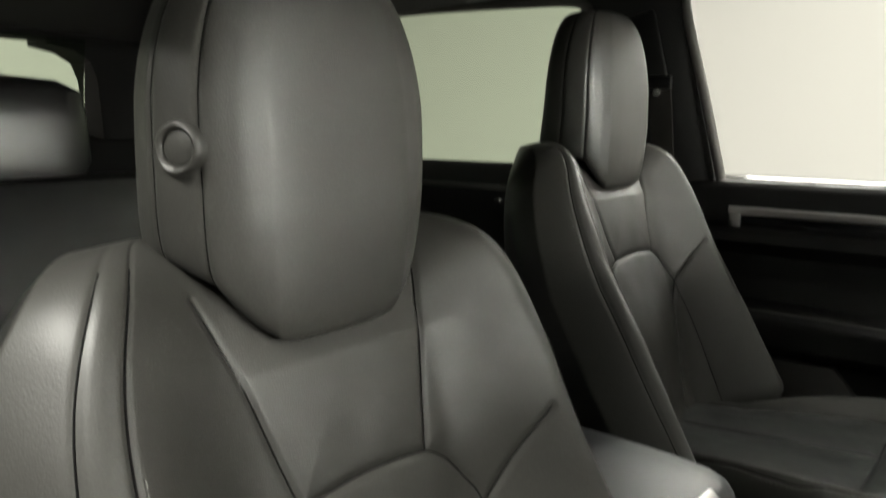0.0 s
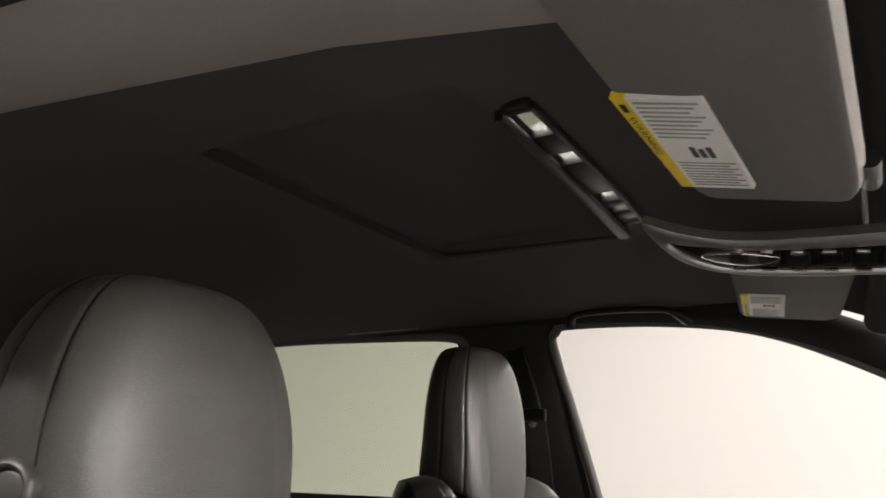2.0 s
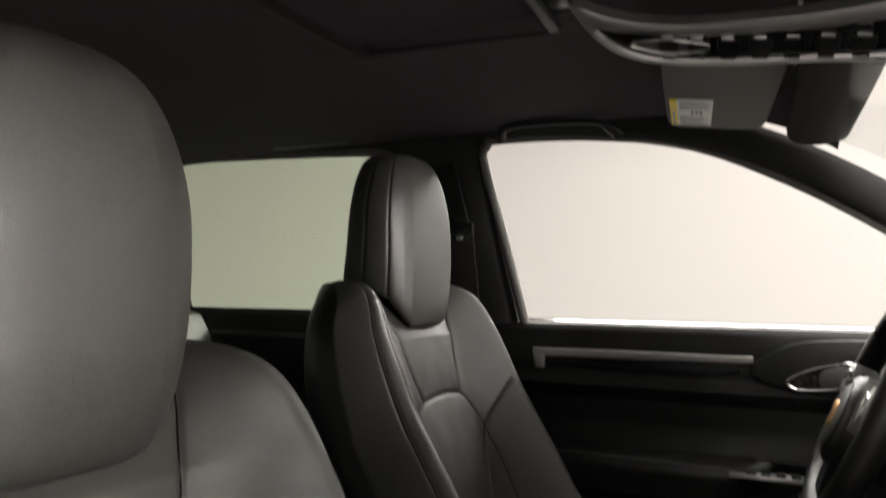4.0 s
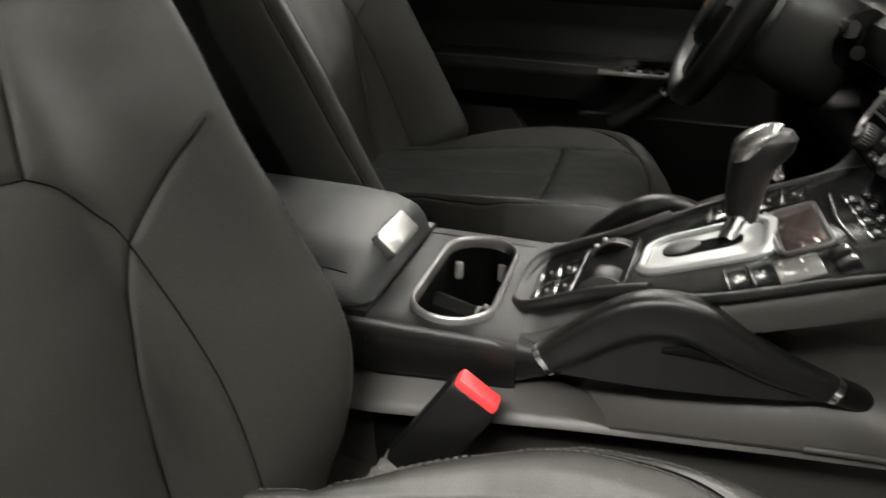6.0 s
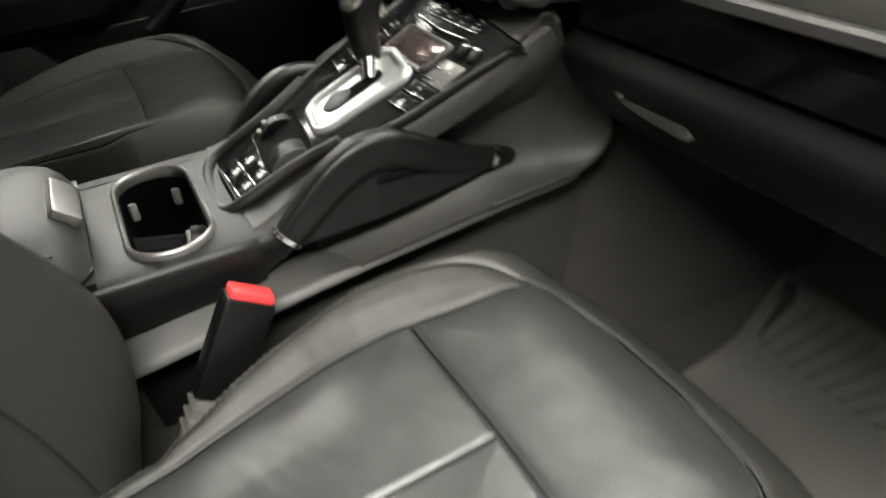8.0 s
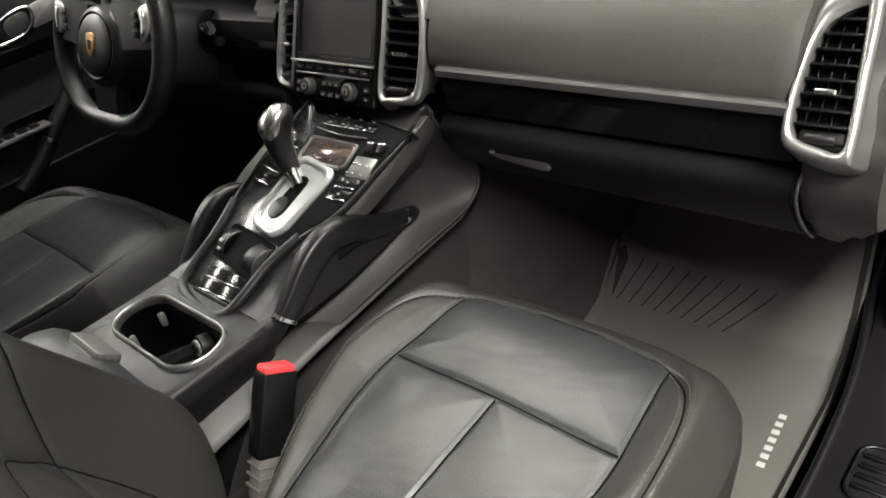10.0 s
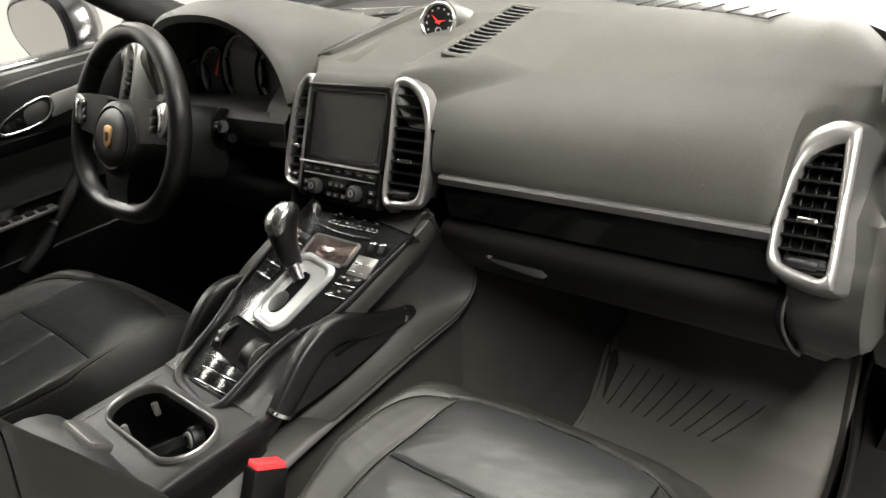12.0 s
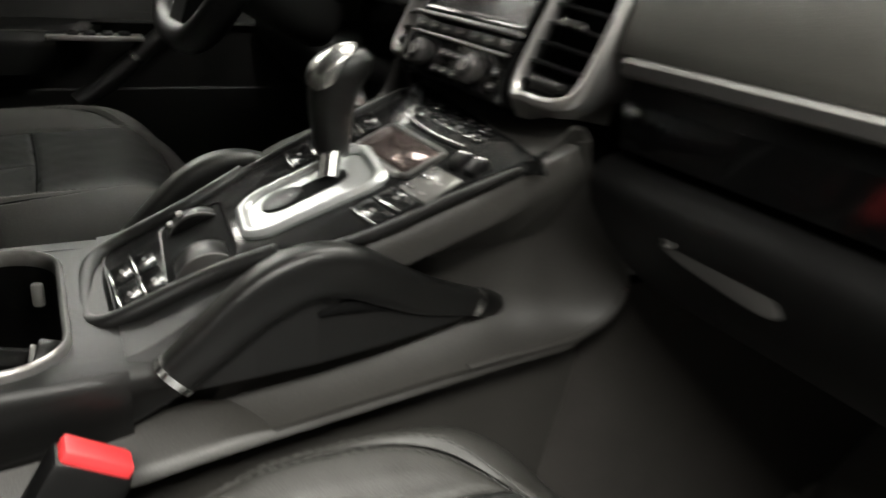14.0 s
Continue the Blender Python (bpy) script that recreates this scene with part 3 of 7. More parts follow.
def seat(name, label, at, button, low):
    s = thing(name, label, "car seat", "front seats", at=at)
    base = Vector(at)

    def skin(pieces, mat=LEATHER):
        for n, verts, faces, normals in pieces:
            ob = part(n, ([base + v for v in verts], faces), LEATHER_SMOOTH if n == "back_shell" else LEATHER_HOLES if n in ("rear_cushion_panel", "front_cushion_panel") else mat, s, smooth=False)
            ob.data.shade_smooth()
            ob.data.normals_split_custom_set_from_vertices(normals)
    P, r = backrest_grid(low)
    names = {0: "upper_back_panel", 1: "lower_back_panel", 2: "back_bolster", 5: "back_bolster", 4: "shoulder_panel", 6: "shoulder_panel", 7: "back_insert", 8: "back_insert", 9: "shoulder_edge", 10: "shoulder_edge", 3: "back_shell"}
    skin(split_grid(P, r, True, names, -1))
    top = [base + Vector(p) for p in P[-1]]
    mid = base + Vector(P[-1].mean(0))
    part("back_cap", loft([top, [p + (mid - p) * 0.5 + Vector((0, 0, 0.008)) for p in top], [p + (mid - p) * 0.95 + Vector((0, 0, 0.010)) for p in top]]), LEATHER, s)
    hs = np.linspace(-0.06, 0.474, 200)

    def on_back(fi, fj):
        i, j = int(min(max(fi, 0), 198)), int(min(max(fj, 0), 248))
        a, b = min(max(fi - i, 0), 1), min(max(fj - j, 0), 1)
        q = (P[i, j] * (1 - b) + P[i, j + 1] * b) * (1 - a) + (P[i + 1, j] * (1 - b) + P[i + 1, j + 1] * b) * a
        return base + Vector(q) + Vector((0.0002, 0, 0))
    wide = P[:, 249, 1]
    lines = [[((b + 0.06) / 0.534 * 199, (1 + a / float(np.interp(b, hs, wide))) / 2 * 249) for a, b in ln[::2]] for ln in BACK_SEAMS]
    lines += [[(i, (1 + q) / 2 * 249) for i in range(4, 196, 6)] for q in EDGE_SEAMS + RIM_SEAMS]
    for ln in lines:
        part("seam", sweep([on_back(fi, fj) for fi, fj in ln], 0.0014, 0.0014, 3, segs=6), GAP, s, "dark seam line")
    for q in EDGE_SEAMS:
        for off in (-0.026,):
            k = int(round((1 + q * (1 + off)) / 2 * 249))
            pts = [base + Vector(p) + Vector((0.0006, 0, 0.0003)) for p in P[8:150, k]]
            part("stitching", stitches(pts), THREAD, s, "grey seam thread")
    P, r = headrest_grid()
    skin(split_grid(P, r, True, {0: "headrest_face", 1: "headrest_side", 3: "headrest_side", 2: "headrest_back"}, -1))
    for k0 in HEAD_SEAMS:
        for k in (k0, P.shape[1] - k0):
            pts = [base + Vector(p) for p in P[5:-5:3, k]]
            part("seam", sweep(pts, 0.0014, 0.0014, 2, segs=6), GAP, s, "dark seam line")
    m = facing(base + Vector((-0.136, -0.1125, 0.523)), (0.36, -1, 0.04))
    ring = [(0.0175 * math.cos(k * math.pi / 16), 0.0175 * math.sin(k * math.pi / 16)) for k in range(32)]
    hole = [(0.0115 * math.cos(k * math.pi / 16), 0.0115 * math.sin(k * math.pi / 16)) for k in range(32)]
    if button:
        knob = part("headrest_button", frame_ring(ring, hole, m @ Matrix.Translation((0, 0, 0.005)), 0.016, 0.0035), LEATHER, s, "round dark release button")
        part("button_cap", plate(hole, m @ Matrix.Translation((0, 0, 0.0025)), 0.01, 0.0025), LEATHER, knob)
    for side in (1, -1):
        part("headrest_post", rod(base + Vector((-0.20, side * 0.06, 0.42)), base + Vector((-0.19, side * 0.06, 0.50)), 0.007), CHROME, s)
    P, r = cushion_grid()
    names = {0: "rear_cushion_panel", 1: "rear_cushion_panel", 2: "front_cushion_panel", 3: "cushion_bolster", 4: "cushion_bolster", 5: "cushion_front"}
    skin(split_grid(P, r, False, names))
    rim = [P[0, j] for j in range(P.shape[1])] + [P[i, -1] for i in range(1, P.shape[0])] + [P[-1, j] for j in range(P.shape[1] - 2, -1, -1)] + [P[i, 0] for i in range(P.shape[0] - 2, 0, -1)]
    mid = Vector((0.2, 0, 0))
    loops = [[base + Vector(p) for p in rim], [base + Vector((p[0], p[1], p[2] - 0.03)) for p in rim], [base + mid + (Vector((p[0], p[1], -0.13)) - mid) * 0.95 for p in rim]]
    part("cushion_side", loft(loops), LEATHER, s)
    part("seat_base", block(base + Vector((0.16, 0, -0.17)), (0.42, 0.42, 0.10), 0.02), PLASTIC_SMOOTH, s, "black plastic seat base")
    for side in (1, -1):
        part("seat_rail", block(base + Vector((0.18, side * 0.19, -0.235)), (0.50, 0.035, 0.04), 0.006), PLASTIC_SMOOTH, s)
    flat = P.reshape(-1, 3)
    for side in (1, -1):
        for off in (0.0055, -0.0055):
            pts = []
            for a, b in CUSHION_SEAMS[1]:
                y = side * (b + off) + 0.006
                k = np.argmin((flat[:, 0] - a) ** 2 + (flat[:, 1] - y) ** 2)
                pts.append(base + Vector((a, y, flat[k][2] + 0.0010)))
            part("stitching", stitches(pts), THREAD, s, "grey seam thread")
    for ln in CUSHION_SEAMS:
        pts = []
        for a, b in ln[::2]:
            d = (flat[:, 0] - a) ** 2 + (flat[:, 1] - b - 0.006) ** 2
            near = np.argsort(d)[:4]
            pts.append(base + Vector((a, b + 0.006, float(np.mean(flat[near, 2])) + 0.0004)))
        part("seam", sweep(pts, 0.0018, 0.0018, 3, segs=6), GAP, s, "dark seam line")
    return s


seat("front_seat", "black leather car seat with a tall headrest, passenger side", (-0.155, -0.36, 0.785), True, 0.25)
seat("front_seat", "black leather car seat behind the steering wheel, in shade", (-0.290, 0.385, 0.842), False, 0.14)

from functools import lru_cache

# ---- dashboard ----
dash = thing("dashboard", "dark grey padded car dashboard with silver air vents", "dashboard", at=(0.5, 0, 1.0))
STACK = facing((0.314, 0, 1.092), (-0.908, 0, 0.419))


def spot(m, a, b, c=0.0):
    return m @ Vector((a, b, c))


def outline(pts, n=5):
    return [(v.x, v.y) for v in smooth_line([(a, b, 0) for a, b in pts], n, True)]


def grown(pts, d):
    """An outline pushed outwards by d."""
    c = Vector((sum(p[0] for p in pts) / len(pts), sum(p[1] for p in pts) / len(pts)))
    out = []
    for i, p in enumerate(pts):
        t = Vector(pts[(i + 1) % len(pts)]) - Vector(pts[i - 1])
        nrm = Vector((t.y, -t.x)).normalized()
        if nrm.dot(Vector(p) - c) < 0:
            nrm = -nrm
        out.append((p[0] + nrm.x * d, p[1] + nrm.y * d))
    return out


def span(pts, b):
    """Where an outline crosses the height b: least and greatest a."""
    hits = []
    for i, p in enumerate(pts):
        q = pts[(i + 1) % len(pts)]
        if (p[1] - b) * (q[1] - b) < 0:
            hits.append(p[0] + (q[0] - p[0]) * (b - p[1]) / (q[1] - p[1]))
    return min(hits), max(hits)


def edge_x(y):
    """Where the dashboard's top meets the windscreen."""
    return float(np.interp(abs(y), [0, 0.2, 0.35, 0.46, 0.51, 0.56, 0.60, 0.65, 0.70], [0.765, 0.730, 0.692, 0.668, 0.645, 0.575, 0.510, 0.475, 0.455]))


def slot_x(y):
    """The line of the defroster slot."""
    return 0.765 - 0.55 * abs(y) ** 1.7


def pad_loop(y):
    fall = max(0.0, (abs(y) - 0.60) / 0.13)
    k = max(0.0, min(1.0, (abs(y) - 0.556) / 0.018))
    back = 0.075 * k * k * (3 - 2 * k)
    e = edge_x(y)
    k2 = (e - 0.425) / 0.34
    pts = [(0.336, 1.086), (0.337, 1.098), (0.344, 1.120), (0.358, 1.142), (0.384, 1.162), (0.425, 1.178), (0.425 + 0.055 * k2, 1.192), (0.425 + 0.135 * k2, 1.206), (0.425 + 0.23 * k2, 1.214), (0.425 + 0.32 * k2, 1.213), (0.425 + 0.36 * k2, 1.205)]
    line = smooth_line([(x + back * max(0.0, 1 - (x - 0.336) / 0.10) + 0.02 * fall ** 2, 0, z - 0.010 * fall ** 2) for x, z in [(x, z if z < 1.18 else 1.178 + (z - 1.178) * min(1.0, k2 * 1.8)) for x, z in pts]], 4)
    return [(v.x, y, v.z) for v in line] + [(max(e + 0.03, 0.48), y, 1.10), (0.44, y, 1.06), (0.346 + back, y, 1.075)]


def ys(a, b, n):
    return [a + (b - a) * i / n for i in range(n + 1)]


part("pad", loft([pad_loop(y) for y in ys(-0.700, -0.150, 70)]), PAD, dash, "dark grey grained dashboard pad")
part("driver_pad", loft([pad_loop(y) for y in ys(0.150, 0.196, 6)]), PAD, dash)
part("driver_pad", loft([pad_loop(y) for y in ys(0.534, 0.700, 30)]), PAD, dash)
part("cluster_bowl", loft([[(x + 0.10 * max(0.0, 1 - (x - 0.336) / 0.22), y, min(z, 1.135 + 0.02 * (x > 0.6))) for x, y, z in pad_loop(y)] for y in ys(0.1965, 0.5335, 12)]), PLASTIC_SMOOTH, dash, "black recess under the instrument hood")


@lru_cache(maxsize=None)
def pad_curve(y):
    """The pad's upper line at one place along the dashboard."""
    line = pad_loop(y)[:-3]
    return [p[0] for p in line], [p[2] for p in line]


def cowl_fn(u, v):
    y = -0.275 + 0.480 * v
    x = 0.352 + (edge_x(y) + 0.01 - 0.352) * u
    w = abs(y)
    z = float(np.interp(x, [0.352, 0.356, 0.364, 0.380, 0.42, 0.50, 0.60, 0.72, 0.9], [1.172, 1.185, 1.193, 1.199, 1.204, 1.213, 1.224, 1.227, 1.214]))
    pad_z = float(np.interp(x, *pad_curve(round(y, 5)))) - 0.0004
    near = max(0.0, min(1.0, (0.44 - x) / 0.07))
    b = max(0.0, min(1.0, (w - 0.145 + 0.065 * near) / ((0.120 if y < 0 else 0.055) * (1 - 0.75 * near))))
    z += (pad_z - z) * b * b * (3 - 2 * b)
    # shallow tray in front of the clock
    a = max(0.0, min(1.0, (x - 0.402) / 0.006)) * max(0.0, min(1.0, (0.535 - x) / 0.02)) * max(0.0, min(1.0, (0.074 - w) / 0.006))
    z -= 0.013 * a * (1 - 0.7 * max(0, min(1, (x - 0.41) / 0.12)))
    return (x, y, z)


part("centre_cowl", shell(cowl_fn, 110, 90, 0.03), PAD, dash, "raised centre of the dashboard with a shallow tray")
# clock on the cowl
clock = thing("dashboard_clock", "round analogue clock with chrome rim, red hands on black dial", "clock", at=(0.545, -0.012, 1.222))
CM = facing((0.536, -0.012, 1.224), (-0.90, -0.25, 0.36))
disc = [(math.cos(k * math.pi / 20), math.sin(k * math.pi / 20)) for k in range(40)]


def ringed(r):
    return [(r * a, r * b) for a, b in disc]


part("housing", loft([[spot(CM, 0.030 * a, 0.030 * b, 0.004) for a, b in disc], [spot(CM, 0.033 * a, 0.033 * b, -0.012) for a, b in disc], [spot(CM, 0.036 * a, 0.036 * b - 0.004, -0.07) for a, b in disc]]), PAD, clock)
part("rim", frame_ring(ringed(0.0285), ringed(0.0235), CM @ Matrix.Translation((0, 0, 0.010)), 0.012, 0.002), CHROME, clock, "chrome rim")
face = part("dial", plate(ringed(0.0236), CM @ Matrix.Translation((0, 0, 0.006)), 0.004), PLASTIC_SMOOTH, clock, "black dial")
for k in range(12):
    a = k * math.pi / 6
    part("tick", plate([(0.019 * math.cos(a) + dx, 0.019 * math.sin(a) + dy) for dx, dy in ((-0.0011, -0.0011), (0.0011, -0.0011), (0.0011, 0.0011), (-0.0011, 0.0011))], CM @ Matrix.Translation((0, 0, 0.0066)), 0.0006), MARK, face)


def hand_of(angle, length, width):
    d, s = Vector((math.cos(angle), math.sin(angle))), Vector((-math.sin(angle), math.cos(angle))) * width
    e, b = d * length, d * -0.004
    return [(b.x + s.x, b.y + s.y), (e.x, e.y), (b.x - s.x, b.y - s.y)]


part("pointer", plate(hand_of(radians(135), 0.0175, 0.0014), CM @ Matrix.Translation((0, 0, 0.0075)), 0.0006), NEEDLE, face, "red pointer")
part("pointer", plate(hand_of(radians(5), 0.014, 0.0014), CM @ Matrix.Translation((0, 0, 0.0078)), 0.0006), NEEDLE, face, "red pointer")
part("subdial", frame_ring([(a * 0.005, b * 0.005 - 0.0125) for a, b in disc], [(a * 0.0042, b * 0.0042 - 0.0125) for a, b in disc], CM @ Matrix.Translation((0, 0, 0.0068)), 0.0005), GREYPRINT, face)

# grilles along the cowl
for side in (-1, 1):
    grille = thing("dash_grille", "long black slatted speaker and air grille on the dashboard", "grille", "dashboard grilles", at=(0.5, side * 0.12, 1.2))
    ga, gb = Vector((0.432, side * 0.132, 1.203)), Vector((0.612, side * 0.112, 1.224))
    way = (gb - ga).normalized()
    gm = Matrix.Translation(ga) @ Matrix((way, Vector((0, 0, 1)).cross(way).normalized(), way.cross(Vector((0, 0, 1)).cross(way)).normalized())).transposed().to_4x4()
    gm = gm @ pose(0, 0, 0.006, -12 * side, 0, 0)
    length = (gb - ga).length
    ring_o = [(p[0] + length / 2, p[1]) for p in ring_outline(length / 2 + 0.008, 0.024, 0.010)]
    ring_i = [(p[0] + length / 2, p[1]) for p in ring_outline(length / 2, 0.017, 0.006)]
    part("surround", frame_ring(ring_o, ring_i, gm, 0.012, 0.002), PAD, grille)
    part("backing", plate(ring_i, gm @ Matrix.Translation((0, 0, -0.010)), 0.003), GAP, grille)
    for k in range(14):
        c = (k + 0.7) * length / 14.4
        part("slat", block(spot(gm, c, 0, -0.004), (0.0035, 0.033, 0.010), 0.0008, gm.to_3x3().to_4x4() @ Matrix.Rotation(radians(-25), 4, "Y")), PLASTIC_SMOOTH, grille)
tagged(part("trim", loft([[(edge_x(y) + 0.012, y, 1.200), (1.00, y, 1.185), (1.00, y, 1.15), (edge_x(y) + 0.012, y, 1.15)] for y in ys(-0.74, 0.74, 24)]), PLASTIC), "black scuttle panel below the windscreen", "scuttle panel", kind="structure")
# defroster slot along the windscreen
def dash_z(x, y):
    """Height of the dashboard's top."""
    z = float(np.interp(x, *pad_curve(round(y, 5))))
    return max(z, cowl_fn((x - 0.352) / (edge_x(y) - 0.342), (y + 0.275) / 0.480)[2]) if -0.275 < y < 0.205 else z


slot = thing("defroster_slot", "long ribbed defroster slot at the foot of the windscreen", "air slot", at=(0.8, 0, 1.22))
for side in (-1, 1):
    ya, yb = side * 0.02, side * 0.47
    line = [(slot_x(y) - 0.030, y, dash_z(slot_x(y) - 0.030, y) - 0.0015) for y in ys(ya, yb, 10)]
    part("channel", sweep(line, 0.034, 0.006, 3, power=4), PLASTIC, slot)
    for k in range(12):
        y = ya + (yb - ya) * (k + 0.5) / 12
        part("rib", block((slot_x(y) - 0.033, y, dash_z(slot_x(y) - 0.033, y) + 0.0012), (0.032, 0.0014, 0.0028), 0.0005, Matrix.Rotation(radians(28) * side, 4, "Z")), PAD, slot)

# silver strip, gloss band, glovebox
for y0, y1 in ((-0.562, -0.165), (0.175, 0.300)):
    lo, fx = (1.0735, 0.0) if y0 < 0 else (1.0820, 0.010)
    part("trim_strip", loft([[(0.330 + fx, y, 1.0855), (0.327 + fx, y, 1.083), (0.327 + fx, y, lo + 0.0025), (0.330 + fx, y, lo), (0.36 + fx, y, lo), (0.36 + fx, y, 1.0855)] for y in (y0, y1)]), SILVER_DARK, dash, "dark silver trim strip", smooth=False)
    part("gloss_band", loft([[(0.336 + fx, y, lo - 0.0005), (0.334 + fx, y, 1.060), (0.338 + fx, y, 1.028), (0.36 + fx, y, 1.022), (0.38 + fx, y, lo - 0.0005)] for y in (y0, y1)]), GLOSS_BAND, dash, "gloss black trim band", smooth=False)


def lower_loop(y, x0=0.0):
    line = smooth_line([(0.352, 0, 1.022), (0.337, 0, 1.018), (0.328, 0, 1.006), (0.331, 0, 0.990), (0.345, 0, 0.968), (0.372, 0, 0.938), (0.42, 0, 0.902), (0.50, 0, 0.868), (0.60, 0, 0.85)], 4)
    return [(v.x + x0, y, v.z) for v in line] + [(0.80, y, 0.86), (0.80, y, 1.02), (0.40, y, 1.026)]


glove = part("glovebox_door", loft([lower_loop(y) for y in ys(-0.566, -0.152, 16)]), GLOVE, dash, "dark grained plastic glovebox door")
part("lower_fascia", loft([[(x + 0.010 * max(0, abs(y - 0.30) - 0.08), y, z) for x, z in ((0.345, 1.0862), (0.337, 1.0870), (0.335, 1.100), (0.340, 1.122), (0.356, 1.134), (0.425, 1.137), (0.425, 1.0862))] for y in ys(0.150, 0.60, 8)]), PLASTIC, dash, "dark fascia below the gauges")
part("knee_panel", loft([lower_loop(y) for y in ys(0.155, 0.70, 10)]), GLOVE, dash)
GH = facing((0.341, -0.258, 0.984), (-0.80, 0, -0.05), (0, 0, 1)) @ pose(0, 0, 0, 0, 0, -4)
end_line = [(p[0] - 0.0015, -0.5675, p[2] - 0.0012) for p in lower_loop(0.0)[3:23:2]]
part("end_seam", sweep(end_line, 0.0035, 0.0035, 3, segs=8), GAP, glove, "dark joint at the glovebox end")
part("end_bead", sweep([(x - 0.0005, -0.5715, z - 0.0005) for x, y, z in end_line], 0.0036, 0.0036, 3, segs=10), SKIRT, glove, "thin grey-brown bead")
part("glovebox_handle", plate(outline([(-0.040, 0.009), (0.0, 0.014), (0.034, 0.012), (0.045, -0.002), (0.038, -0.012), (-0.030, -0.010), (-0.045, 0.0)]), GH @ Matrix.Translation((0, 0, 0.006)), 0.02, 0.002), SILVER_DARK, glove, "dark silver pull handle")
part("glovebox_lock", rod(spot(GH, -0.033, 0.002, 0.004), spot(GH, -0.033, 0.002, 0.0085), 0.006, segs=16, bevel=0.001), CHROME, glove, "small chrome lock")


# end pieces beyond the glovebox
def end_loop(y, grow, up):
    pts = [(0.350, 1.060), (0.340, 1.045), (0.336, 1.025), (0.334, 1.004), (0.345, 0.975), (0.372, 0.944), (0.42, 0.908), (0.60, 0.86)]
    line = smooth_line([(x + grow, 0, max(z, 0.86 + up)) for x, z in pts], 4)
    return [(v.x, y, v.z) for v in line] + [(0.75, y, 0.86 + up), (0.75, y, 1.12), (0.40, y, 1.12), (0.36 + grow, y, 1.09)]


for side in (-1, 1):
    part("dash_end", loft([end_loop(side * y, g, u) for y, g, u in ((0.5685, 0.008, 0.010), (0.5705, 0.003, 0.012), (0.574, 0.001, 0.020), (0.582, 0.0, 0.034), (0.592, -0.001, 0.050), (0.604, -0.002, 0.066), (0.616, -0.003, 0.082), (0.626, -0.005, 0.095), (0.634, -0.006, 0.106), (0.640, 0.0, 0.116), (0.645, 0.016, 0.126))]), SKIRT, dash, "rounded lower end of the dashboard")
    part("dash_cheek", loft([[(0.352 + g, side * y, 1.00), (0.352 + g, side * y, 1.09), (0.372 + g, side * y, 1.140), (0.42 + g, side * y, 1.172), (0.70, side * y, 1.19), (0.70, side * y, 0.90), (0.40 + g, side * y, 0.92)] for y, g in ((0.632, 0.01), (0.655, 0.0), (0.69, 0.0), (0.705, 0.015))]), SKIRT, dash)
    demist = thing("side_demister", "small ribbed side demister grille on the dashboard end", "air slot", "side demisters", at=(0.42, side * 0.625, 1.19))
    dm = facing((0.424, side * 0.628, 1.1905), (-0.35, side * 0.35, 0.87), (0.8, -side * 0.2, 0.3))
    part("surround", frame_ring(ring_outline(0.015, 0.027, 0.008), ring_outline(0.0125, 0.0245, 0.007), dm @ Matrix.Translation((0, 0, 0.003)), 0.010, 0.001), PAD, demist)
    part("backing", plate(ring_outline(0.0128, 0.0248, 0.007), dm @ Matrix.Translation((0, 0, -0.002)), 0.004), GAP, demist)
    for k in range(6):
        part("slat", block(spot(dm, 0, -0.019 + 0.0076 * k, 0.0), (0.025, 0.0022, 0.006), 0.0008, dm.to_3x3().to_4x4()), PLASTIC, demist)
# marks of writing pressed into the pad
for k in range(6):
    part("pressed_mark", block((0.3418, -0.492 - 0.0056 * k, 1.112 - 0.0002 * k), (0.002, 0.0038, 0.0040 if k % 3 else 0.0048), 0.0004, Matrix.Rotation(radians(20), 4, "Y")), PAD, dash)


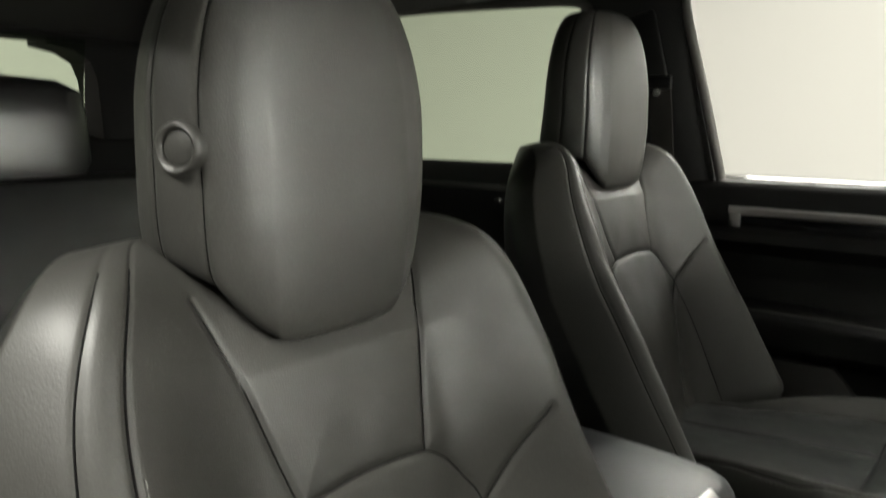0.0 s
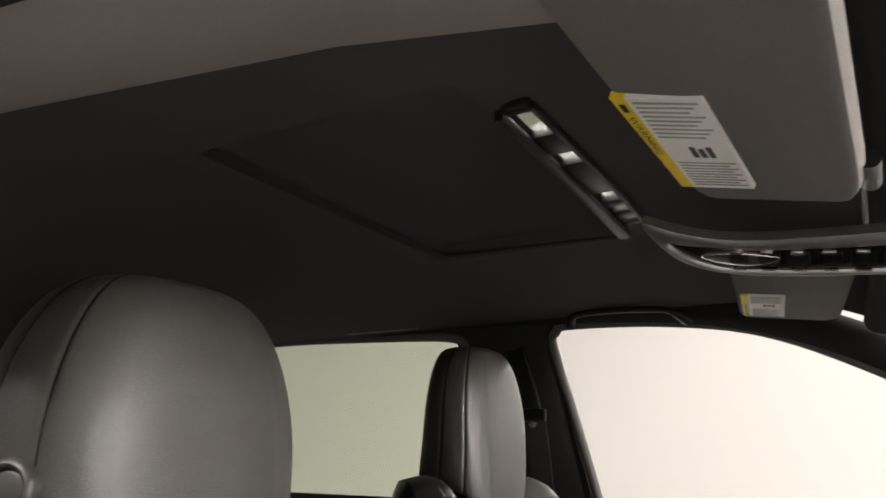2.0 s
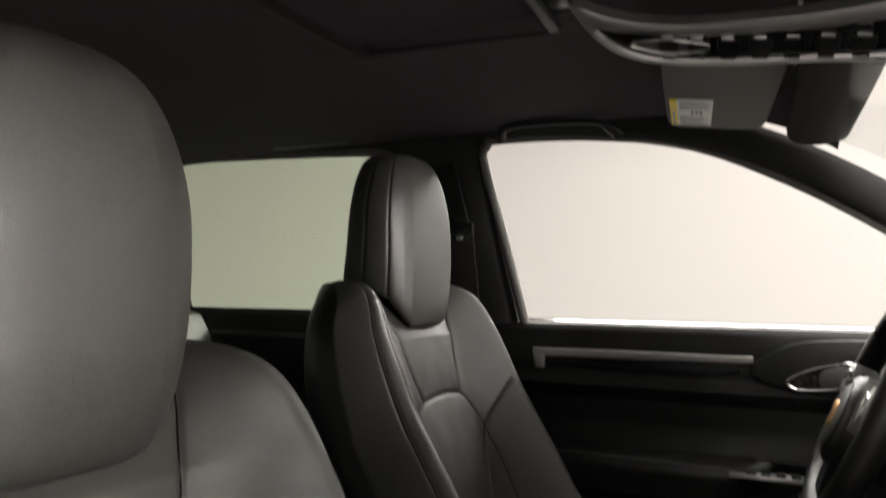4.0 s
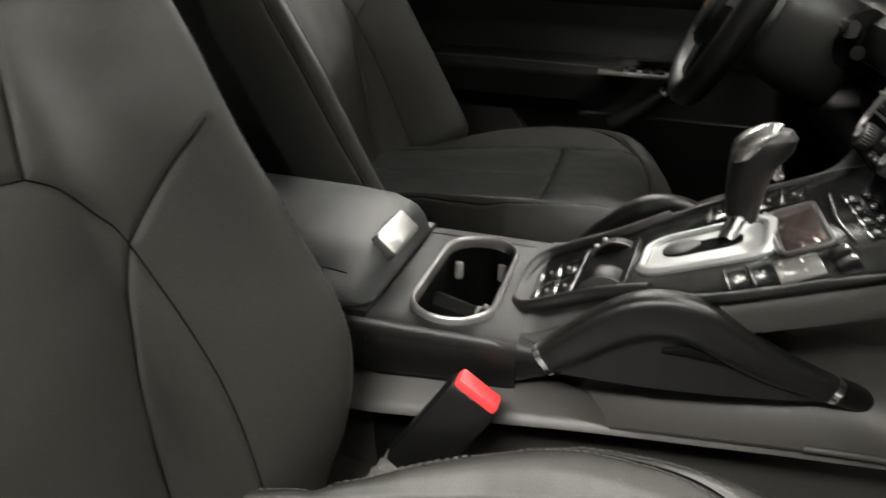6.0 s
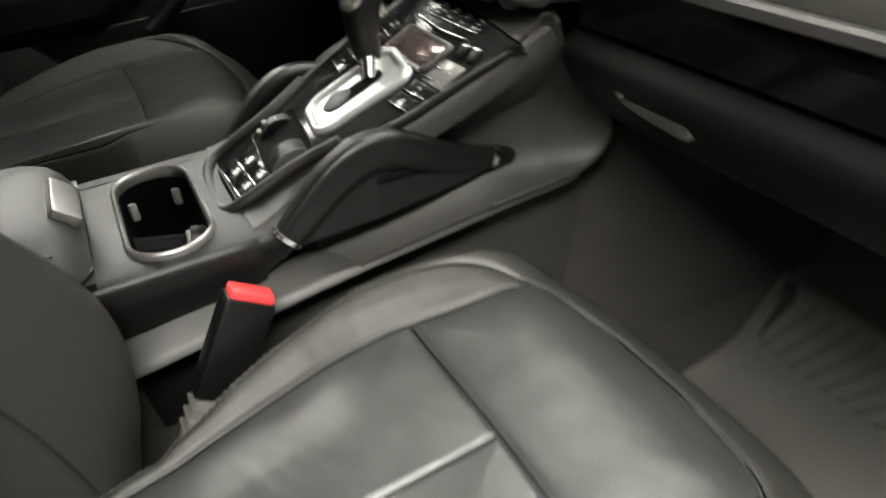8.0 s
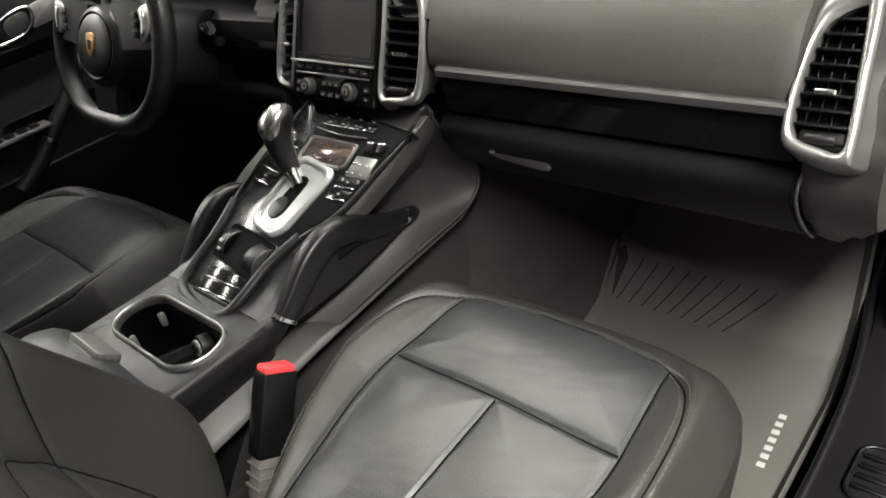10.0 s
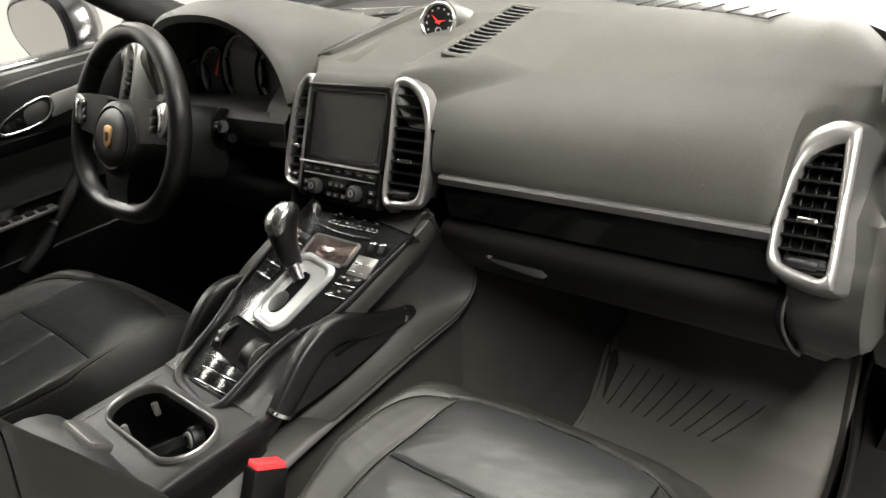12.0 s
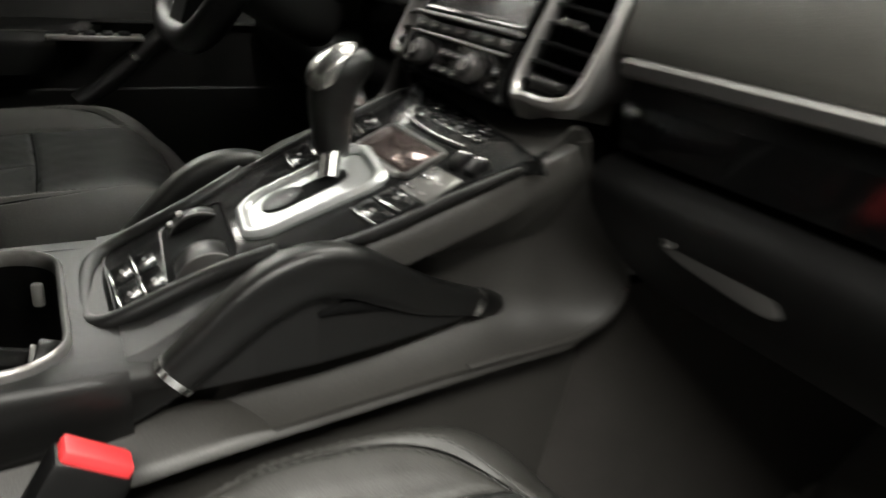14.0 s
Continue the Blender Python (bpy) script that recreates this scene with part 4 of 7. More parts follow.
# ---- air vents ----
def air_vent(m, inner, outer, label, slats, mirror=1, flank=0.05, flare=0.010, lift=0.0, tab_at=0.35, vanes=0, metal=SILVER):
    vent = thing("air_vent", label, "air vent", "dashboard air vents", at=m.translation)
    inner = outline([(mirror * a, b) for a, b in inner])
    outer = outline([(mirror * a, b) for a, b in outer])
    part("frame", frame_ring(outer, inner, m, 0.016, 0.0045), metal, vent, "satin silver frame")
    loops = [[spot(m, a, b, -0.004) for a, b in outer], [spot(m, a, b, -0.014) for a, b in grown(outer, 0.0015)], [spot(m, a, b + lift * 0.6, -flank * 0.6) for a, b in grown(outer, flare * 0.6)], [spot(m, a, b + lift, -flank) for a, b in grown(outer, flare)]]
    if lift > 0.02:
        # the inner edge dips under the cowl
        loops = [[(p[0], p[1], p[2] - 0.020 * i / 3 if abs(p[1]) < 0.105 else p[2]) for p in lp] for i, lp in enumerate(loops)]
    part("shroud", loft(loops, caps=False), metal, vent, "satin silver surround")
    part("backing", plate(inner, m @ Matrix.Translation((0, 0, -0.0195)), 0.004), GAP, vent)
    part("liner", loft([[spot(m, a, b, -0.012) for a, b in inner], [spot(m, a, b, -0.021) for a, b in inner]], caps=False), PLASTIC_SMOOTH, vent)
    lo, hi = min(p[1] for p in inner), max(p[1] for p in inner)
    base = m.to_3x3().to_4x4()
    for k in range(slats):
        b = lo + (hi - lo) * (k + 0.75) / (slats + 0.5)
        a0, a1 = span(inner, b)
        blade = part("slat", block(spot(m, (a0 + a1) / 2, b, -0.0105), (a1 - a0 - 0.001, 0.0022, 0.015), 0.0007, base @ Matrix.Rotation(radians(14), 4, "X")), PLASTIC_SMOOTH, vent)
        if k == int(slats * tab_at):
            part("tab", block(spot(m, (a0 + a1) / 2, b, -0.002), ((a1 - a0) * 0.42, 0.0050, 0.008), 0.0015, base), CHROME, vent, "ribbed chrome tab")
    for k in range(vanes):
        a0, a1 = min(p[0] for p in inner), max(p[0] for p in inner)
        a = a0 + (a1 - a0) * (k + 0.7) / (vanes + 0.4)
        bs = [p[1] for p in inner if abs(p[0] - a) < 0.008]
        part("vane", block(spot(m, a, (lo + hi) / 2 + 0.004, -0.0175), (0.0016, (hi - lo) * 0.80, 0.005), 0.0004, base), PLASTIC_SMOOTH, vent)
    a0, a1 = span(inner, lo + 0.010)
    part("thumb_wheel", rod(spot(m, (a0 + a1) / 2 - 0.012, lo + 0.0095, -0.006), spot(m, (a0 + a1) / 2 + 0.012, lo + 0.0095, -0.006), 0.0045, segs=18, bevel=0.0006), PLASTIC, vent)
    part("wheel_plate", block(spot(m, (a0 + a1) / 2, lo + 0.0095, -0.011), ((a1 - a0) * 0.9, 0.014, 0.004), 0.001, base), PLASTIC_SMOOTH, vent)
    return vent


CENTRE_IN = [(0.0975, -0.038), (0.0965, 0.03), (0.0945, 0.094), (0.102, 0.1005), (0.115, 0.098), (0.134, 0.084), (0.146, 0.062), (0.151, 0.030), (0.152, -0.008), (0.149, -0.032), (0.136, -0.041), (0.112, -0.0435)]
CENTRE_OUT = [(0.0895, -0.046), (0.0885, 0.03), (0.0865, 0.099), (0.098, 0.111), (0.118, 0.109), (0.143, 0.094), (0.157, 0.068), (0.163, 0.032), (0.165, -0.010), (0.160, -0.040), (0.143, -0.051), (0.112, -0.0535)]
CENTRE_IN, CENTRE_OUT = ([(0.083 + (a - 0.0865) * 0.84, b * (0.90 if b < 0 else 1.03)) for a, b in pts] for pts in (CENTRE_IN, CENTRE_OUT))
for side in (1, -1):
    turned = STACK @ Matrix.Translation((side * 0.083, 0, 0)) @ Matrix.Rotation(radians(14 * side), 4, "Y") @ Matrix.Translation((-side * 0.083, 0, 0))
    air_vent(turned, CENTRE_IN, CENTRE_OUT, "tall black slatted centre air vent in a satin silver surround", 10, side, 0.072, 0.003, 0.036)
END_IN = [(-0.0335, -0.028), (-0.026, -0.039), (-0.006, -0.0445), (0.006, -0.045), (0.0075, -0.03), (0.003, 0.02), (-0.001, 0.062), (-0.004, 0.069), (-0.018, 0.062), (-0.029, 0.048), (-0.0345, 0.010)]
END_OUT = [(-0.041, -0.036), (-0.030, -0.049), (-0.006, -0.055), (0.012, -0.0545), (0.0170, -0.045), (0.0130, 0.02), (0.0095, 0.074), (0.004, 0.086), (-0.016, 0.087), (-0.037, 0.066), (-0.0425, 0.008)]
for side in (-1, 1):
    m = facing((0.335, -0.600, 1.097), (-0.81, 0, 0.587)) if side < 0 else facing((0.345, 0.658, 1.165), (-0.86, 0.05, 0.45))
    air_vent(m, END_IN, END_OUT, "black slatted outer air vent in a satin silver frame", 9, -side, 0.07, 0.012, 0.008, 0.42, 4, SILVER_DIMMED)

part("vent_pod", block((0.47, 0.655, 1.150), (0.20, 0.125, 0.150), 0.03, segs=4), PAD, dash, "padded pod behind the driver's outer vent")

# ---- screen and radio ----
unit = thing("media_unit", "switched-off dark touchscreen with radio buttons and two knobs", "touchscreen", at=STACK.translation)
BASE = STACK.to_3x3().to_4x4()
part("bezel", frame_ring(ring_outline(0.0815, 0.052, 0.004), ring_outline(0.0710, 0.0430, 0.003), STACK @ Matrix.Translation((0, 0.046, 0.000)), 0.03, 0.001), PIANO, unit, "black bezel")
part("display", plate(ring_outline(0.0713, 0.0433, 0.003), STACK @ Matrix.Translation((0, 0.046, -0.003)), 0.02), SCREEN, unit, "dark unlit display")
part("top_line", block(spot(STACK, 0, 0.0995, 0.001), (0.164, 0.0025, 0.006), 0.0008, BASE), SILVER_DARK, unit)
part("screen_lip", block(spot(STACK, 0, -0.0075, 0.004), (0.160, 0.003, 0.008), 0.0012, BASE), SILVER, unit, "silver ledge under the screen")
part("radio_panel", block(spot(STACK, 0, -0.033, -0.012), (0.163, 0.047, 0.024), 0.002, BASE), PIANO, unit)
part("radio_strip", block(spot(STACK, 0, -0.0225, 0.001), (0.146, 0.0022, 0.003), 0.0006, BASE), SILVER, unit, "thin silver line")
for k in range(7):
    key = part("radio_key", block(spot(STACK, -0.066 + 0.022 * k, -0.0155, 0.0005), (0.0205, 0.0085, 0.003), 0.0008, BASE), PLASTIC_SMOOTH, unit)
    part("key_mark", block(spot(STACK, -0.066 + 0.022 * k, -0.0155, 0.0022), (0.008, 0.0016, 0.0004), 0, BASE), GREYPRINT, key, smooth=False)
for a in (-0.0405, 0.0425):
    knob = part("knob", rod(spot(STACK, a, -0.040, 0.0), spot(STACK, a, -0.040, 0.0115), 0.0103, 0.0097, 28, 0.001), SILVER_DARK, unit, "ridged silver and black knob")
    part("knob_cap", rod(spot(STACK, a, -0.040, 0.0110), spot(STACK, a, -0.040, 0.0126), 0.0086, segs=28, bevel=0.0006), PLASTIC_SMOOTH, knob)
    part("knob_centre", frame_ring([(p[0] * 0.0042, p[1] * 0.0042) for p in disc], [(p[0] * 0.0034, p[1] * 0.0034) for p in disc], STACK @ Matrix.Translation((a, -0.040, 0.0132)), 0.0006), GREYPRINT, knob)
    for k in range(24):
        q = k * math.pi / 12
        part("ridge", block(spot(STACK, a + 0.0104 * math.cos(q), -0.040 + 0.0103 * math.sin(q), 0.006), (0.0012, 0.0012, 0.009), 0.0003, BASE), SILVER_DARK, knob)
for a, b in ((-0.066, -0.036), (-0.066, -0.047), (-0.012, -0.034), (0.0, -0.034), (0.012, -0.034), (0.0, -0.048), (0.070, -0.036), (0.070, -0.047), (-0.014, -0.048), (0.016, -0.048)):
    key = part("radio_key", block(spot(STACK, a, b, 0.0005), (0.011, 0.006, 0.003), 0.0008, BASE), PLASTIC_SMOOTH, unit)
    part("key_mark", block(spot(STACK, a, b, 0.0022), (0.005, 0.0014, 0.0004), 0, BASE), GREYPRINT, key, smooth=False)

# ---- instruments ----
cluster = thing("instrument_cluster", "dark round gauges under a padded hood, red needles", "gauges", at=(0.45, 0.36, 1.18))


def hood_loops():
    loops = []
    for x, h, w, t in ((0.352, 0.138, 0.187, 0.006), (0.362, 0.147, 0.194, 0.012), (0.40, 0.151, 0.197, 0.014), (0.48, 0.139, 0.196, 0.016), (0.58, 0.102, 0.190, 0.024), (0.68, 0.064, 0.175, 0.02)):
        outer, inner = [], []
        for k in range(25):
            a = math.pi * k / 24
            c, s = math.cos(a), math.sin(a)
            yy = math.copysign(abs(c) ** 0.8, c)
            w2 = w + 0.032 * max(0.0, -c)
            outer.append((x, 0.365 + w2 * yy, 1.150 + (h - 0.005) * s ** 0.75))
            inner.append((x + 0.004, 0.365 + (w2 - t) * yy, 1.144 + (h - 0.005 - t) * s ** 0.75))
        loops.append(outer + inner[::-1])
    return loops


part("hood", loft(hood_loops()), PAD, cluster, "padded dark hood")
part("gauge_panel", block((0.446, 0.365, 1.170), (0.012, 0.33, 0.16), 0.01), PLASTIC_SMOOTH, cluster)
for dy, r, b in ((0.155, 0.034, -0.012), (0.092, 0.044, 0.0), (0.0, 0.056, 0.008), (-0.092, 0.044, 0.0), (-0.150, 0.034, -0.012)):
    GM = facing((0.433, 0.365 + dy, 1.166 + b), (-0.97, -0.06, 0.2))
    g = part("gauge", plate(ringed(r), GM, 0.006), PLASTIC_SMOOTH, cluster, "black dial")
    part("gauge_tube", loft([[spot(GM, q * a, q * b * 1.02, c) for a, b in disc] for q, c in ((r + 0.004, -0.004), (r + 0.005, 0.009), (r + 0.0035, 0.011), (r + 0.002, 0.009), (r + 0.001, 0.0))], caps=False), PIANO, g, "black gauge tube")
    part("gauge_rim", frame_ring(ringed(r + 0.0015), ringed(r - 0.0010), GM @ Matrix.Translation((0, 0, 0.006)), 0.006, 0.001), MARK, g, "thin pale ring")
    for k in range(13):
        q = radians(-130 + 260 * k / 12)
        part("tick", plate([(r * 0.86 * math.sin(q) + u, r * 0.86 * math.cos(q) + v) for u, v in ((-0.0012, -0.0012), (0.0012, -0.0012), (0.0012, 0.0012), (-0.0012, 0.0012))], GM @ Matrix.Translation((0, 0, 0.001)), 0.0006), GREYPRINT, g, smooth=False)
    if dy > 0.05:
        part("needle", plate(hand_of(radians(62), r * 0.85, 0.0034), GM @ Matrix.Translation((0, 0, 0.004)), 0.001), NEEDLE, g, "red needle")

# ---- steering wheel ----
wheel = thing("steering_wheel", "black leather three-spoke steering wheel with silver spoke inserts", "steering wheel", at=(0.199, 0.374, 1.127))
WM = facing((0.199, 0.374, 1.127), (-0.915, 0, 0.404))
R = 0.163
rim_pts = []
for k in range(32):
    a = 2 * math.pi * k / 32
    r = R * (1 - 0.320 * max(0, -math.sin(a)) ** 2.0) * (1 + 0.02 * math.cos(a) ** 2)
    rim_pts.append(spot(WM, r * math.cos(a), r * math.sin(a)))
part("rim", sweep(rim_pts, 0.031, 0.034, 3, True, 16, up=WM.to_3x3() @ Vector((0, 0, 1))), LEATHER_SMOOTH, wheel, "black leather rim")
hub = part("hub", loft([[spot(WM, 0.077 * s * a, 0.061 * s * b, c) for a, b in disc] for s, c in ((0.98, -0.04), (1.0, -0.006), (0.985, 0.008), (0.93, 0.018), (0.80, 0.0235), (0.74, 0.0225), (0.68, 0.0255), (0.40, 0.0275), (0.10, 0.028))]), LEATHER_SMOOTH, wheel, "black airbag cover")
part("hub_line", frame_ring([(0.0575 * a, 0.0490 * b) for a, b in disc], [(0.0558 * a, 0.0473 * b) for a, b in disc], WM @ Matrix.Translation((0, 0, 0.0245)), 0.003, 0.0004), GAP, hub)
shield = outline([(-0.0105, 0.016), (0.0105, 0.016), (0.0115, 0.0), (0.008, -0.011), (0.0, -0.017), (-0.008, -0.011), (-0.0115, 0.0)], 3)
badge = part("badge", plate(shield, WM @ Matrix.Translation((0, 0.001, 0.0305)), 0.006, 0.0008), GOLD, hub, "small gold shield badge")
part("badge_field", plate([(a * 0.42, b * 0.42) for a, b in shield], WM @ Matrix.Translation((0, 0.001, 0.0312)), 0.002), PLASTIC_SMOOTH, badge)
for side in (-1, 1):
    part("spoke", loft([[spot(WM, side * r, b0 + hb, c + 0.010), spot(WM, side * r, b0 - hb, c + 0.008), spot(WM, side * r, b0 - hb, c - 0.014), spot(WM, side * r, b0 + hb, c - 0.014)] for r, b0, hb, c in ((0.040, 0.024, 0.034, 0.004), (0.075, 0.031, 0.033, 0.008), (0.11, 0.033, 0.031, 0.008), (0.14, 0.033, 0.030, 0.003), (0.160, 0.034, 0.027, -0.002))]), PLASTIC_SMOOTH, wheel)
    part("spoke_insert", plate(outline([(side * 0.124, 0.052), (side * 0.137, 0.061), (side * 0.155, 0.060), (side * 0.160, 0.040), (side * 0.155, 0.024), (side * 0.140, 0.012), (side * 0.131, 0.022), (side * 0.134, 0.040)], 3), WM @ Matrix.Translation((0, 0, 0.0175)), 0.010, 0.0025), SILVER, wheel, "silver spoke insert")
    part("shift_switch", plate(outline([(side * 0.136, 0.050), (side * 0.146, 0.052), (side * 0.150, 0.036), (side * 0.144, 0.020), (side * 0.139, 0.022), (side * 0.141, 0.036)], 3), WM @ Matrix.Translation((0, 0, 0.0215)), 0.006, 0.0018), CHROME, wheel, "bright shift switch")
    for k in range(3):
        part("wheel_button", block(spot(WM, side * 0.1165, 0.047 - 0.0125 * k, 0.0165), (0.012, 0.0095, 0.006), 0.002, WM.to_3x3().to_4x4()), PLASTIC, wheel)
    seam = spot(WM, side * R * math.cos(radians(4)), R * math.sin(radians(4)))
    tang = (WM.to_3x3() @ Vector((-side * math.sin(radians(4)), math.cos(radians(4)), 0))).normalized()
    part("rim_joint", rod(seam - tang * 0.0012, seam + tang * 0.0012, 0.0168, segs=24), GAP, wheel)
    seam = spot(WM, side * R * math.cos(radians(46)), R * math.sin(radians(46)))
    tang = (WM.to_3x3() @ Vector((-side * math.sin(radians(46)), math.cos(radians(46)), 0))).normalized()
    part("rim_joint", rod(seam - tang * 0.0012, seam + tang * 0.0012, 0.0168, segs=24), GAP, wheel)
part("lower_spoke", loft([[spot(WM, -w, b, c + 0.008), spot(WM, w, b, c + 0.008), spot(WM, w, b, c - 0.012), spot(WM, -w, b, c - 0.012)] for b, w, c in ((-0.045, 0.045, 0.004), (-0.075, 0.034, 0.002), (-0.112, 0.036, -0.002))]), PLASTIC_SMOOTH, wheel)
column = thing("steering_column", "black plastic steering column shroud with stalks", "steering column", at=(0.30, 0.365, 1.11))
axis_w = WM.to_3x3() @ Vector((0, 0, -1))
part("shroud", loft([[WM.translation + axis_w * d + WM.to_3x3() @ Vector((w * math.copysign(abs(a) ** 0.6, a), h * math.copysign(abs(b) ** 0.6, b) + 0.004, 0)) for a, b in disc] for d, w, h in ((0.030, 0.050, 0.048), (0.036, 0.056, 0.055), (0.050, 0.060, 0.060), (0.10, 0.062, 0.064), (0.138, 0.061, 0.064), (0.150, 0.055, 0.058))]), PLASTIC, column)
SM = facing((0.333, 0.3105, 1.104), (0, -1, 0), (0.35, 0, 1))
opening = part("stalk_opening", plate([(0.024 * a, 0.034 * b) for a, b in disc], SM, 0.010, 0.002), GAP, column, "black opening round the stalk")
for side in (-1, 1):
    p0, p1 = (Vector((0.330, 0.370 - side * 0.050, 1.106)), Vector((0.316, 0.370 - side * 0.086, 1.117)))
    stalk = part("stalk", sweep([p0, (p0 + p1) / 2, p1], [0.014, 0.015, 0.018], [0.016, 0.018, 0.020], 5, power=2.6), PLASTIC_SMOOTH, column, "black control stalk")
    part("stalk_switch", block(p1 + Vector((-0.008, -side * 0.001, 0.004)), (0.008, 0.012, 0.012), 0.002), PLASTIC_SMOOTH, stalk)
    part("stalk_mark", block(p1 + Vector((-0.0125, -side * 0.001, 0.004)), (0.001, 0.007, 0.003), 0), GREYPRINT, stalk, smooth=False)
    p0, p1 = (Vector((0.336, 0.370 - side * 0.050, 1.090)), Vector((0.329, 0.370 - side * 0.082, 1.092)))
    part("lower_stalk", sweep([p0, (p0 + p1) / 2, p1], [0.010, 0.012, 0.016], [0.010, 0.012, 0.016], 5), PLASTIC_SMOOTH, column)
for y, z in ((0.30, 0.70), (0.42, 0.72)):
    pedal = thing("pedal", "dark footwell pedal with rubber face", "pedal", "foot pedals", at=(0.72, y, z))
    part("plate", block((0.70, y, z), (0.02, 0.06, 0.09), 0.006, Matrix.Rotation(radians(30), 4, "Y")), GREYCLEAR, pedal)
    part("arm", rod((0.71, y, z + 0.03), (0.86, y, z + 0.24), 0.008), PLASTIC_SMOOTH, pedal)

# ---- centre console ----
console = thing("center_console", "dark grey centre console with silver shifter gate and buttons", "console", at=(0.1, 0, 0.6))


def mid_y(x):
    """The deck's middle line."""
    return float(np.interp(x, [0.04, 0.28], [0.006, -0.020]))


def top_z(x):
    """Height of the console's upper face."""
    return float(np.interp(x, [-0.40, 0.030, 0.05, 0.335], [0.893, 0.895, 0.8985, 1.034]))


DECK = facing((0.12, 0, 0.932), (-0.431, 0, 0.902)) @ pose(0, 0, 0.0, 0, 0, -6)
DROT = DECK.to_3x3().to_4x4()


def console_loop(x):
    z = top_z(x)
    c = mid_y(x)
    w = float(np.interp(x, [-0.4, 0.03, 0.055, 0.10, 0.14, 0.34], [0.116, 0.113, 0.108, 0.098, 0.098, 0.122]))
    low = float(np.interp(x, [0.04, 0.09, 0.15], [0.088, 0.084, 0.060]))
    q = float(np.interp(x, [0.08, 0.16], [0, 1]))
    half = [(w * 0.5, z), (w - 0.010, z - 0.001), (w - 0.002, z - 0.008), (w, z - 0.020), (w - 0.002 * q, z - 0.034), (low, min(z - 0.05, 0.87 + 0.05 * q)), (low - 0.002, 0.80), (low - 0.002, 0.58)]
    return [(x, c + y, q) for y, q in half] + [(x, c - y, q) for y, q in half[::-1]]


xs = [0.038, 0.045, 0.055, 0.065, 0.09, 0.12, 0.16, 0.20, 0.25, 0.30, 0.335]
part("deck_body", loft([console_loop(x) for x in xs if x < 0.13]), PLASTIC, console)
part("deck_front", loft([console_loop(x) for x in [0.1205] + [x for x in xs if x > 0.13]]), SKIRT, console, "grey-brown body under the switches")


# rear part with the cup well cut out
def rear_loop(x):
    half = [(0.060, 0.8945), (0.104, 0.8935), (0.112, 0.888), (0.114, 0.875), (0.090, 0.83), (0.088, 0.80), (0.088, 0.58)]
    return [(x, y, q) for y, q in half] + [(x, -y, q) for y, q in half[::-1]]


cup_out = ring_outline(0.0355, 0.0890, 0.0345, 10)
cup_c = Vector((-0.029, -0.008, 0.8955))
top_ring = [(cup_c.x + a, cup_c.y + b) for a, b in cup_out]
rect = []
for a, b in cup_out:
    s = max(abs(a) / 0.067, abs(b) / 0.104)
    rect.append((cup_c.x + a / s, b / s))
side_loop = [[(x, y, 0.8945) for x, y in top_ring], [(x, y, 0.8945) for x, y in rect], [(x, y * 1.045, 0.8930) for x, y in rect], [(x, y * 1.075, 0.888) for x, y in rect], [(x, y * 1.09, 0.880) for x, y in rect], [(x, y * 1.093, 0.870) for x, y in rect], [(x, y * 1.05, 0.856) for x, y in rect], [(x, y * 0.88, 0.815) for x, y in rect], [(x, y * 0.84, 0.58) for x, y in rect]]
part("cup_body", loft(side_loop, caps=False), PLASTIC, console)
part("rear_body", loft([rear_loop(x) for x in (-0.42, -0.095)]), PLASTIC, console)
def flank_skin(x, side):
    """Rounded black side of the console's rear, from the top edge to the grey panel."""
    zt = float(np.interp(x, [-0.44, 0.02, 0.06, 0.12], [0.8945, 0.8945, 0.8915, 0.889]))
    zl = float(np.interp(x, [-0.44, -0.10, -0.045, 0.033, 0.056, 0.080, 0.10, 0.12], [0.818, 0.837, 0.841, 0.851, 0.860, 0.871, 0.880, 0.884]))
    w = float(np.interp(x, [-0.44, 0.03, 0.07, 0.12], [0.113, 0.111, 0.107, 0.098]))
    pts = [(w - 0.022, zt + 0.0006), (w - 0.008, zt), (w - 0.003, zt - 0.002), (w, zt - 0.006), (w + 0.001, zt - 0.014), (w - 0.001, (zt + zl) / 2), (w - 0.004, zl + 0.004), (w - 0.007, zl), (w - 0.03, zl - 0.003), (w - 0.03, zt - 0.008)]
    return [(x, side * y - 0.001, min(z, zt + 0.001)) for y, z in pts]


for side in (-1, 1):
    part("side_shell", loft([flank_skin(x, side) for x in (-0.44, -0.30, -0.20, -0.10, -0.06, -0.02, 0.01, 0.03, 0.045, 0.06, 0.075, 0.09, 0.105, 0.12)]), PLASTIC, console, "black plastic side of the console")
    tick = part("side_mark", block((0.078, side * 0.1015 - 0.003, 0.8975), (0.018, 0.002, 0.0025), 0.0008, Matrix.Rotation(radians(-20), 4, "Y")), CHROME, console, "tiny bright emblem")
well = thing("cup_holder", "double cup holder with a satin silver oval ring", "cup holder", at=cup_c)
CUPM = Matrix.Translation(cup_c + Vector((0, 0, 0.006)))
part("ring", frame_ring(ring_outline(0.0395, 0.0930, 0.0385, 10), ring_outline(0.0345, 0.0880, 0.0338, 10), CUPM, 0.012, 0.003), SILVER, well, "satin silver ring")
part("wall", loft([[(cup_c.x + a * s, cup_c.y + b * s, z) for a, b in ring_outline(0.0350, 0.0885, 0.0342, 10)] for s, z in ((1.0, 0.898), (0.98, 0.86), (0.96, 0.815))], caps=False), PLASTIC_SMOOTH, well, "black plastic well")
part("base", block((cup_c.x, cup_c.y, 0.815), (0.068, 0.172, 0.01), 0.003), GAP, well)
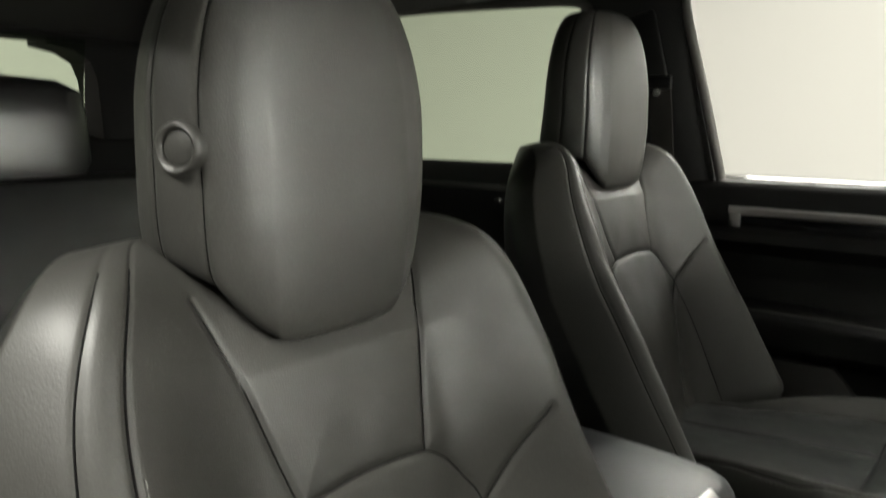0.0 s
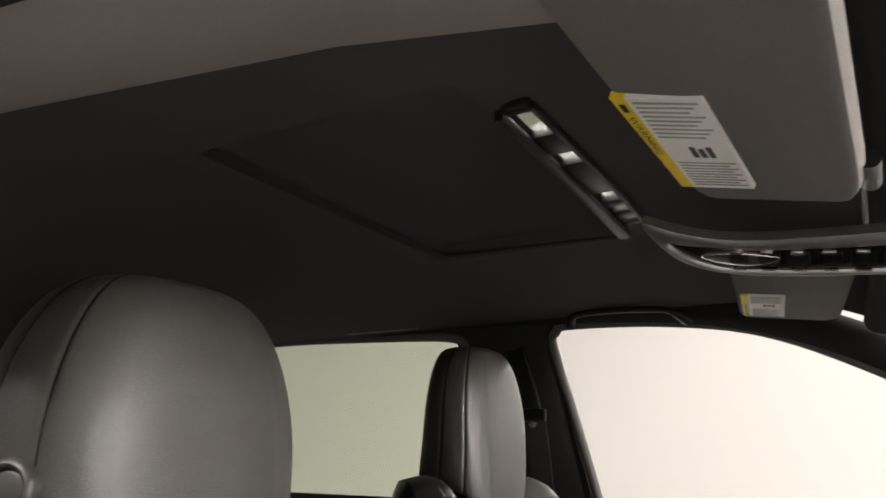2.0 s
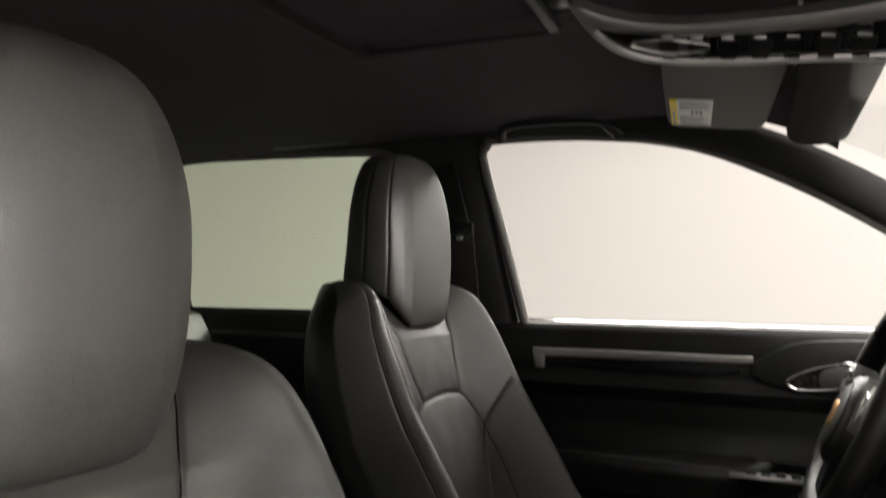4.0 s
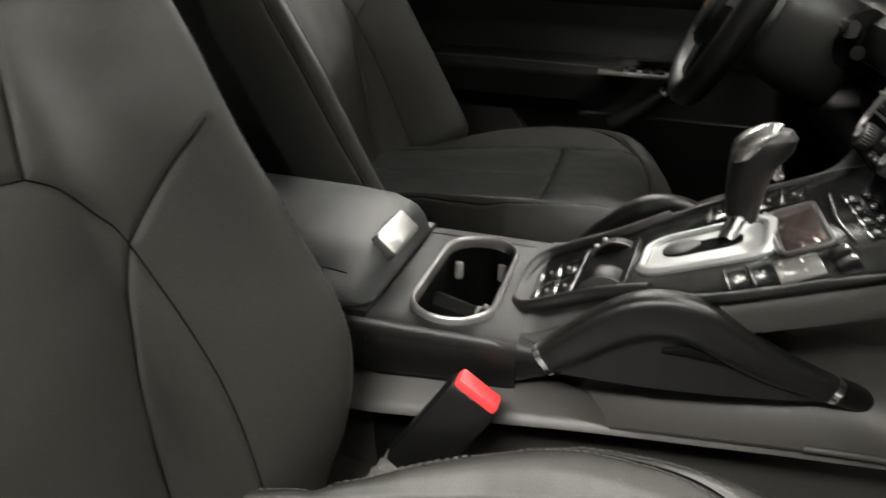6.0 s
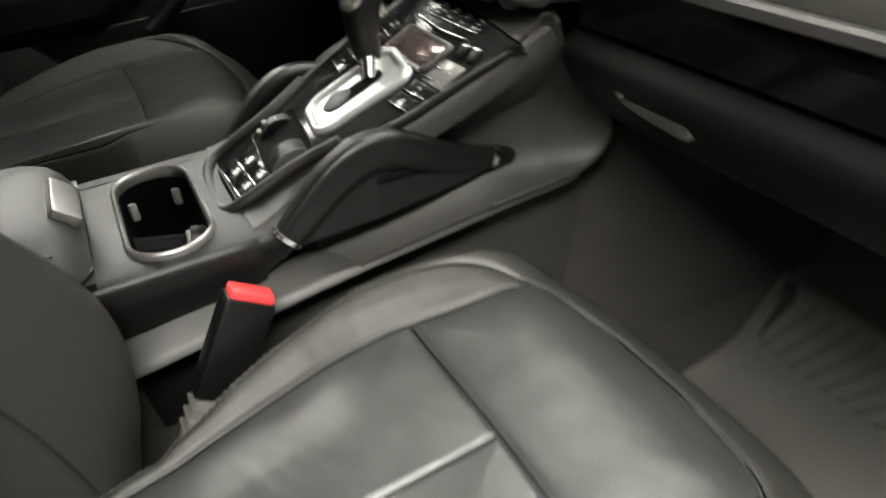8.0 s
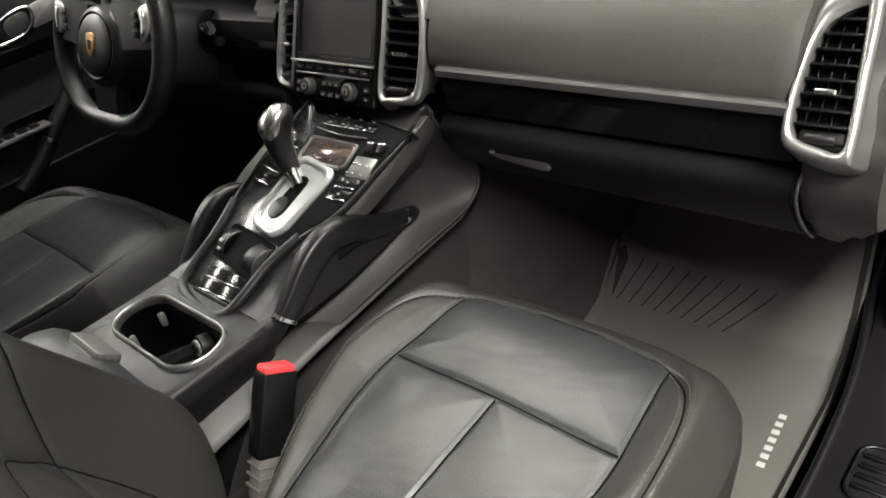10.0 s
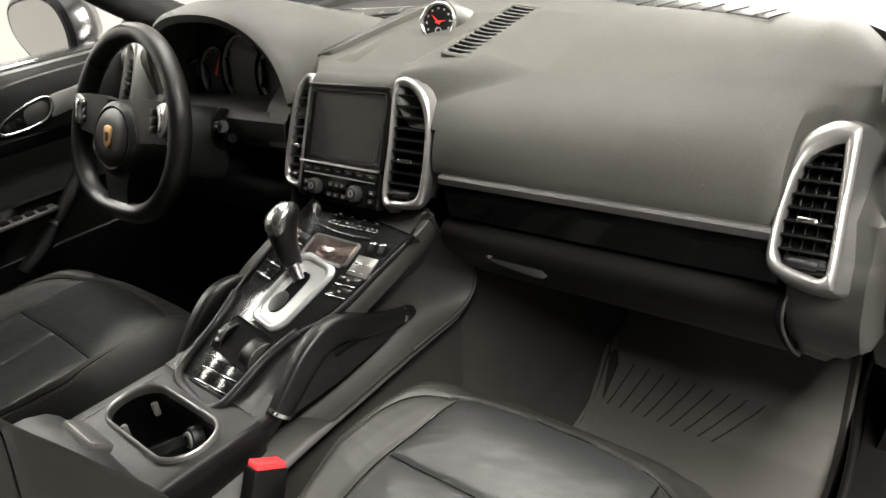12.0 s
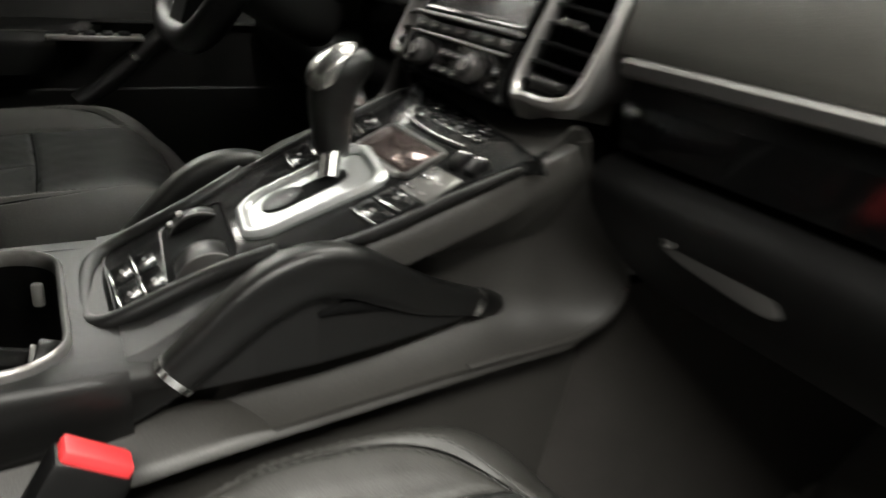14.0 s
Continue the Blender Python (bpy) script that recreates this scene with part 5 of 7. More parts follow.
part("divider", loft([[(cup_c.x - 0.032, cup_c.y + y, z) for y, z in ((-0.022, 0.82), (-0.014, 0.868), (0.0, 0.874), (0.014, 0.868), (0.022, 0.82))], [(cup_c.x + 0.020, cup_c.y + y, z - 0.012) for y, z in ((-0.020, 0.832), (-0.012, 0.868), (0.0, 0.872), (0.012, 0.868), (0.020, 0.832))]]), GAP, well)
for a, b in ((0.021, 0.068), (-0.024, 0.060), (0.022, -0.066), (-0.024, -0.062)):
    part("grip_finger", block((cup_c.x + a, cup_c.y + b, 0.872), (0.007, 0.009, 0.020), 0.003, Matrix.Rotation(math.atan2(b, a), 4, "Z")), GRIP_GREY, well, "grey rubber grip finger")
socket = part("power_socket", rod((cup_c.x + 0.030, cup_c.y - 0.022, 0.862), (cup_c.x + 0.016, cup_c.y - 0.020, 0.866), 0.0145, segs=24, bevel=0.002), PLASTIC, well, "round power socket")
part("socket_rim", rod((cup_c.x + 0.0165, cup_c.y - 0.020, 0.866), (cup_c.x + 0.0125, cup_c.y - 0.0198, 0.867), 0.0100, segs=24, bevel=0.001), GREYCLEAR, socket)
part("socket_hole", rod((cup_c.x + 0.0130, cup_c.y - 0.020, 0.867), (cup_c.x + 0.0112, cup_c.y - 0.0198, 0.8675), 0.0062, segs=20), GAP, socket)

# armrest lid
rest = thing("armrest", "grey-black leather armrest lid with a silver latch, closed", "armrest", at=(-0.25, 0, 0.90))


def lid_loop(x, drop=0.0, w=0.112):
    h = 0.946 - drop
    half = [(0.0, h), (w * 0.45, h - 0.001), (w * 0.78, h - 0.006), (w * 0.93, h - 0.015), (w, h - 0.030), (w * 1.0, h - 0.050)]
    lo = 0.899
    pts = [(y, max(z, lo + 0.002)) for y, z in half]
    return [(x, y, z) for y, z in pts[::-1]] + [(x, -y, z) for y, z in pts[1:]] + [(x, -w * 0.99, lo), (x, w * 0.99, lo)]


part("lid", loft([lid_loop(-0.44), lid_loop(-0.36), lid_loop(-0.26), lid_loop(-0.18, 0.001), lid_loop(-0.136, 0.004), lid_loop(-0.115, 0.010, 0.107), lid_loop(-0.104, 0.019, 0.101), lid_loop(-0.098, 0.030, 0.094), lid_loop(-0.095, 0.042, 0.088)]), LEATHER_LID, rest, "grey-black leather lid")
part("lid_base", loft([[(x, y, z) for y, z in ((-0.108, 0.8985), (0.108, 0.8985), (0.112, 0.880), (-0.112, 0.880))] for x in (-0.44, -0.096)]), PLASTIC_SMOOTH, rest)
part("latch", plate(ring_outline(0.0135, 0.037, 0.005), facing((-0.1005, -0.006, 0.9335), (0.66, 0, 0.75), (0, 1, 0)), 0.012, 0.003), SILVER, rest, "satin silver latch")
part("seam", sweep([(-0.44, -0.1005, 0.9345), (-0.26, -0.1005, 0.9345), (-0.18, -0.1005, 0.9335), (-0.136, -0.1000, 0.9305), (-0.118, -0.0965, 0.9265)], 0.0012, 0.0012, 4), GAP, rest)

# deck fittings: gate, lever, pads and buttons


def on_deck(a, b, c=0.0):
    return spot(DECK, a, b, c)


def key(a, b, w, h, mark=True, chrome=True, parent=None, turn=0.0):
    edge = (a + math.sin(turn) * (h / 2 - 0.0008), b - math.cos(turn) * (h / 2 - 0.0008))
    k = part("button", block(on_deck(a, b, 0.0015), (w, h, 0.006), 0.0014, DROT @ Matrix.Rotation(turn, 4, "Z")), DECK_GLOSS, parent or panel, "black switch with a bright lower edge" if chrome else "")
    if chrome:
        part("button_edge", block(on_deck(edge[0], edge[1], 0.0040), (w * 0.94, 0.0019, 0.0034), 0.0009, DROT @ Matrix.Rotation(turn, 4, "Z")), CHROME, k)
    if mark:
        part("button_mark", block(on_deck(a, b + 0.001, 0.0047), (min(0.0045, w * 0.3), min(0.0024, h * 0.2), 0.0004), 0, DROT), ICON, k, smooth=False)
    return k


panel = thing("switch_panel", "gloss black switch panel round the gear lever", "switch panel", at=on_deck(0, 0))
deck_line = [(-0.046, -0.094), (0.040, -0.096), (0.052, -0.080), (0.056, -0.02), (0.070, 0.03), (0.096, 0.075), (0.108, 0.15), (0.114, 0.195), (0.112, 0.206), (-0.090, 0.206), (-0.097, 0.198), (-0.094, 0.15), (-0.088, 0.08), (-0.082, 0.03), (-0.066, -0.02), (-0.058, -0.080)]
part("panel", plate(outline(deck_line, 4), DECK @ Matrix.Translation((0, 0, 0.003)), 0.012, 0.002), DECK_GLOSS, panel)
# panel's far end in a duller black that carries the shadow before the stack
part("panel_end", plate([(0.112, 0.200), (0.104, 0.252), (-0.090, 0.252), (-0.095, 0.200)], DECK @ Matrix.Translation((0, 0, -0.002)), 0.010, 0.002), GLOVE, panel, "panel end, dull black for the shadow there")
rimline = [on_deck(a, b, 0.003) for a, b in [(-0.084, 0.03), (-0.070, -0.02), (-0.064, -0.075), (-0.055, -0.098), (-0.03, -0.106), (0.030, -0.106), (0.050, -0.098), (0.058, -0.078), (0.060, -0.02), (0.074, 0.028)]]
part("panel_rim", sweep(rimline, 0.014, 0.014, 5, up=(-0.431, 0, 0.902)), PLASTIC, panel, "soft raised rim")
for edge in ([(0.060, 0.005), (0.076, 0.030), (0.103, 0.075), (0.113, 0.150), (0.117, 0.180), (0.118, 0.192)], [(-0.074, 0.0), (-0.087, 0.030), (-0.094, 0.080), (-0.099, 0.150), (-0.100, 0.180), (-0.101, 0.192)]):
    part("side_rim", sweep([on_deck(a, b, 0.001) for a, b in edge], [0.006, 0.006, 0.006, 0.005, 0.004, 0.002], [0.008, 0.008, 0.008, 0.007, 0.005, 0.002], 5, up=(-0.431, 0, 0.902), power=3), PLASTIC, panel, "thin black rim")
# four buttons at the foot
for i in range(2):
    for j in range(2):
        key(-0.0075 + 0.039 * i - 0.002 * j, -0.0800 + 0.0052 * i + 0.0178 * j, 0.0380, 0.0165, turn=radians(8))
# open cubby between two drums
cubby = part("cubby", frame_ring(ring_outline(0.053, 0.0265, 0.008), ring_outline(0.050, 0.0245, 0.006), DECK @ Matrix.Translation((0.004, -0.0215, 0.0055)), 0.006, 0.001), DECK_GLOSS, panel, "open black cubby")
part("cubby_hole", plate(ring_outline(0.0505, 0.0248, 0.006), DECK @ Matrix.Translation((0.004, -0.0215, 0.0040)), 0.002), GAP, cubby)
for lo, hi in ((0.022, 0.048), (-0.040, -0.026)):
    drum = part("drum", rod(on_deck(lo, -0.022, -0.012), on_deck(hi, -0.022, -0.012), 0.0250, segs=48, bevel=0.0015), PLASTIC_SMOOTH, cubby, "round black drum in the cubby")
    for a, r in ((lo, 0.0252), (hi - 0.0030, 0.0255)):
        part("drum_edge", rod(on_deck(a, -0.022, -0.012), on_deck(a + 0.0030, -0.022, -0.012), r, segs=48, bevel=0.0008), SILVER_DARK if a > lo else PLASTIC, drum)
for b in (-0.036, -0.026, -0.016):
    part("drum_mark", block(on_deck(-0.033, b, 0.0150 - 0.9 * (b + 0.026) ** 2 / 0.02), (0.007, 0.0045, 0.003), 0.001, DROT), GREYPRINT, cubby)

gear = thing("gear_selector", "black and silver automatic gear lever on a satin silver gate", "gear lever", at=on_deck(0.003, 0.06))


def gate_shape(hw, hh, r):
    """A rounded plate, narrower and rounder towards the driver's elbow end."""
    top = [(a, b) for a, b in ring_outline(hw, hh, r, 8)]
    return [(a * (1.0 if b > 0 else 1 - 0.16 * (b / hh) ** 2), b - (0.30 * r * (abs(a) / hw) ** 2 * -1 if b < 0 else 0)) for a, b in top]


gate_out = gate_shape(0.0415, 0.058, 0.018)
gate_in = ring_outline(0.018, 0.036, 0.013, 8)
gate_floor = gate_shape(0.0305, 0.0480, 0.014)
GATE = DECK @ Matrix.Translation((0.0115, 0.067, 0.0085)) @ Matrix.Rotation(radians(-3), 4, "Z")
part("gate", frame_ring(gate_out, gate_floor, GATE, 0.010, 0.003), GATE_SILVER, gear, "satin silver gate plate")
part("gate_floor", plate(gate_floor, GATE @ Matrix.Translation((0, 0, -0.0042)), 0.004), GATE_SILVER, gear, "satin silver inner gate")
part("slot", plate([(a * 0.62 - 0.002, b * 0.86 + 0.001) for a, b in gate_in], GATE @ Matrix.Translation((0, 0, -0.0032)), 0.002), GAP, gear)
foot = on_deck(0.009, 0.084, 0.002)
kb = Vector((0.205, 0.007, 0.983))
part("stem", rod(foot, kb + Vector((0, 0, 0.004)), 0.0085, 0.0095, 24), CHROME, gear, "bright metal stem")


def knob_loop(c, rx, ry, tilt=0.0):
    return [Vector(c) + Vector((rx * math.copysign(abs(a) ** 0.85, a), ry * math.copysign(abs(b) ** 0.85, b), tilt * a)) for a, b in disc]


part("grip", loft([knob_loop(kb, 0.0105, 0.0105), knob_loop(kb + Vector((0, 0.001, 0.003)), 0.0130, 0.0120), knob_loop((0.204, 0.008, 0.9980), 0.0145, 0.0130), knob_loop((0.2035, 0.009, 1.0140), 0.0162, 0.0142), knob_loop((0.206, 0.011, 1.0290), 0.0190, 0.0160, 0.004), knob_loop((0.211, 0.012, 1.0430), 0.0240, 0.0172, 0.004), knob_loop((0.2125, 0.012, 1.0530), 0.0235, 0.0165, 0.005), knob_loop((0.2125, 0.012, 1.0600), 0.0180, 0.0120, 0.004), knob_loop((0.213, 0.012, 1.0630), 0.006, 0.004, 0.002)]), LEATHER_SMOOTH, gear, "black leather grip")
part("grip_cap", loft([knob_loop((0.1975, 0.0118, 1.0390), 0.0100, 0.0165, 0.006), knob_loop((0.2005, 0.012, 1.0490), 0.0148, 0.0178, 0.007), knob_loop((0.205, 0.012, 1.0570), 0.0172, 0.0160, 0.007), knob_loop((0.2085, 0.012, 1.0630), 0.0140, 0.0110, 0.005), knob_loop((0.210, 0.012, 1.0665), 0.005, 0.004, 0.002)]), KNOB_METAL, gear, "silver cap")
part("release_button", block((0.2245, 0.008, 1.030), (0.010, 0.008, 0.018), 0.003, Matrix.Rotation(radians(-25), 4, "Y")), CHROME, gear, "bright release button")
part("collar", rod(kb + Vector((0, 0, -0.004)), kb + Vector((0, 0, 0.001)), 0.0115, segs=28, bevel=0.001), CHROME, gear, "chrome collar")

# control pad and switches ahead of the gate
pad_m = DECK @ Matrix.Translation((0.0135, 0.1415, 0.006)) @ Matrix.Rotation(radians(6), 4, "Z")
part("pad_frame", frame_ring(ring_outline(0.047, 0.0195, 0.006), ring_outline(0.0425, 0.0158, 0.004), pad_m, 0.006, 0.001), SILVER_DARK, panel, "thin chrome frame")
part("ash_lid", plate(ring_outline(0.0424, 0.0157, 0.004), pad_m @ Matrix.Translation((0, 0, -0.001)), 0.005, 0.001), GLOSS_LID, panel, "glossy dark sliding lid")
part("pad_lip", sweep([on_deck(-0.030, 0.1165, 0.004), on_deck(0.010, 0.1195, 0.0055), on_deck(0.053, 0.1265, 0.004)], 0.0050, 0.0045, 5, up=(-0.431, 0, 0.902)), SILVER, panel, "bright curved lip below the lid")
for b in (0.0955, 0.1135):
    key(0.0835, b, 0.037, 0.0160, turn=radians(9))
part("grey_plate", block(on_deck(0.0865, 0.1385, 0.002), (0.037, 0.031, 0.006), 0.0015, DROT @ Matrix.Rotation(radians(8), 4, "Z")), SWITCH_GREY, panel, "flat grey switch plate")
for b in (0.1265, 0.1400):
    part("plate_edge", block(on_deck(0.0770, b, 0.0054), (0.014, 0.0020, 0.0014), 0.0005, DROT @ Matrix.Rotation(radians(8), 4, "Z")), CHROME, panel)
    part("plate_mark", block(on_deck(0.0950, b + 0.003, 0.0052), (0.005, 0.0020, 0.0004), 0, DROT), ICON, panel, smooth=False)
part("gate_cover", plate([(0.0145 * a - 0.006, 0.0165 * b - 0.020) for a, b in disc], GATE @ Matrix.Translation((0, 0, -0.0022)), 0.003, 0.001), PLASTIC_SMOOTH, gear, "black sliding gate cover")
for b in (0.0765, 0.0975, 0.1185, 0.1395):
    key(-0.062, b, 0.041, 0.0190, turn=radians(-2))
for a, b in ((0.080, 0.1665), (0.098, 0.1700)):
    lever = part("toggle", block(on_deck(a, b, 0.005), (0.0125, 0.015, 0.009), 0.0025, DROT @ Matrix.Rotation(radians(8), 4, "Z") @ Matrix.Rotation(radians(15), 4, "X")), PLASTIC_SMOOTH, panel)
    part("toggle_edge", block(on_deck(a, b + 0.004, 0.0100), (0.0105, 0.0032, 0.002), 0.0009, DROT @ Matrix.Rotation(radians(8), 4, "Z")), CHROME, lever)
for i in range(4):
    key(-0.022 + 0.025 * i, 0.1815 + 0.003 * i, 0.0225, 0.0095, turn=radians(6))
    key(-0.022 + 0.025 * i, 0.1940 + 0.002 * i, 0.0225, 0.0085, chrome=False, turn=radians(5))
part("rear_switch_bar", sweep([on_deck(-0.036, 0.1680, 0.006), on_deck(0.015, 0.1690, 0.006), on_deck(0.064, 0.1770, 0.006)], 0.0022, 0.0022, 5), CHROME, panel, "thin chrome line")

# grab handles either side
HANDLE = [(0.064, 0.107, 0.888), (0.083, 0.109, 0.905), (0.110, 0.111, 0.929), (0.132, 0.112, 0.942), (0.152, 0.112, 0.946), (0.174, 0.111, 0.942), (0.200, 0.108, 0.929), (0.230, 0.103, 0.913), (0.258, 0.099, 0.903), (0.280, 0.096, 0.896)]
for side in (-1, 1):
    bar = thing("grab_handle", "black leather grab handle arching beside the console", "grab handle", "console grab handles", at=(0.15, side * 0.13, 0.93))
    pts = [Vector((x, side * d - 0.005, z)) for x, d, z in HANDLE]
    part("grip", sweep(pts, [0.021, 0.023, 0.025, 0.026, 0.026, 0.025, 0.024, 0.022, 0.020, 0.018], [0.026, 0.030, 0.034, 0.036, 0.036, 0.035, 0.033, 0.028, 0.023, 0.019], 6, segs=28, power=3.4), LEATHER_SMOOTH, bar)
    part("end_band", sweep([pts[0] - (pts[1] - pts[0]) * 0.16, pts[0] + (pts[1] - pts[0]) * 0.02], 0.0235, 0.0285, 3, segs=24, power=3.4), CHROME, bar, "chrome end band")
    part("end_band", sweep([pts[-1] - Vector((0.003, 0, -0.001)), pts[-1] + Vector((0.002, 0, -0.001))], 0.0205, 0.0215, 3, segs=20, power=2.6), CHROME, bar, "chrome end band")
    part("front_boss", sweep([pts[-1], pts[-1] + Vector((0.020, -side * 0.010, -0.010)), pts[-1] + Vector((0.055, -side * 0.035, -0.034))], [0.022, 0.021, 0.018], [0.022, 0.021, 0.017], 3, segs=18), PLASTIC_SMOOTH, bar)
    web = part("web", loft([[(x, side * (d + 0.004) - 0.005, z), (x, side * (d - 0.009) - 0.005, z), (x, side * (d - 0.010) - 0.005, z0), (x, side * (d + 0.006) - 0.005, z0)] for x, d, z, z0 in ((0.068, 0.105, 0.892, 0.876), (0.11, 0.110, 0.932, 0.880), (0.15, 0.111, 0.946, 0.882), (0.20, 0.107, 0.930, 0.884), (0.245, 0.101, 0.908, 0.886), (0.274, 0.096, 0.900, 0.888))]), PLASTIC, bar, "black infill under the grip", smooth=False)
    part("finger_slot", sweep([(0.150, side * 0.1165 - 0.005, 0.917), (0.180, side * 0.1150 - 0.005, 0.919), (0.205, side * 0.1125 - 0.005, 0.912)], 0.004, [0.004, 0.012, 0.005], 5), GAP, web)


# side panels and dished flanks under the handles
RIM_X, RIM_Z = [-0.45, -0.10, 0.09, 0.28, 0.35, 0.380, 0.394], [0.790, 0.812, 0.840, 0.859, 0.864, 0.873, 0.890]


def skirt_loop(x, side):
    zo = float(np.interp(x, RIM_X, RIM_Z))
    zi = zo + float(np.interp(x, [-0.45, 0.05, 0.14], [0.028, 0.022, -0.010]))
    low = float(np.interp(x, [0.16, 0.34], [1.0, 0.0]))
    wo = float(np.interp(x, [-0.45, 0.08, 0.35, 0.394], [0.116, 0.127, 0.1295, 0.126]))
    return [(x, side * 0.086, zi + 0.004 - 0.014 * low), (x, side * 0.088, zi), (x, side * (wo - 0.006), min(zo + 0.001, zi)), (x, side * (wo - 0.001), zo - 0.004), (x, side * (wo + 0.001), zo - 0.008), (x, side * (wo - 0.018), zo - 0.014), (x, side * (wo - 0.034), zo - 0.030), (x, side * (wo - 0.034), 0.56), (x, side * 0.080, 0.56), (x, side * 0.080, zi - 0.02)]


INNER = smooth_line([(0.060, 0.086, 0.850), (0.11, 0.095, 0.905), (0.15, 0.106, 0.942), (0.1875, 0.113, 0.9630), (0.228, 0.116, 0.9780), (0.287, 0.122, 1.0005), (0.310, 0.134, 1.022), (0.318, 0.142, 1.036)], 10)
OUTER = smooth_line([(0.060, 0.112, 0.818), (0.11, 0.1235, 0.838), (0.18, 0.129, 0.850), (0.28, 0.131, 0.860), (0.35, 0.131, 0.864), (0.388, 0.131, 0.877), (0.401, 0.131, 0.905), (0.380, 0.133, 0.942), (0.348, 0.138, 0.985), (0.324, 0.143, 1.034)], 10)


def along(line, t):
    k = min(int(t * (len(line) - 1)), len(line) - 2)
    return line[k].lerp(line[k + 1], t * (len(line) - 1) - k)


def flank(side):
    def fn(u, v):
        a, b = along(INNER, u), along(OUTER, u)
        p = a.lerp(b, v)
        dish = math.sin(math.pi * v) ** 0.8 * math.sin(math.pi * min(1.0, 0.12 + u * 0.88)) ** 0.7
        return (p.x - 0.012 * dish * u, side * (p.y - 0.036 * dish), p.z - 0.014 * dish)
    return fn


for side in (-1, 1):
    part("side_panel", loft([skirt_loop(x, side) for x in (-0.45, -0.3, -0.2, -0.08, 0.0, 0.08, 0.12, 0.15, 0.20, 0.26, 0.31, 0.35, 0.37, 0.38, 0.388, 0.394)]), SKIRT, console, "grey-brown plastic side panel")
    part("flank", shell(flank(side), 48, 20, 0.003 * side), SKIRT, console, "dished grey-brown flank rising to the dashboard")
    part("flank_edge", sweep([(p.x, side * (p.y - 0.001), p.z) for p in OUTER[28::4]], 0.006, 0.006, 3, segs=10), SKIRT, console)
part("console_front", loft([[(x, -w, zb), (x, -w, zt), (x, w, zt), (x, w, zb)] for x, w, zb, zt in ((0.325, 0.075, 0.885, 1.030), (0.36, 0.080, 0.885, 1.045), (0.45, 0.110, 0.90, 1.05))]), PLASTIC_SMOOTH, console)

# ---- driver's door and the far side of the cabin ----
door = thing("door_1", "black door panel with a silver strip, chrome handle and armrest", "car door", kind="structure", at=(0.0, 0.72, 0.5))


def card_y(x, z):
    """How far out the panel's face stands."""
    y = float(np.interp(z, [0.55, 0.80, 0.895, 0.905, 0.925, 0.972, 0.986, 0.992, 1.00, 1.04, 1.085, 1.098, 1.112, 1.128, 1.136, 1.146, 1.19, 1.215, 1.224, 1.226],
                        [0.745, 0.745, 0.738, 0.712, 0.690, 0.684, 0.690, 0.705, 0.735, 0.742, 0.738, 0.724, 0.712, 0.714, 0.720, 0.718, 0.720, 0.726, 0.736, 0.765]))
    if 0.895 < z < 0.995:
        out = max(0.0, min(1.0, (0.075 - x - (z - 0.95) * -0.9) / 0.05))
        y = 0.742 + (y - 0.742) * out
    return y


def card_fn(u, v):
    x = -0.42 + 1.02 * u
    zs = [0.55, 0.70, 0.80, 0.87, 0.893, 0.899, 0.905, 0.914, 0.925, 0.94, 0.955, 0.972, 0.980, 0.986, 0.990, 0.994, 1.00, 1.02, 1.04, 1.065, 1.085, 1.092, 1.098, 1.105, 1.112, 1.12, 1.128, 1.134, 1.14, 1.146, 1.16, 1.175, 1.19, 1.205, 1.215, 1.220, 1.224, 1.226]
    k = v * (len(zs) - 1)
    i = min(int(k), len(zs) - 2)
    z = zs[i] + (zs[i + 1] - zs[i]) * (k - i)
    return (x, card_y(x, z), z)


part("door_card", shell(card_fn, 60, 74, 0.02), PLASTIC, door, "black grained door panel")
part("silver_strip", loft([[(x, 0.7170, z + h), (x, 0.7135, z + h * 0.6), (x, 0.7135, z - h * 0.6), (x, 0.7170, z - h), (x, 0.730, z - h), (x, 0.730, z + h)] for x, z, h in ((-0.335, 1.169, 0.009), (-0.15, 1.170, 0.0085), (0.03, 1.1705, 0.0075), (0.066, 1.172, 0.0065))]), SILVER, door, "satin silver strip", smooth=False)
part("gloss_insert", loft([[(x, 0.7160, z1), (x, 0.7150, (z0 + z1) / 2), (x, 0.7165, z0), (x, 0.730, z0), (x, 0.730, z1)] for x, z0, z1 in ((-0.308, 1.143, 1.1595), (-0.15, 1.138, 1.161), (0.0, 1.137, 1.1625), (0.045, 1.141, 1.164))]), PIANO, door, "piano black insert", smooth=False)
part("strip_end", block((-0.322, 0.716, 1.152), (0.022, 0.008, 0.026), 0.002), SILVER, door)
# handle recess in a raised oval
DM = facing((0.0, 0.709, 0.0), (0, -1, 0))
oval = outline([(0.060, 1.152), (0.10, 1.188), (0.16, 1.208), (0.30, 1.212), (0.44, 1.205), (0.44, 1.12), (0.30, 1.108), (0.12, 1.122)], 5)
pod = part("handle_pod", plate(oval, DM, 0.02, 0.004), PLASTIC, door)
ring_o = outline([(0.116, 1.136), (0.128, 1.150), (0.152, 1.162), (0.180, 1.171), (0.212, 1.176), (0.226, 1.168), (0.221, 1.148), (0.200, 1.130), (0.160, 1.124), (0.128, 1.125)], 4)
ring_i = grown(ring_o, -0.0055)
part("handle_ring", frame_ring(ring_o, ring_i, DM @ Matrix.Translation((0, 0, 0.007)), 0.012, 0.002), CHROME, pod, "chrome ring")
part("handle_bowl", plate(ring_i, DM @ Matrix.Translation((0, 0, 0.001)), 0.008), PLASTIC_SMOOTH, pod)
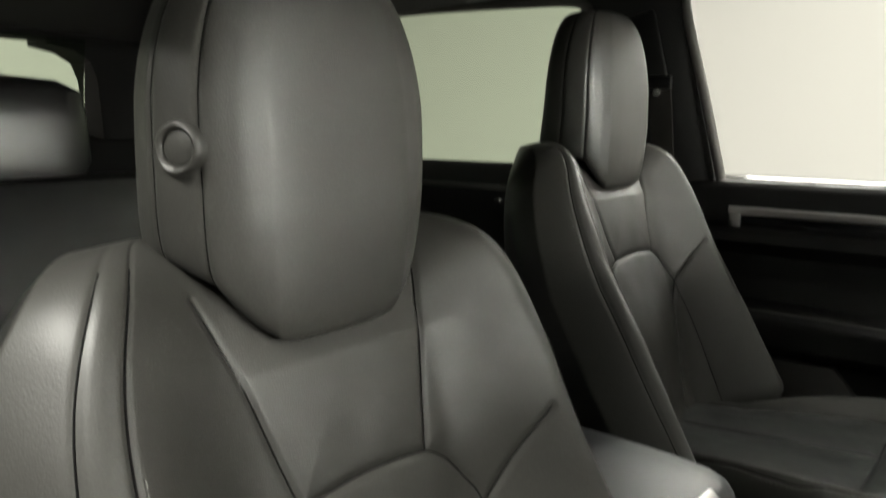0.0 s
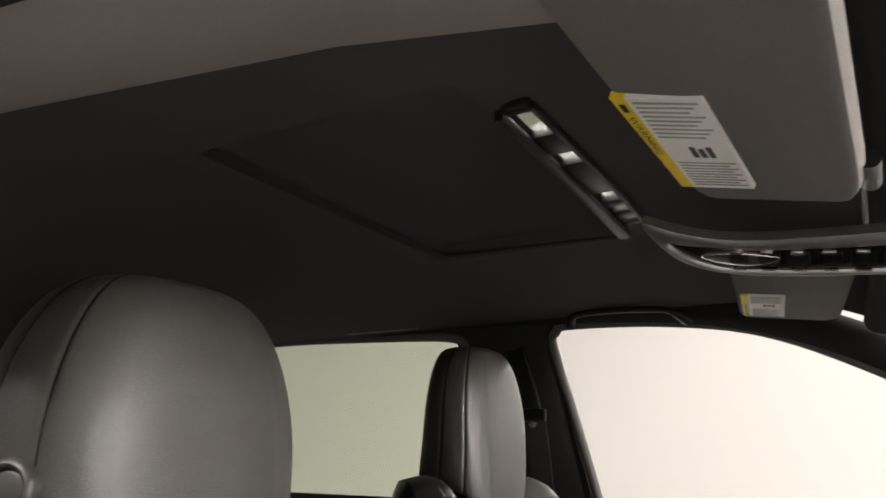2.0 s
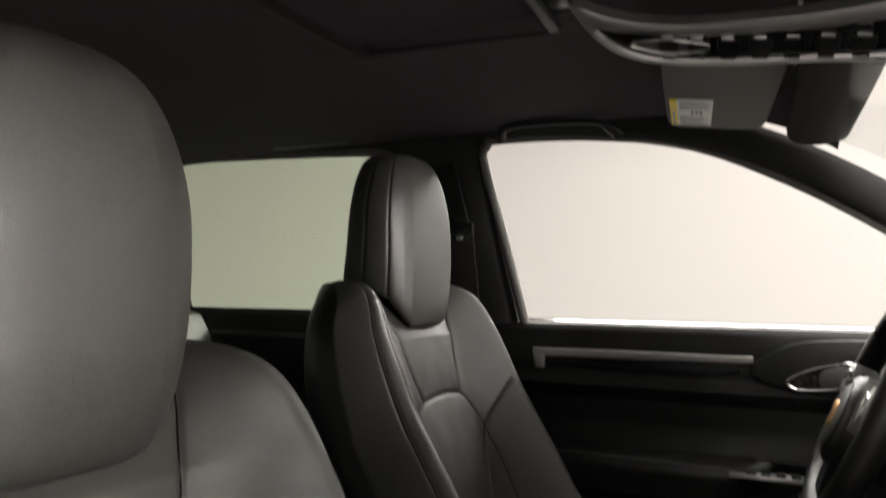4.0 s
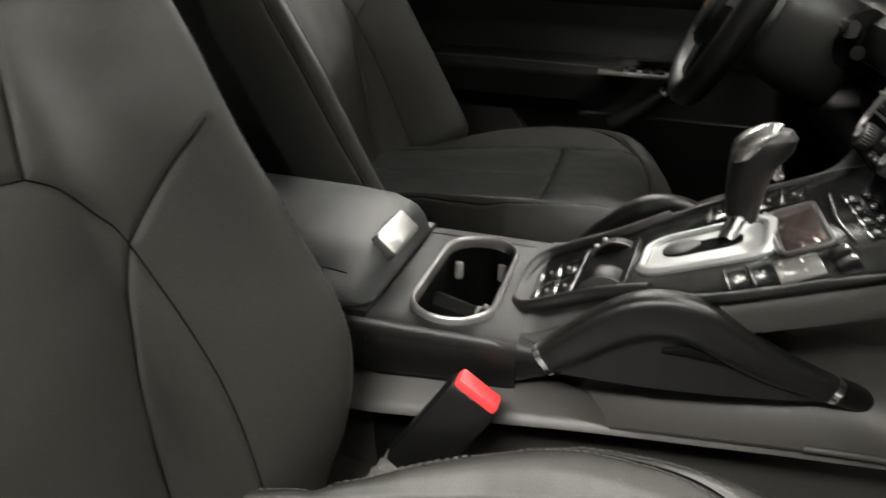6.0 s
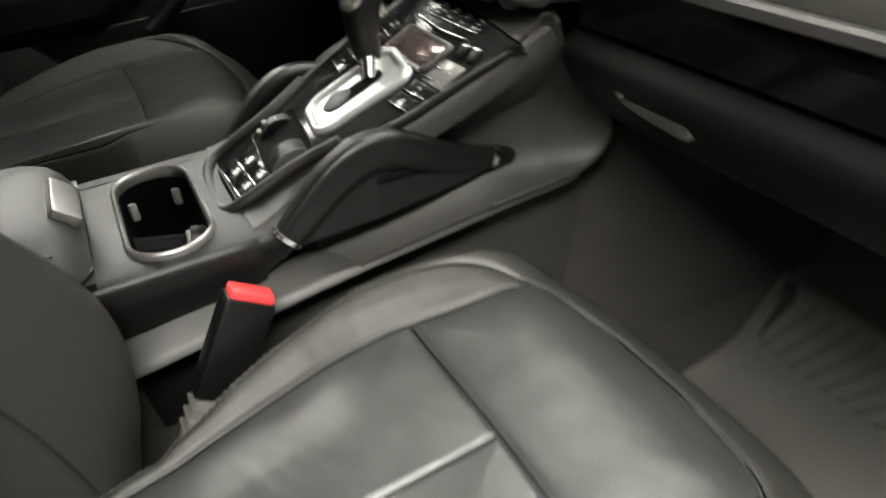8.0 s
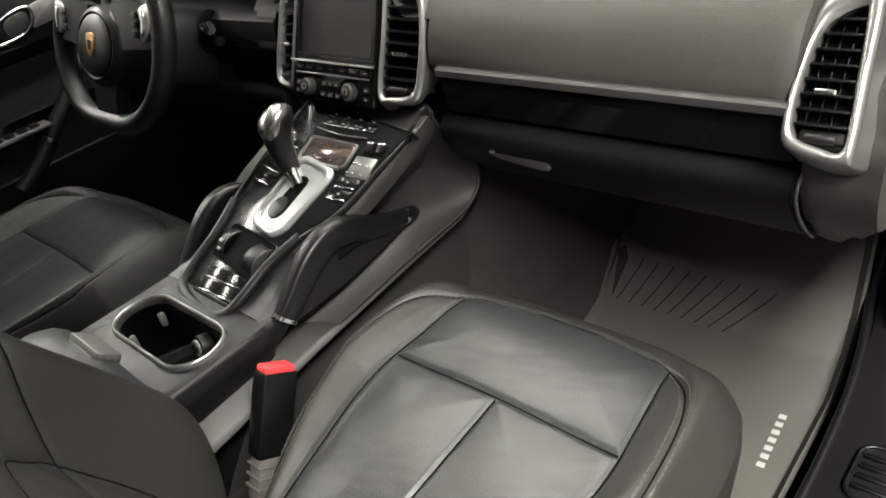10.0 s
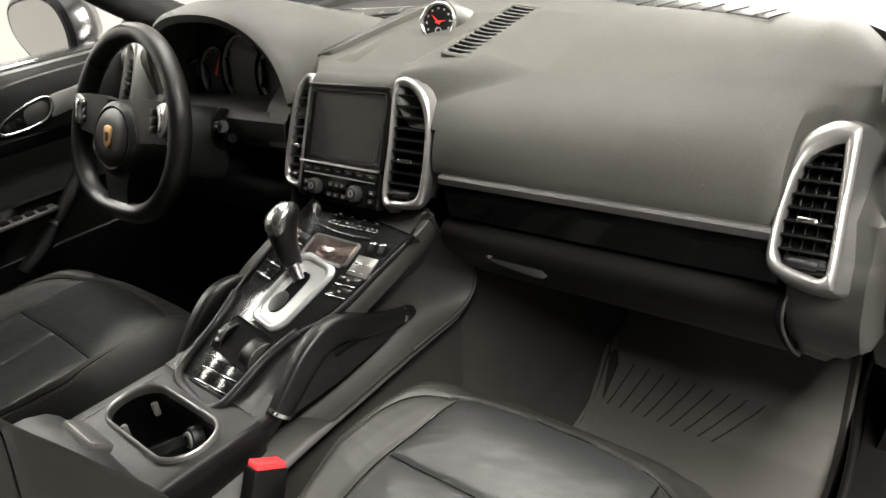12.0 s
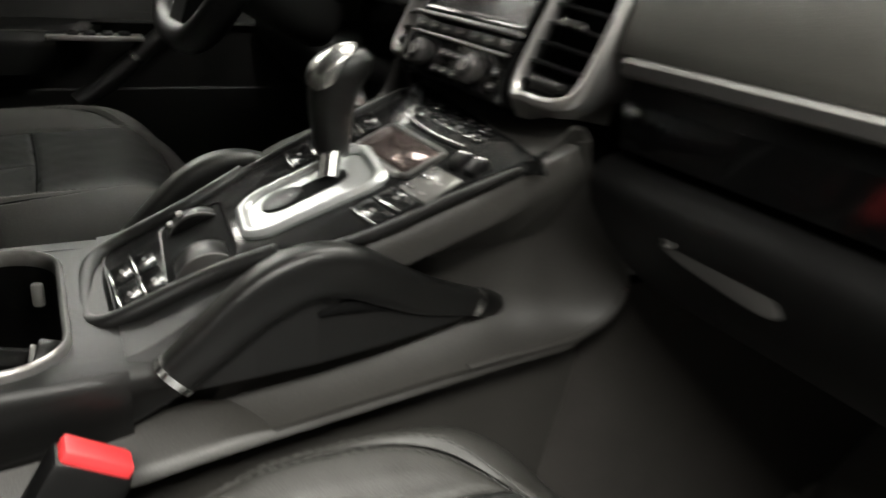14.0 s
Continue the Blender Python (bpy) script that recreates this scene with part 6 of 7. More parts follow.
part("handle_lever", plate(outline([(0.170, 1.134), (0.172, 1.160), (0.208, 1.168), (0.214, 1.152), (0.198, 1.137)], 3), DM @ Matrix.Translation((0, 0, 0.006)), 0.006, 0.0015), SILVER_DARK, pod, "silver door lever")
for k in range(3):
    part("lock_button", block((0.134 + 0.013 * k, 0.7065, 1.138 + 0.003 * k), (0.010, 0.004, 0.012), 0.0015), PLASTIC, pod)
part("silver_end", plate(outline([(0.224, 1.172), (0.262, 1.176), (0.300, 1.176), (0.296, 1.142), (0.255, 1.138), (0.216, 1.134), (0.226, 1.152)], 3), DM @ Matrix.Translation((0, 0, 0.004)), 0.008, 0.002), SILVER, pod, "satin silver blade running forward")
# armrest end: window switches and pull
part("switch_plate", block((0.092, 0.694, 0.9790), (0.130, 0.034, 0.008), 0.002), SILVER, door, "silver window switch plate")
for k in range(4):
    part("window_switch", block((0.062 + 0.023 * k, 0.690, 0.9845), (0.015, 0.022, 0.007), 0.002), PLASTIC_SMOOTH, door)
part("pull", sweep([(0.060, 0.690, 0.885), (0.100, 0.690, 0.912), (0.134, 0.692, 0.940), (0.170, 0.696, 0.972), (0.216, 0.702, 1.010), (0.275, 0.722, 1.058)], [0.030, 0.032, 0.030, 0.028, 0.028, 0.026], [0.022, 0.024, 0.026, 0.026, 0.026, 0.024], 6, up=(0, 1, 0)), PLASTIC, door, "black pull handle")
part("pull_band", sweep([(0.140, 0.692, 0.946), (0.146, 0.693, 0.951)], 0.030, 0.028, 2, up=(0, 1, 0)), CHROME, door, "chrome band")
part("armrest_line", sweep([(-0.41, 0.6865, 0.9895), (-0.20, 0.6865, 0.9885), (0.03, 0.6865, 0.9870)], 0.002, 0.002, 3), THREAD, door)
part("map_pocket", prism([(-0.30, 0.893), (-0.128, 0.893), (-0.045, 0.79), (0.02, 0.60), (-0.30, 0.60)], "y", 0.720, 0.748, 0.004), SKIRT, door, "grey map pocket edge")
# footwell of the driver's side stays in the dark below
part("outer_skin", block((-0.55, 0.86, 0.80), (3.3, 0.10, 0.86), 0.02), BODY, door)

# rear door
rear_door = thing("door_2", "black rear door panel in deep shade", "car door", kind="structure", at=(-0.9, 0.74, 0.6))
part("door_card", loft([[(x, 0.770, 1.236), (x, 0.735, 1.240), (x, 0.722, 1.225), (x, 0.716, 1.16), (x, 0.725, 1.10), (x, 0.745, 1.06), (x, 0.745, 0.98), (x, 0.70, 0.96), (x, 0.70, 0.92), (x, 0.745, 0.90), (x, 0.745, 0.55), (x, 0.78, 0.55), (x, 0.78, 1.236)] for x in (-1.65, -1.2, -0.8, -0.52)]), PLASTIC, rear_door)
part("silver_strip", block((-0.95, 0.716, 1.180), (0.44, 0.006, 0.012), 0.002), SILVER_DARK, rear_door)
part("door_handle", block((-0.876, 0.712, 1.150), (0.020, 0.010, 0.014), 0.003), CHROME, rear_door, "small chrome handle end")

# pillars and rails on both sides
for side, tag in ((1, "driver"), (-1, "passenger")):
    rail = tagged(part("trim", sweep([(0.600, side * 0.745, 1.205), (0.44, side * 0.735, 1.300), (0.300, side * 0.720, 1.412), (0.14, side * 0.708, 1.512), (-0.02, side * 0.700, 1.578), (-0.20, side * 0.695, 1.612), (-0.45, side * 0.692, 1.626), (-0.80, side * 0.695, 1.630), (-1.30, side * 0.705, 1.642), (-1.75, side * 0.70, 1.60)] if side > 0 else [(0.600, -0.765, 1.205), (0.46, -0.755, 1.300), (0.34, -0.715, 1.400), (0.20, -0.610, 1.500), (0.08, -0.565, 1.530), (-0.10, -0.590, 1.548), (-0.30, -0.610, 1.560), (-0.60, -0.63, 1.590), (-1.30, -0.66, 1.62), (-1.75, -0.67, 1.60)], 0.085, 0.070, 6, segs=18, power=2.6), SUEDE), "dark cloth-covered roof rail and windscreen pillar", "pillar", kind="structure")
    pil = tagged(part("pillar", sweep([(-0.465, side * 0.768, 1.13), (-0.478, side * 0.753, 1.23), (-0.512, side * 0.725, 1.40), (-0.540, side * 0.698, 1.56), (-0.550, side * 0.688, 1.62)], [0.05, 0.05, 0.05, 0.05, 0.05], [0.20, 0.20, 0.20, 0.22, 0.27], 6, up=(1, 0, 0), segs=18, power=3.0), SUEDE), "dark cloth-covered pillar between the doors", "pillar", kind="structure")
    tagged(part("pillar", sweep([(-1.36, side * 0.775, 1.20), (-1.42, side * 0.755, 1.40), (-1.48, side * 0.72, 1.62)], 0.06, 0.14, 6, up=(1, 0, 0), power=3.0), SUEDE), "dark cloth-covered rear pillar", "pillar", kind="structure")
tagged(part("trim", sweep([(-0.362, 0.742, 1.226), (-0.400, 0.716, 1.40), (-0.432, 0.690, 1.545), (-0.424, 0.682, 1.578), (-0.390, 0.680, 1.590), (-0.20, 0.684, 1.582), (-0.03, 0.688, 1.552), (0.14, 0.696, 1.475), (0.30, 0.708, 1.375), (0.46, 0.722, 1.262)], 0.016, 0.020, 6, segs=12), RUBBER), "black rubber window seal", "seal", kind="structure")
tagged(part("trim", sweep([(-0.640, 0.742, 1.24), (-0.620, 0.70, 1.45), (-0.625, 0.682, 1.550), (-0.66, 0.678, 1.580), (-0.80, 0.68, 1.592), (-1.15, 0.686, 1.605), (-1.28, 0.69, 1.596), (-1.325, 0.70, 1.55), (-1.30, 0.745, 1.24)], 0.016, 0.020, 6, segs=12), RUBBER), "black rubber window seal", "seal", kind="structure")


def pane(name, corners, mat, label, thick=0.004):
    c = [Vector(p) for p in corners]
    nrm = (c[1] - c[0]).cross(c[-1] - c[0]).normalized() * thick
    ob = solo(name, loft([c, [p + nrm for p in c]]), mat, label, "window", "structure", smooth=False)
    ob.visible_shadow = False
    return ob


pane("window_1", [(-0.40, 0.762, 1.20), (0.60, 0.752, 1.20), (0.42, 0.735, 1.33), (0.28, 0.722, 1.43), (0.0, 0.70, 1.585), (-0.42, 0.688, 1.625)], CLEAR, "clear closed side window by the driver's seat")
pane("window_2", [(-1.38, 0.765, 1.20), (-0.55, 0.765, 1.20), (-0.60, 0.690, 1.635), (-1.42, 0.700, 1.65)], TINTED, "green tinted rear side window")
pane("window_3", [(-2.32, -0.50, 1.28), (-2.32, 0.40, 1.28), (-2.18, 0.36, 1.60), (-2.18, -0.46, 1.60)], TINTED, "green tinted tailgate window")
pane("window_4", [(0.86, -0.72, 1.19), (0.86, 0.72, 1.19), (0.14, 0.62, 1.56), (0.14, -0.62, 1.56)], CLEAR, "clear windscreen")
# tail of the body
tail = thing("tailgate", "dark tailgate and rear body with a window", "tailgate", kind="structure", at=(-2.3, 0, 0.8))
part("lower", block((-2.36, 0, 0.90), (0.10, 1.60, 0.76), 0.02), PLASTIC, tail)
for side in (1, -1):
    part("corner", loft([[(-2.40, side * y0, z), (-2.40, side * 0.78, z), (-2.20, side * 0.78, z), (-2.26, side * y0, z)] for y0, z in ((0.44, 1.27), (0.43, 1.46), (0.41, 1.515), (0.36, 1.545), (0.28, 1.56), (0.28, 1.66))]), SUEDE, tail)
    part("quarter", block((-1.91, side * 0.76, 1.0), (0.98, 0.05, 1.3), 0.01), PLASTIC, tail)
part("upper", block((-2.26, 0, 1.62), (0.16, 1.4, 0.10), 0.02), SUEDE, tail)
part("quarter_block", block((-1.60, -0.84, 1.12), (2.0, 0.10, 0.30), 0.02), BODY, tail)

# passenger side: rear door closed, front doorway open
near_door = thing("door_3", "black rear door panel behind the passenger seat", "car door", kind="structure", at=(-1.1, -0.76, 0.6))
part("door_card", loft([[(x, -0.770, 1.236), (x, -0.735, 1.240), (x, -0.722, 1.225), (x, -0.720, 1.10), (x, -0.745, 1.06), (x, -0.745, 0.55), (x, -0.78, 0.55), (x, -0.78, 1.236)] for x in (-1.65, -0.62)]), PLASTIC, near_door, smooth=False)
part("outer_skin", block((-1.40, -0.86, 0.80), (1.7, 0.10, 0.86), 0.02), BODY, near_door)
pane("window_5", [(-1.38, -0.765, 1.20), (-0.62, -0.765, 1.20), (-0.66, -0.70, 1.60), (-1.42, -0.71, 1.62)][::-1], TINTED, "green tinted rear side window, passenger side")

# door mirror outside
mirror = thing("door_mirror", "black door mirror outside the driver's window", "door mirror", at=(0.42, 1.0, 1.22))
MM = facing((0.35, 0.985, 1.262), (-0.93, -0.30, 0.0))
oval_m = outline([(-0.085, 0.0), (-0.075, 0.055), (-0.02, 0.072), (0.05, 0.066), (0.082, 0.03), (0.078, -0.035), (0.03, -0.066), (-0.045, -0.058)], 5)
part("housing", loft([[spot(MM, a, b, 0.004) for a, b in oval_m], [spot(MM, a * 1.10, b * 1.12, -0.006) for a, b in oval_m], [spot(MM, a * 1.08, b * 1.10, -0.05) for a, b in oval_m], [spot(MM, a * 0.7, b * 0.75, -0.11) for a, b in oval_m], [spot(MM, a * 0.2, b * 0.2, -0.13) for a, b in oval_m]]), BODY, mirror)
part("mirror_glass", plate([(a * 0.93, b * 0.93) for a, b in oval_m], MM @ Matrix.Translation((0, 0, 0.006)), 0.004), MIRROR, mirror, "silvered mirror glass")
part("foot", sweep([(0.40, 0.94, 1.215), (0.42, 0.86, 1.195), (0.43, 0.80, 1.18)], [0.06, 0.05, 0.07], [0.03, 0.03, 0.05], 4), BODY, mirror)
part("sail", prism([(0.38, 1.225), (0.60, 1.20), (0.47, 1.30)], "y", 0.735, 0.760, 0.003), PLASTIC, mirror)

# seat belt on the far pillar
belt = thing("seat_belt", "black woven seat belt hanging from the pillar", "seat belt", at=(-0.47, 0.69, 1.4))
part("strap", sweep([(-0.470, 0.672, 1.405), (-0.462, 0.680, 1.30), (-0.455, 0.690, 1.15), (-0.44, 0.70, 0.95)], 0.046, 0.003, 5, up=(0, 1, 0), power=6), CARPET, belt)
part("loop", block((-0.474, 0.668, 1.412), (0.060, 0.012, 0.026), 0.005), PLASTIC_SMOOTH, belt)
part("loop_bolt", rod((-0.470, 0.664, 1.394), (-0.470, 0.656, 1.394), 0.008, segs=18, bevel=0.001), CHROME, belt, "chrome bolt")
part("guide", block((-0.495, 0.676, 1.47), (0.05, 0.012, 0.16), 0.005, Matrix.Rotation(radians(-15), 4, "Y")), PLASTIC, belt)

# belt buckle
for base in ((0.0, -0.150, 0.80),):
    buckle = thing("belt_buckle", "black belt buckle with a red release button on a stalk", "belt buckle", at=base)
    t0, t1 = Vector((0.014, -0.146, 0.864)), Vector((-0.038, -0.160, 0.785))
    d = (t0 - t1).normalized()
    sidev = Vector((0, 1, 0))
    nrm = d.cross(sidev).normalized()
    rotm = Matrix((sidev, nrm, d)).transposed().to_4x4()
    part("body", block((t0 + t1) / 2, (0.024, 0.046, (t0 - t1).length), 0.005, rotm), PLASTIC_SMOOTH, buckle)
    part("release_button", block(t0 + d * 0.001, (0.019, 0.040, 0.010), 0.003, rotm), RED, buckle, "red release button")
    part("boot", block(t1 - d * 0.022, (0.022, 0.040, 0.055), 0.006, rotm), RUBBER, buckle, "ribbed black boot")
    for k in range(3):
        part("rib", block(t1 - d * (0.008 + 0.012 * k), (0.025, 0.043, 0.003), 0.001, rotm), RUBBER, buckle)

# ---- roof ----
SUN = (-0.425, -0.128, -0.270, 0.200)


def roof_z(x, y):
    return 1.618 - 0.016 * (abs(y) / 0.66) ** 4 - 0.055 * max(0, (x + 0.04) / 0.20) ** 2 - 0.03 * max(0, (-1.2 - x) / 1.0) ** 2


def step(v, w):
    t = max(0.0, min(1.0, v / w))
    return t * t * (3 - 2 * t)


def lining_z(x, y):
    x0, x1, y0, y1 = SUN
    inside = step(x - x0, 0.030) * step(x1 - x, 0.014) * step(y - y0, 0.030) * step(y1 - y, 0.014)
    lip = step(x - x0 + 0.03, 0.02) * step(x1 + 0.03 - x, 0.02) * step(y - y0 + 0.03, 0.02) * step(y1 + 0.03 - y, 0.02)
    return roof_z(x, y) - 0.003 * lip + 0.016 * inside


def roof_grid(nx, ny, fn, cut):
    """A sheet over the cabin; cells where cut(x, y) is true are left open."""
    xs = [-2.25 + 2.45 * i / nx for i in range(nx + 1)]
    yv = [-0.665 + 1.33 * j / ny for j in range(ny + 1)]
    verts = [(x, y, fn(x, y)) for x in xs for y in yv]
    faces = []
    for i in range(nx):
        for j in range(ny):
            if cut((xs[i] + xs[i + 1]) / 2, (yv[j] + yv[j + 1]) / 2):
                continue
            a = i * (ny + 1) + j
            faces.append((a, a + 1, a + ny + 2, a + ny + 1))
    return bm_of(verts, faces)


def gap_in_roof(x, y):
    return -0.112 < x < -0.090 and -0.200 < y < 0.130


lining = solo("ceiling_lining", roof_grid(245, 133, lining_z, gap_in_roof), HEADLINER, "dark grey cloth roof lining round a closed sunroof blind", "headliner", "structure")
skin = solo("roof_skin", roof_grid(122, 66, lambda x, y: roof_z(x, y) + 0.032, lambda x, y: -0.19 < x < -0.08 and -0.24 < y < 0.27), BODY, "dark painted car roof", "car roof", "structure")
tagged(part("trim", sweep([(0.17, -0.60, 1.545), (0.185, -0.3, 1.556), (0.19, 0, 1.560), (0.185, 0.3, 1.556), (0.17, 0.60, 1.545)], 0.09, 0.05, 6, segs=16, power=2.6), SUEDE), "dark windscreen header", "header", kind="structure")
bar = thing("sunroof_deflector", "dark wind deflector bar with light openings at the sunroof's front edge", "wind deflector", at=(-0.09, -0.02, 1.61))
part("bar", sweep([(-0.115, -0.212, 1.606), (-0.118, -0.02, 1.606), (-0.121, 0.160, 1.602)], [0.008, 0.011, 0.016], 0.010, 6, power=4), PLASTIC, bar)
part("front_bar", sweep([(-0.088, -0.205, 1.612), (-0.088, -0.02, 1.613), (-0.090, 0.140, 1.611)], 0.006, 0.008, 6, power=4), PLASTIC, bar)
for y, w in ((-0.205, 0.012), (-0.128, 0.046), (-0.030, 0.095), (0.057, 0.024), (0.101, 0.030), (0.134, 0.010)):
    part("bridge", block((-0.101, y, 1.616), (0.026, w, 0.016), 0.003), PLASTIC, bar)
glass_roof = solo("window_6", block((-0.135, 0.015, 1.655), (0.13, 0.54, 0.004), 0), TINTED, "clear glass over the sunroof's front gap", "window", "structure", smooth=False)
glass_roof.visible_shadow = False


# dark strips laid in for the shadow gaps round the sunroof blind
for line, wide in (([(-0.412, -0.262, 1.6165), (-0.410, -0.03, 1.6170), (-0.405, 0.186, 1.6165)], 0.022), ([(-0.405, 0.190, 1.6165), (-0.27, 0.200, 1.6165), (-0.130, 0.208, 1.6160)], 0.012)):
    tagged(part("trim", sweep(line, wide, 0.004, 5, segs=10, power=3), SUEDE), "dark strip for the shadow gap round the sunroof blind", "sunroof seal", kind="structure")
# cloth-covered roof rail over the open doorway
def cant_rail(u, v):
    x = -0.60 + 0.72 * u
    yi = float(np.interp(x, [-0.6, -0.446, -0.156, 0.0, 0.12], [-0.450, -0.433, -0.381, -0.331, -0.290]))
    yo = float(np.interp(x, [-0.6, -0.3, -0.1, 0.12], [-0.625, -0.605, -0.585, -0.560]))
    zi = min(lining_z(x, yi) - 0.004, 1.600) - 0.02 * max(0.0, x) / 0.12
    zo = float(np.interp(x, [-0.6, -0.3, -0.1, 0.12], [1.578, 1.550, 1.535, 1.515]))
    y = yi + (yo - yi) * v
    return (x, y, zi + (zo - zi) * v - 0.012 * math.sin(math.pi * v) ** 0.7)


tagged(part("trim", shell(cant_rail, 60, 24, -0.006), RAIL_CLOTH), "grey-brown cloth-covered roof rail over the open doorway", "roof rail", kind="structure")
# edge highlight of the rail, put in as a pale strip
solo("trim", sweep([cant_rail(0.20 + 0.05 * k, 0.035 + 0.004 * (k % 2)) for k in range(8)], 0.0035, 0.003, 4, segs=8), GREYPRINT, "pale line for the highlight on the roof rail cover's edge", "rail edge", "structure")

# sun visors: corners rear outer, front outer, front inner, rear inner
VISORS = {-1: ((0.016, -0.60, 1.525), (0.132, -0.60, 1.484), (0.139, -0.235, 1.476), (0.040, -0.222, 1.500)),
          1: ((-0.046, 0.520, 1.550), (0.095, 0.520, 1.532), (0.135, 0.255, 1.560), (-0.015, 0.240, 1.572))}


def visor_at(side, u, v, lift=0.0):
    """A spot on a visor: u from its rear to its front edge, v from its outer to its inner end."""
    c = [Vector(p) for p in VISORS[side]]
    p = (c[0] * (1 - u) + c[1] * u) * (1 - v) + (c[3] * (1 - u) + c[2] * u) * v
    n = (c[1] - c[0]).cross(c[3] - c[0]).normalized()
    return p - n * (lift if n.z > 0 else -lift)


def visor_board(side):
    """A slab with rounded corners and edges."""
    line = [(0.5 + a, 0.5 + b) for a, b in ring_outline(0.5, 0.5, 0.12, 6)]
    mid = [(0.5 + (u - 0.5) * 0.965, 0.5 + (v - 0.5) * 0.985) for u, v in line]
    inner = [(0.5 + (u - 0.5) * 0.90, 0.5 + (v - 0.5) * 0.96) for u, v in line]
    loops = [[visor_at(side, u, v, z) for u, v in pts] for pts, z in ((inner, -0.018), (mid, -0.016), (line, -0.009), (mid, -0.0018), (inner, 0.0))]
    return loft(loops)


for side in (-1, 1):
    visor = thing("sun_visor", "dark cloth sun visor folded against the roof", "sun visor", "sun visors", at=VISORS[side][3])
    part("board", visor_board(side), VISOR_CLOTH, visor)
    c = Vector(VISORS[side][2])
    part("hinge", rod(c + Vector((0.004, side * 0.05, 0.012)), c + Vector((0.004, side * 0.01, 0.012)), 0.006), PLASTIC_SMOOTH, visor)


def warning_label(side, u0, u1, v0, v1):
    """White label with a yellow band; its writing as plain bars."""
    label = thing("warning_label", "white and yellow warning label stuck to the sun visor", "label", "visor labels", at=visor_at(side, u0, v0))

    def sticker(a, b, c, d, lift, mat, name):
        spots = ((a, c), (b, c), (b, d), (a, d))
        return part(name, loft([[visor_at(side, u, v, lift) for u, v in spots], [visor_at(side, u, v, -0.001) for u, v in spots]]), mat, label, smooth=False)
    w, h = u1 - u0, v1 - v0
    sticker(u0 + 0.17 * w, u1, v0, v1, 0.0030, WHITE, "sheet")
    sticker(u0, u0 + 0.17 * w, v0, v1, 0.0030, YELLOW, "yellow_band")
    for k in range(9):
        v = v0 + 0.035 * h + 0.375 * h * k / 9
        sticker(u0 + 0.23 * w, u1 - 0.07 * w - 0.07 * w * (k % 3), v, v + 0.016 * h, 0.0034, GREYPRINT, "text_bar")
        v = v0 + 0.66 * h + 0.32 * h * k / 9
        sticker(u0 + 0.23 * w, u1 - 0.05 * w - 0.09 * w * (k % 2), v, v + 0.014 * h, 0.0034, GREYPRINT, "text_bar")
    for k in range(3):
        sticker(u0 + (0.50 + 0.10 * k) * w, u0 + (0.57 + 0.10 * k) * w, v0 + (0.48 + 0.02 * (k % 2)) * h, v0 + 0.60 * h, 0.0034, PLASTIC_SMOOTH, "pictogram")
    sticker(u0 + 0.05 * w, u0 + 0.12 * w, v0 + 0.06 * h, v0 + 0.13 * h, 0.0034, PLASTIC_SMOOTH, "sign_mark")
    if side > 0:
        sticker(u0 + 0.06 * w, u0 + 0.11 * w, v0 + 0.20 * h, v0 + 0.60 * h, 0.0034, GREYPRINT, "text_bar")
        return
    letters = bpy.data.curves.new("word", "FONT")
    letters.body, letters.size, letters.extrude = "WARNING", 1.0, 0.01
    shape = bpy.data.objects.new("word", letters)
    flat = bpy.data.meshes.new_from_object(shape)
    pts = [v.co.copy() for v in flat.vertices]
    faces = [tuple(p.vertices) for p in flat.polygons]
    wide, tall = max(p.x for p in pts), max(p.y for p in pts)
    part("lettering", ([visor_at(side, u0 + (0.045 + 0.085 * p.y / tall) * w, v0 + (0.17 + 0.40 * p.x / wide) * h, 0.0035) for p in pts], faces), PLASTIC_SMOOTH, label, smooth=False)
    bpy.data.objects.remove(shape)
    bpy.data.meshes.remove(flat)


warning_label(-1, 0.02, 0.45, 0.575, 0.905)
warning_label(1, 0.06, 0.46, 0.10, 0.50)

# overhead console with chrome surround
over = thing("overhead_console", "chrome-framed overhead console with dark switches and map lamps", "overhead console", at=(0.07, 0.06, 1.54))
OM = facing((0.05, 0.085, 1.514), (-0.15, -0.42, -1.0), (0, 1, 0))


def leaf(pts):
    """A smooth outline in the console's plane, from its plan."""
    return [(0.05 - v.x, (v.y - 0.085) / 0.92) for v in smooth_line([(x, y, 0) for x, y in pts], 4, True)]


leaf_out = leaf([(-0.066, 0.010), (-0.037, 0.022), (0.0, 0.032), (0.042, 0.034), (0.10, 0.028), (0.155, 0.020), (0.24, 0.006), (0.24, 0.070), (0.152, 0.080), (0.069, 0.088), (0.010, 0.087), (-0.028, 0.075), (-0.052, 0.050)])
leaf_in = leaf([(-0.046, 0.040), (-0.025, 0.044), (0.0, 0.046), (0.042, 0.049), (0.10, 0.045), (0.155, 0.038), (0.23, 0.026), (0.23, 0.062), (0.152, 0.072), (0.069, 0.080), (0.012, 0.079), (-0.018, 0.069), (-0.037, 0.055)])
part("surround", frame_ring(leaf_out, leaf_in, OM, 0.014, 0.003), SILVER, over, "satin silver surround")
part("lamp_bowl", plate(leaf_in, OM @ Matrix.Translation((0, 0, -0.006)), 0.01), PIANO, over)
OROT = OM.to_3x3().to_4x4()


def on_leaf(x, y, c=0.0):
    return spot(OM, 0.05 - x, (y - 0.085) / 0.92, c)


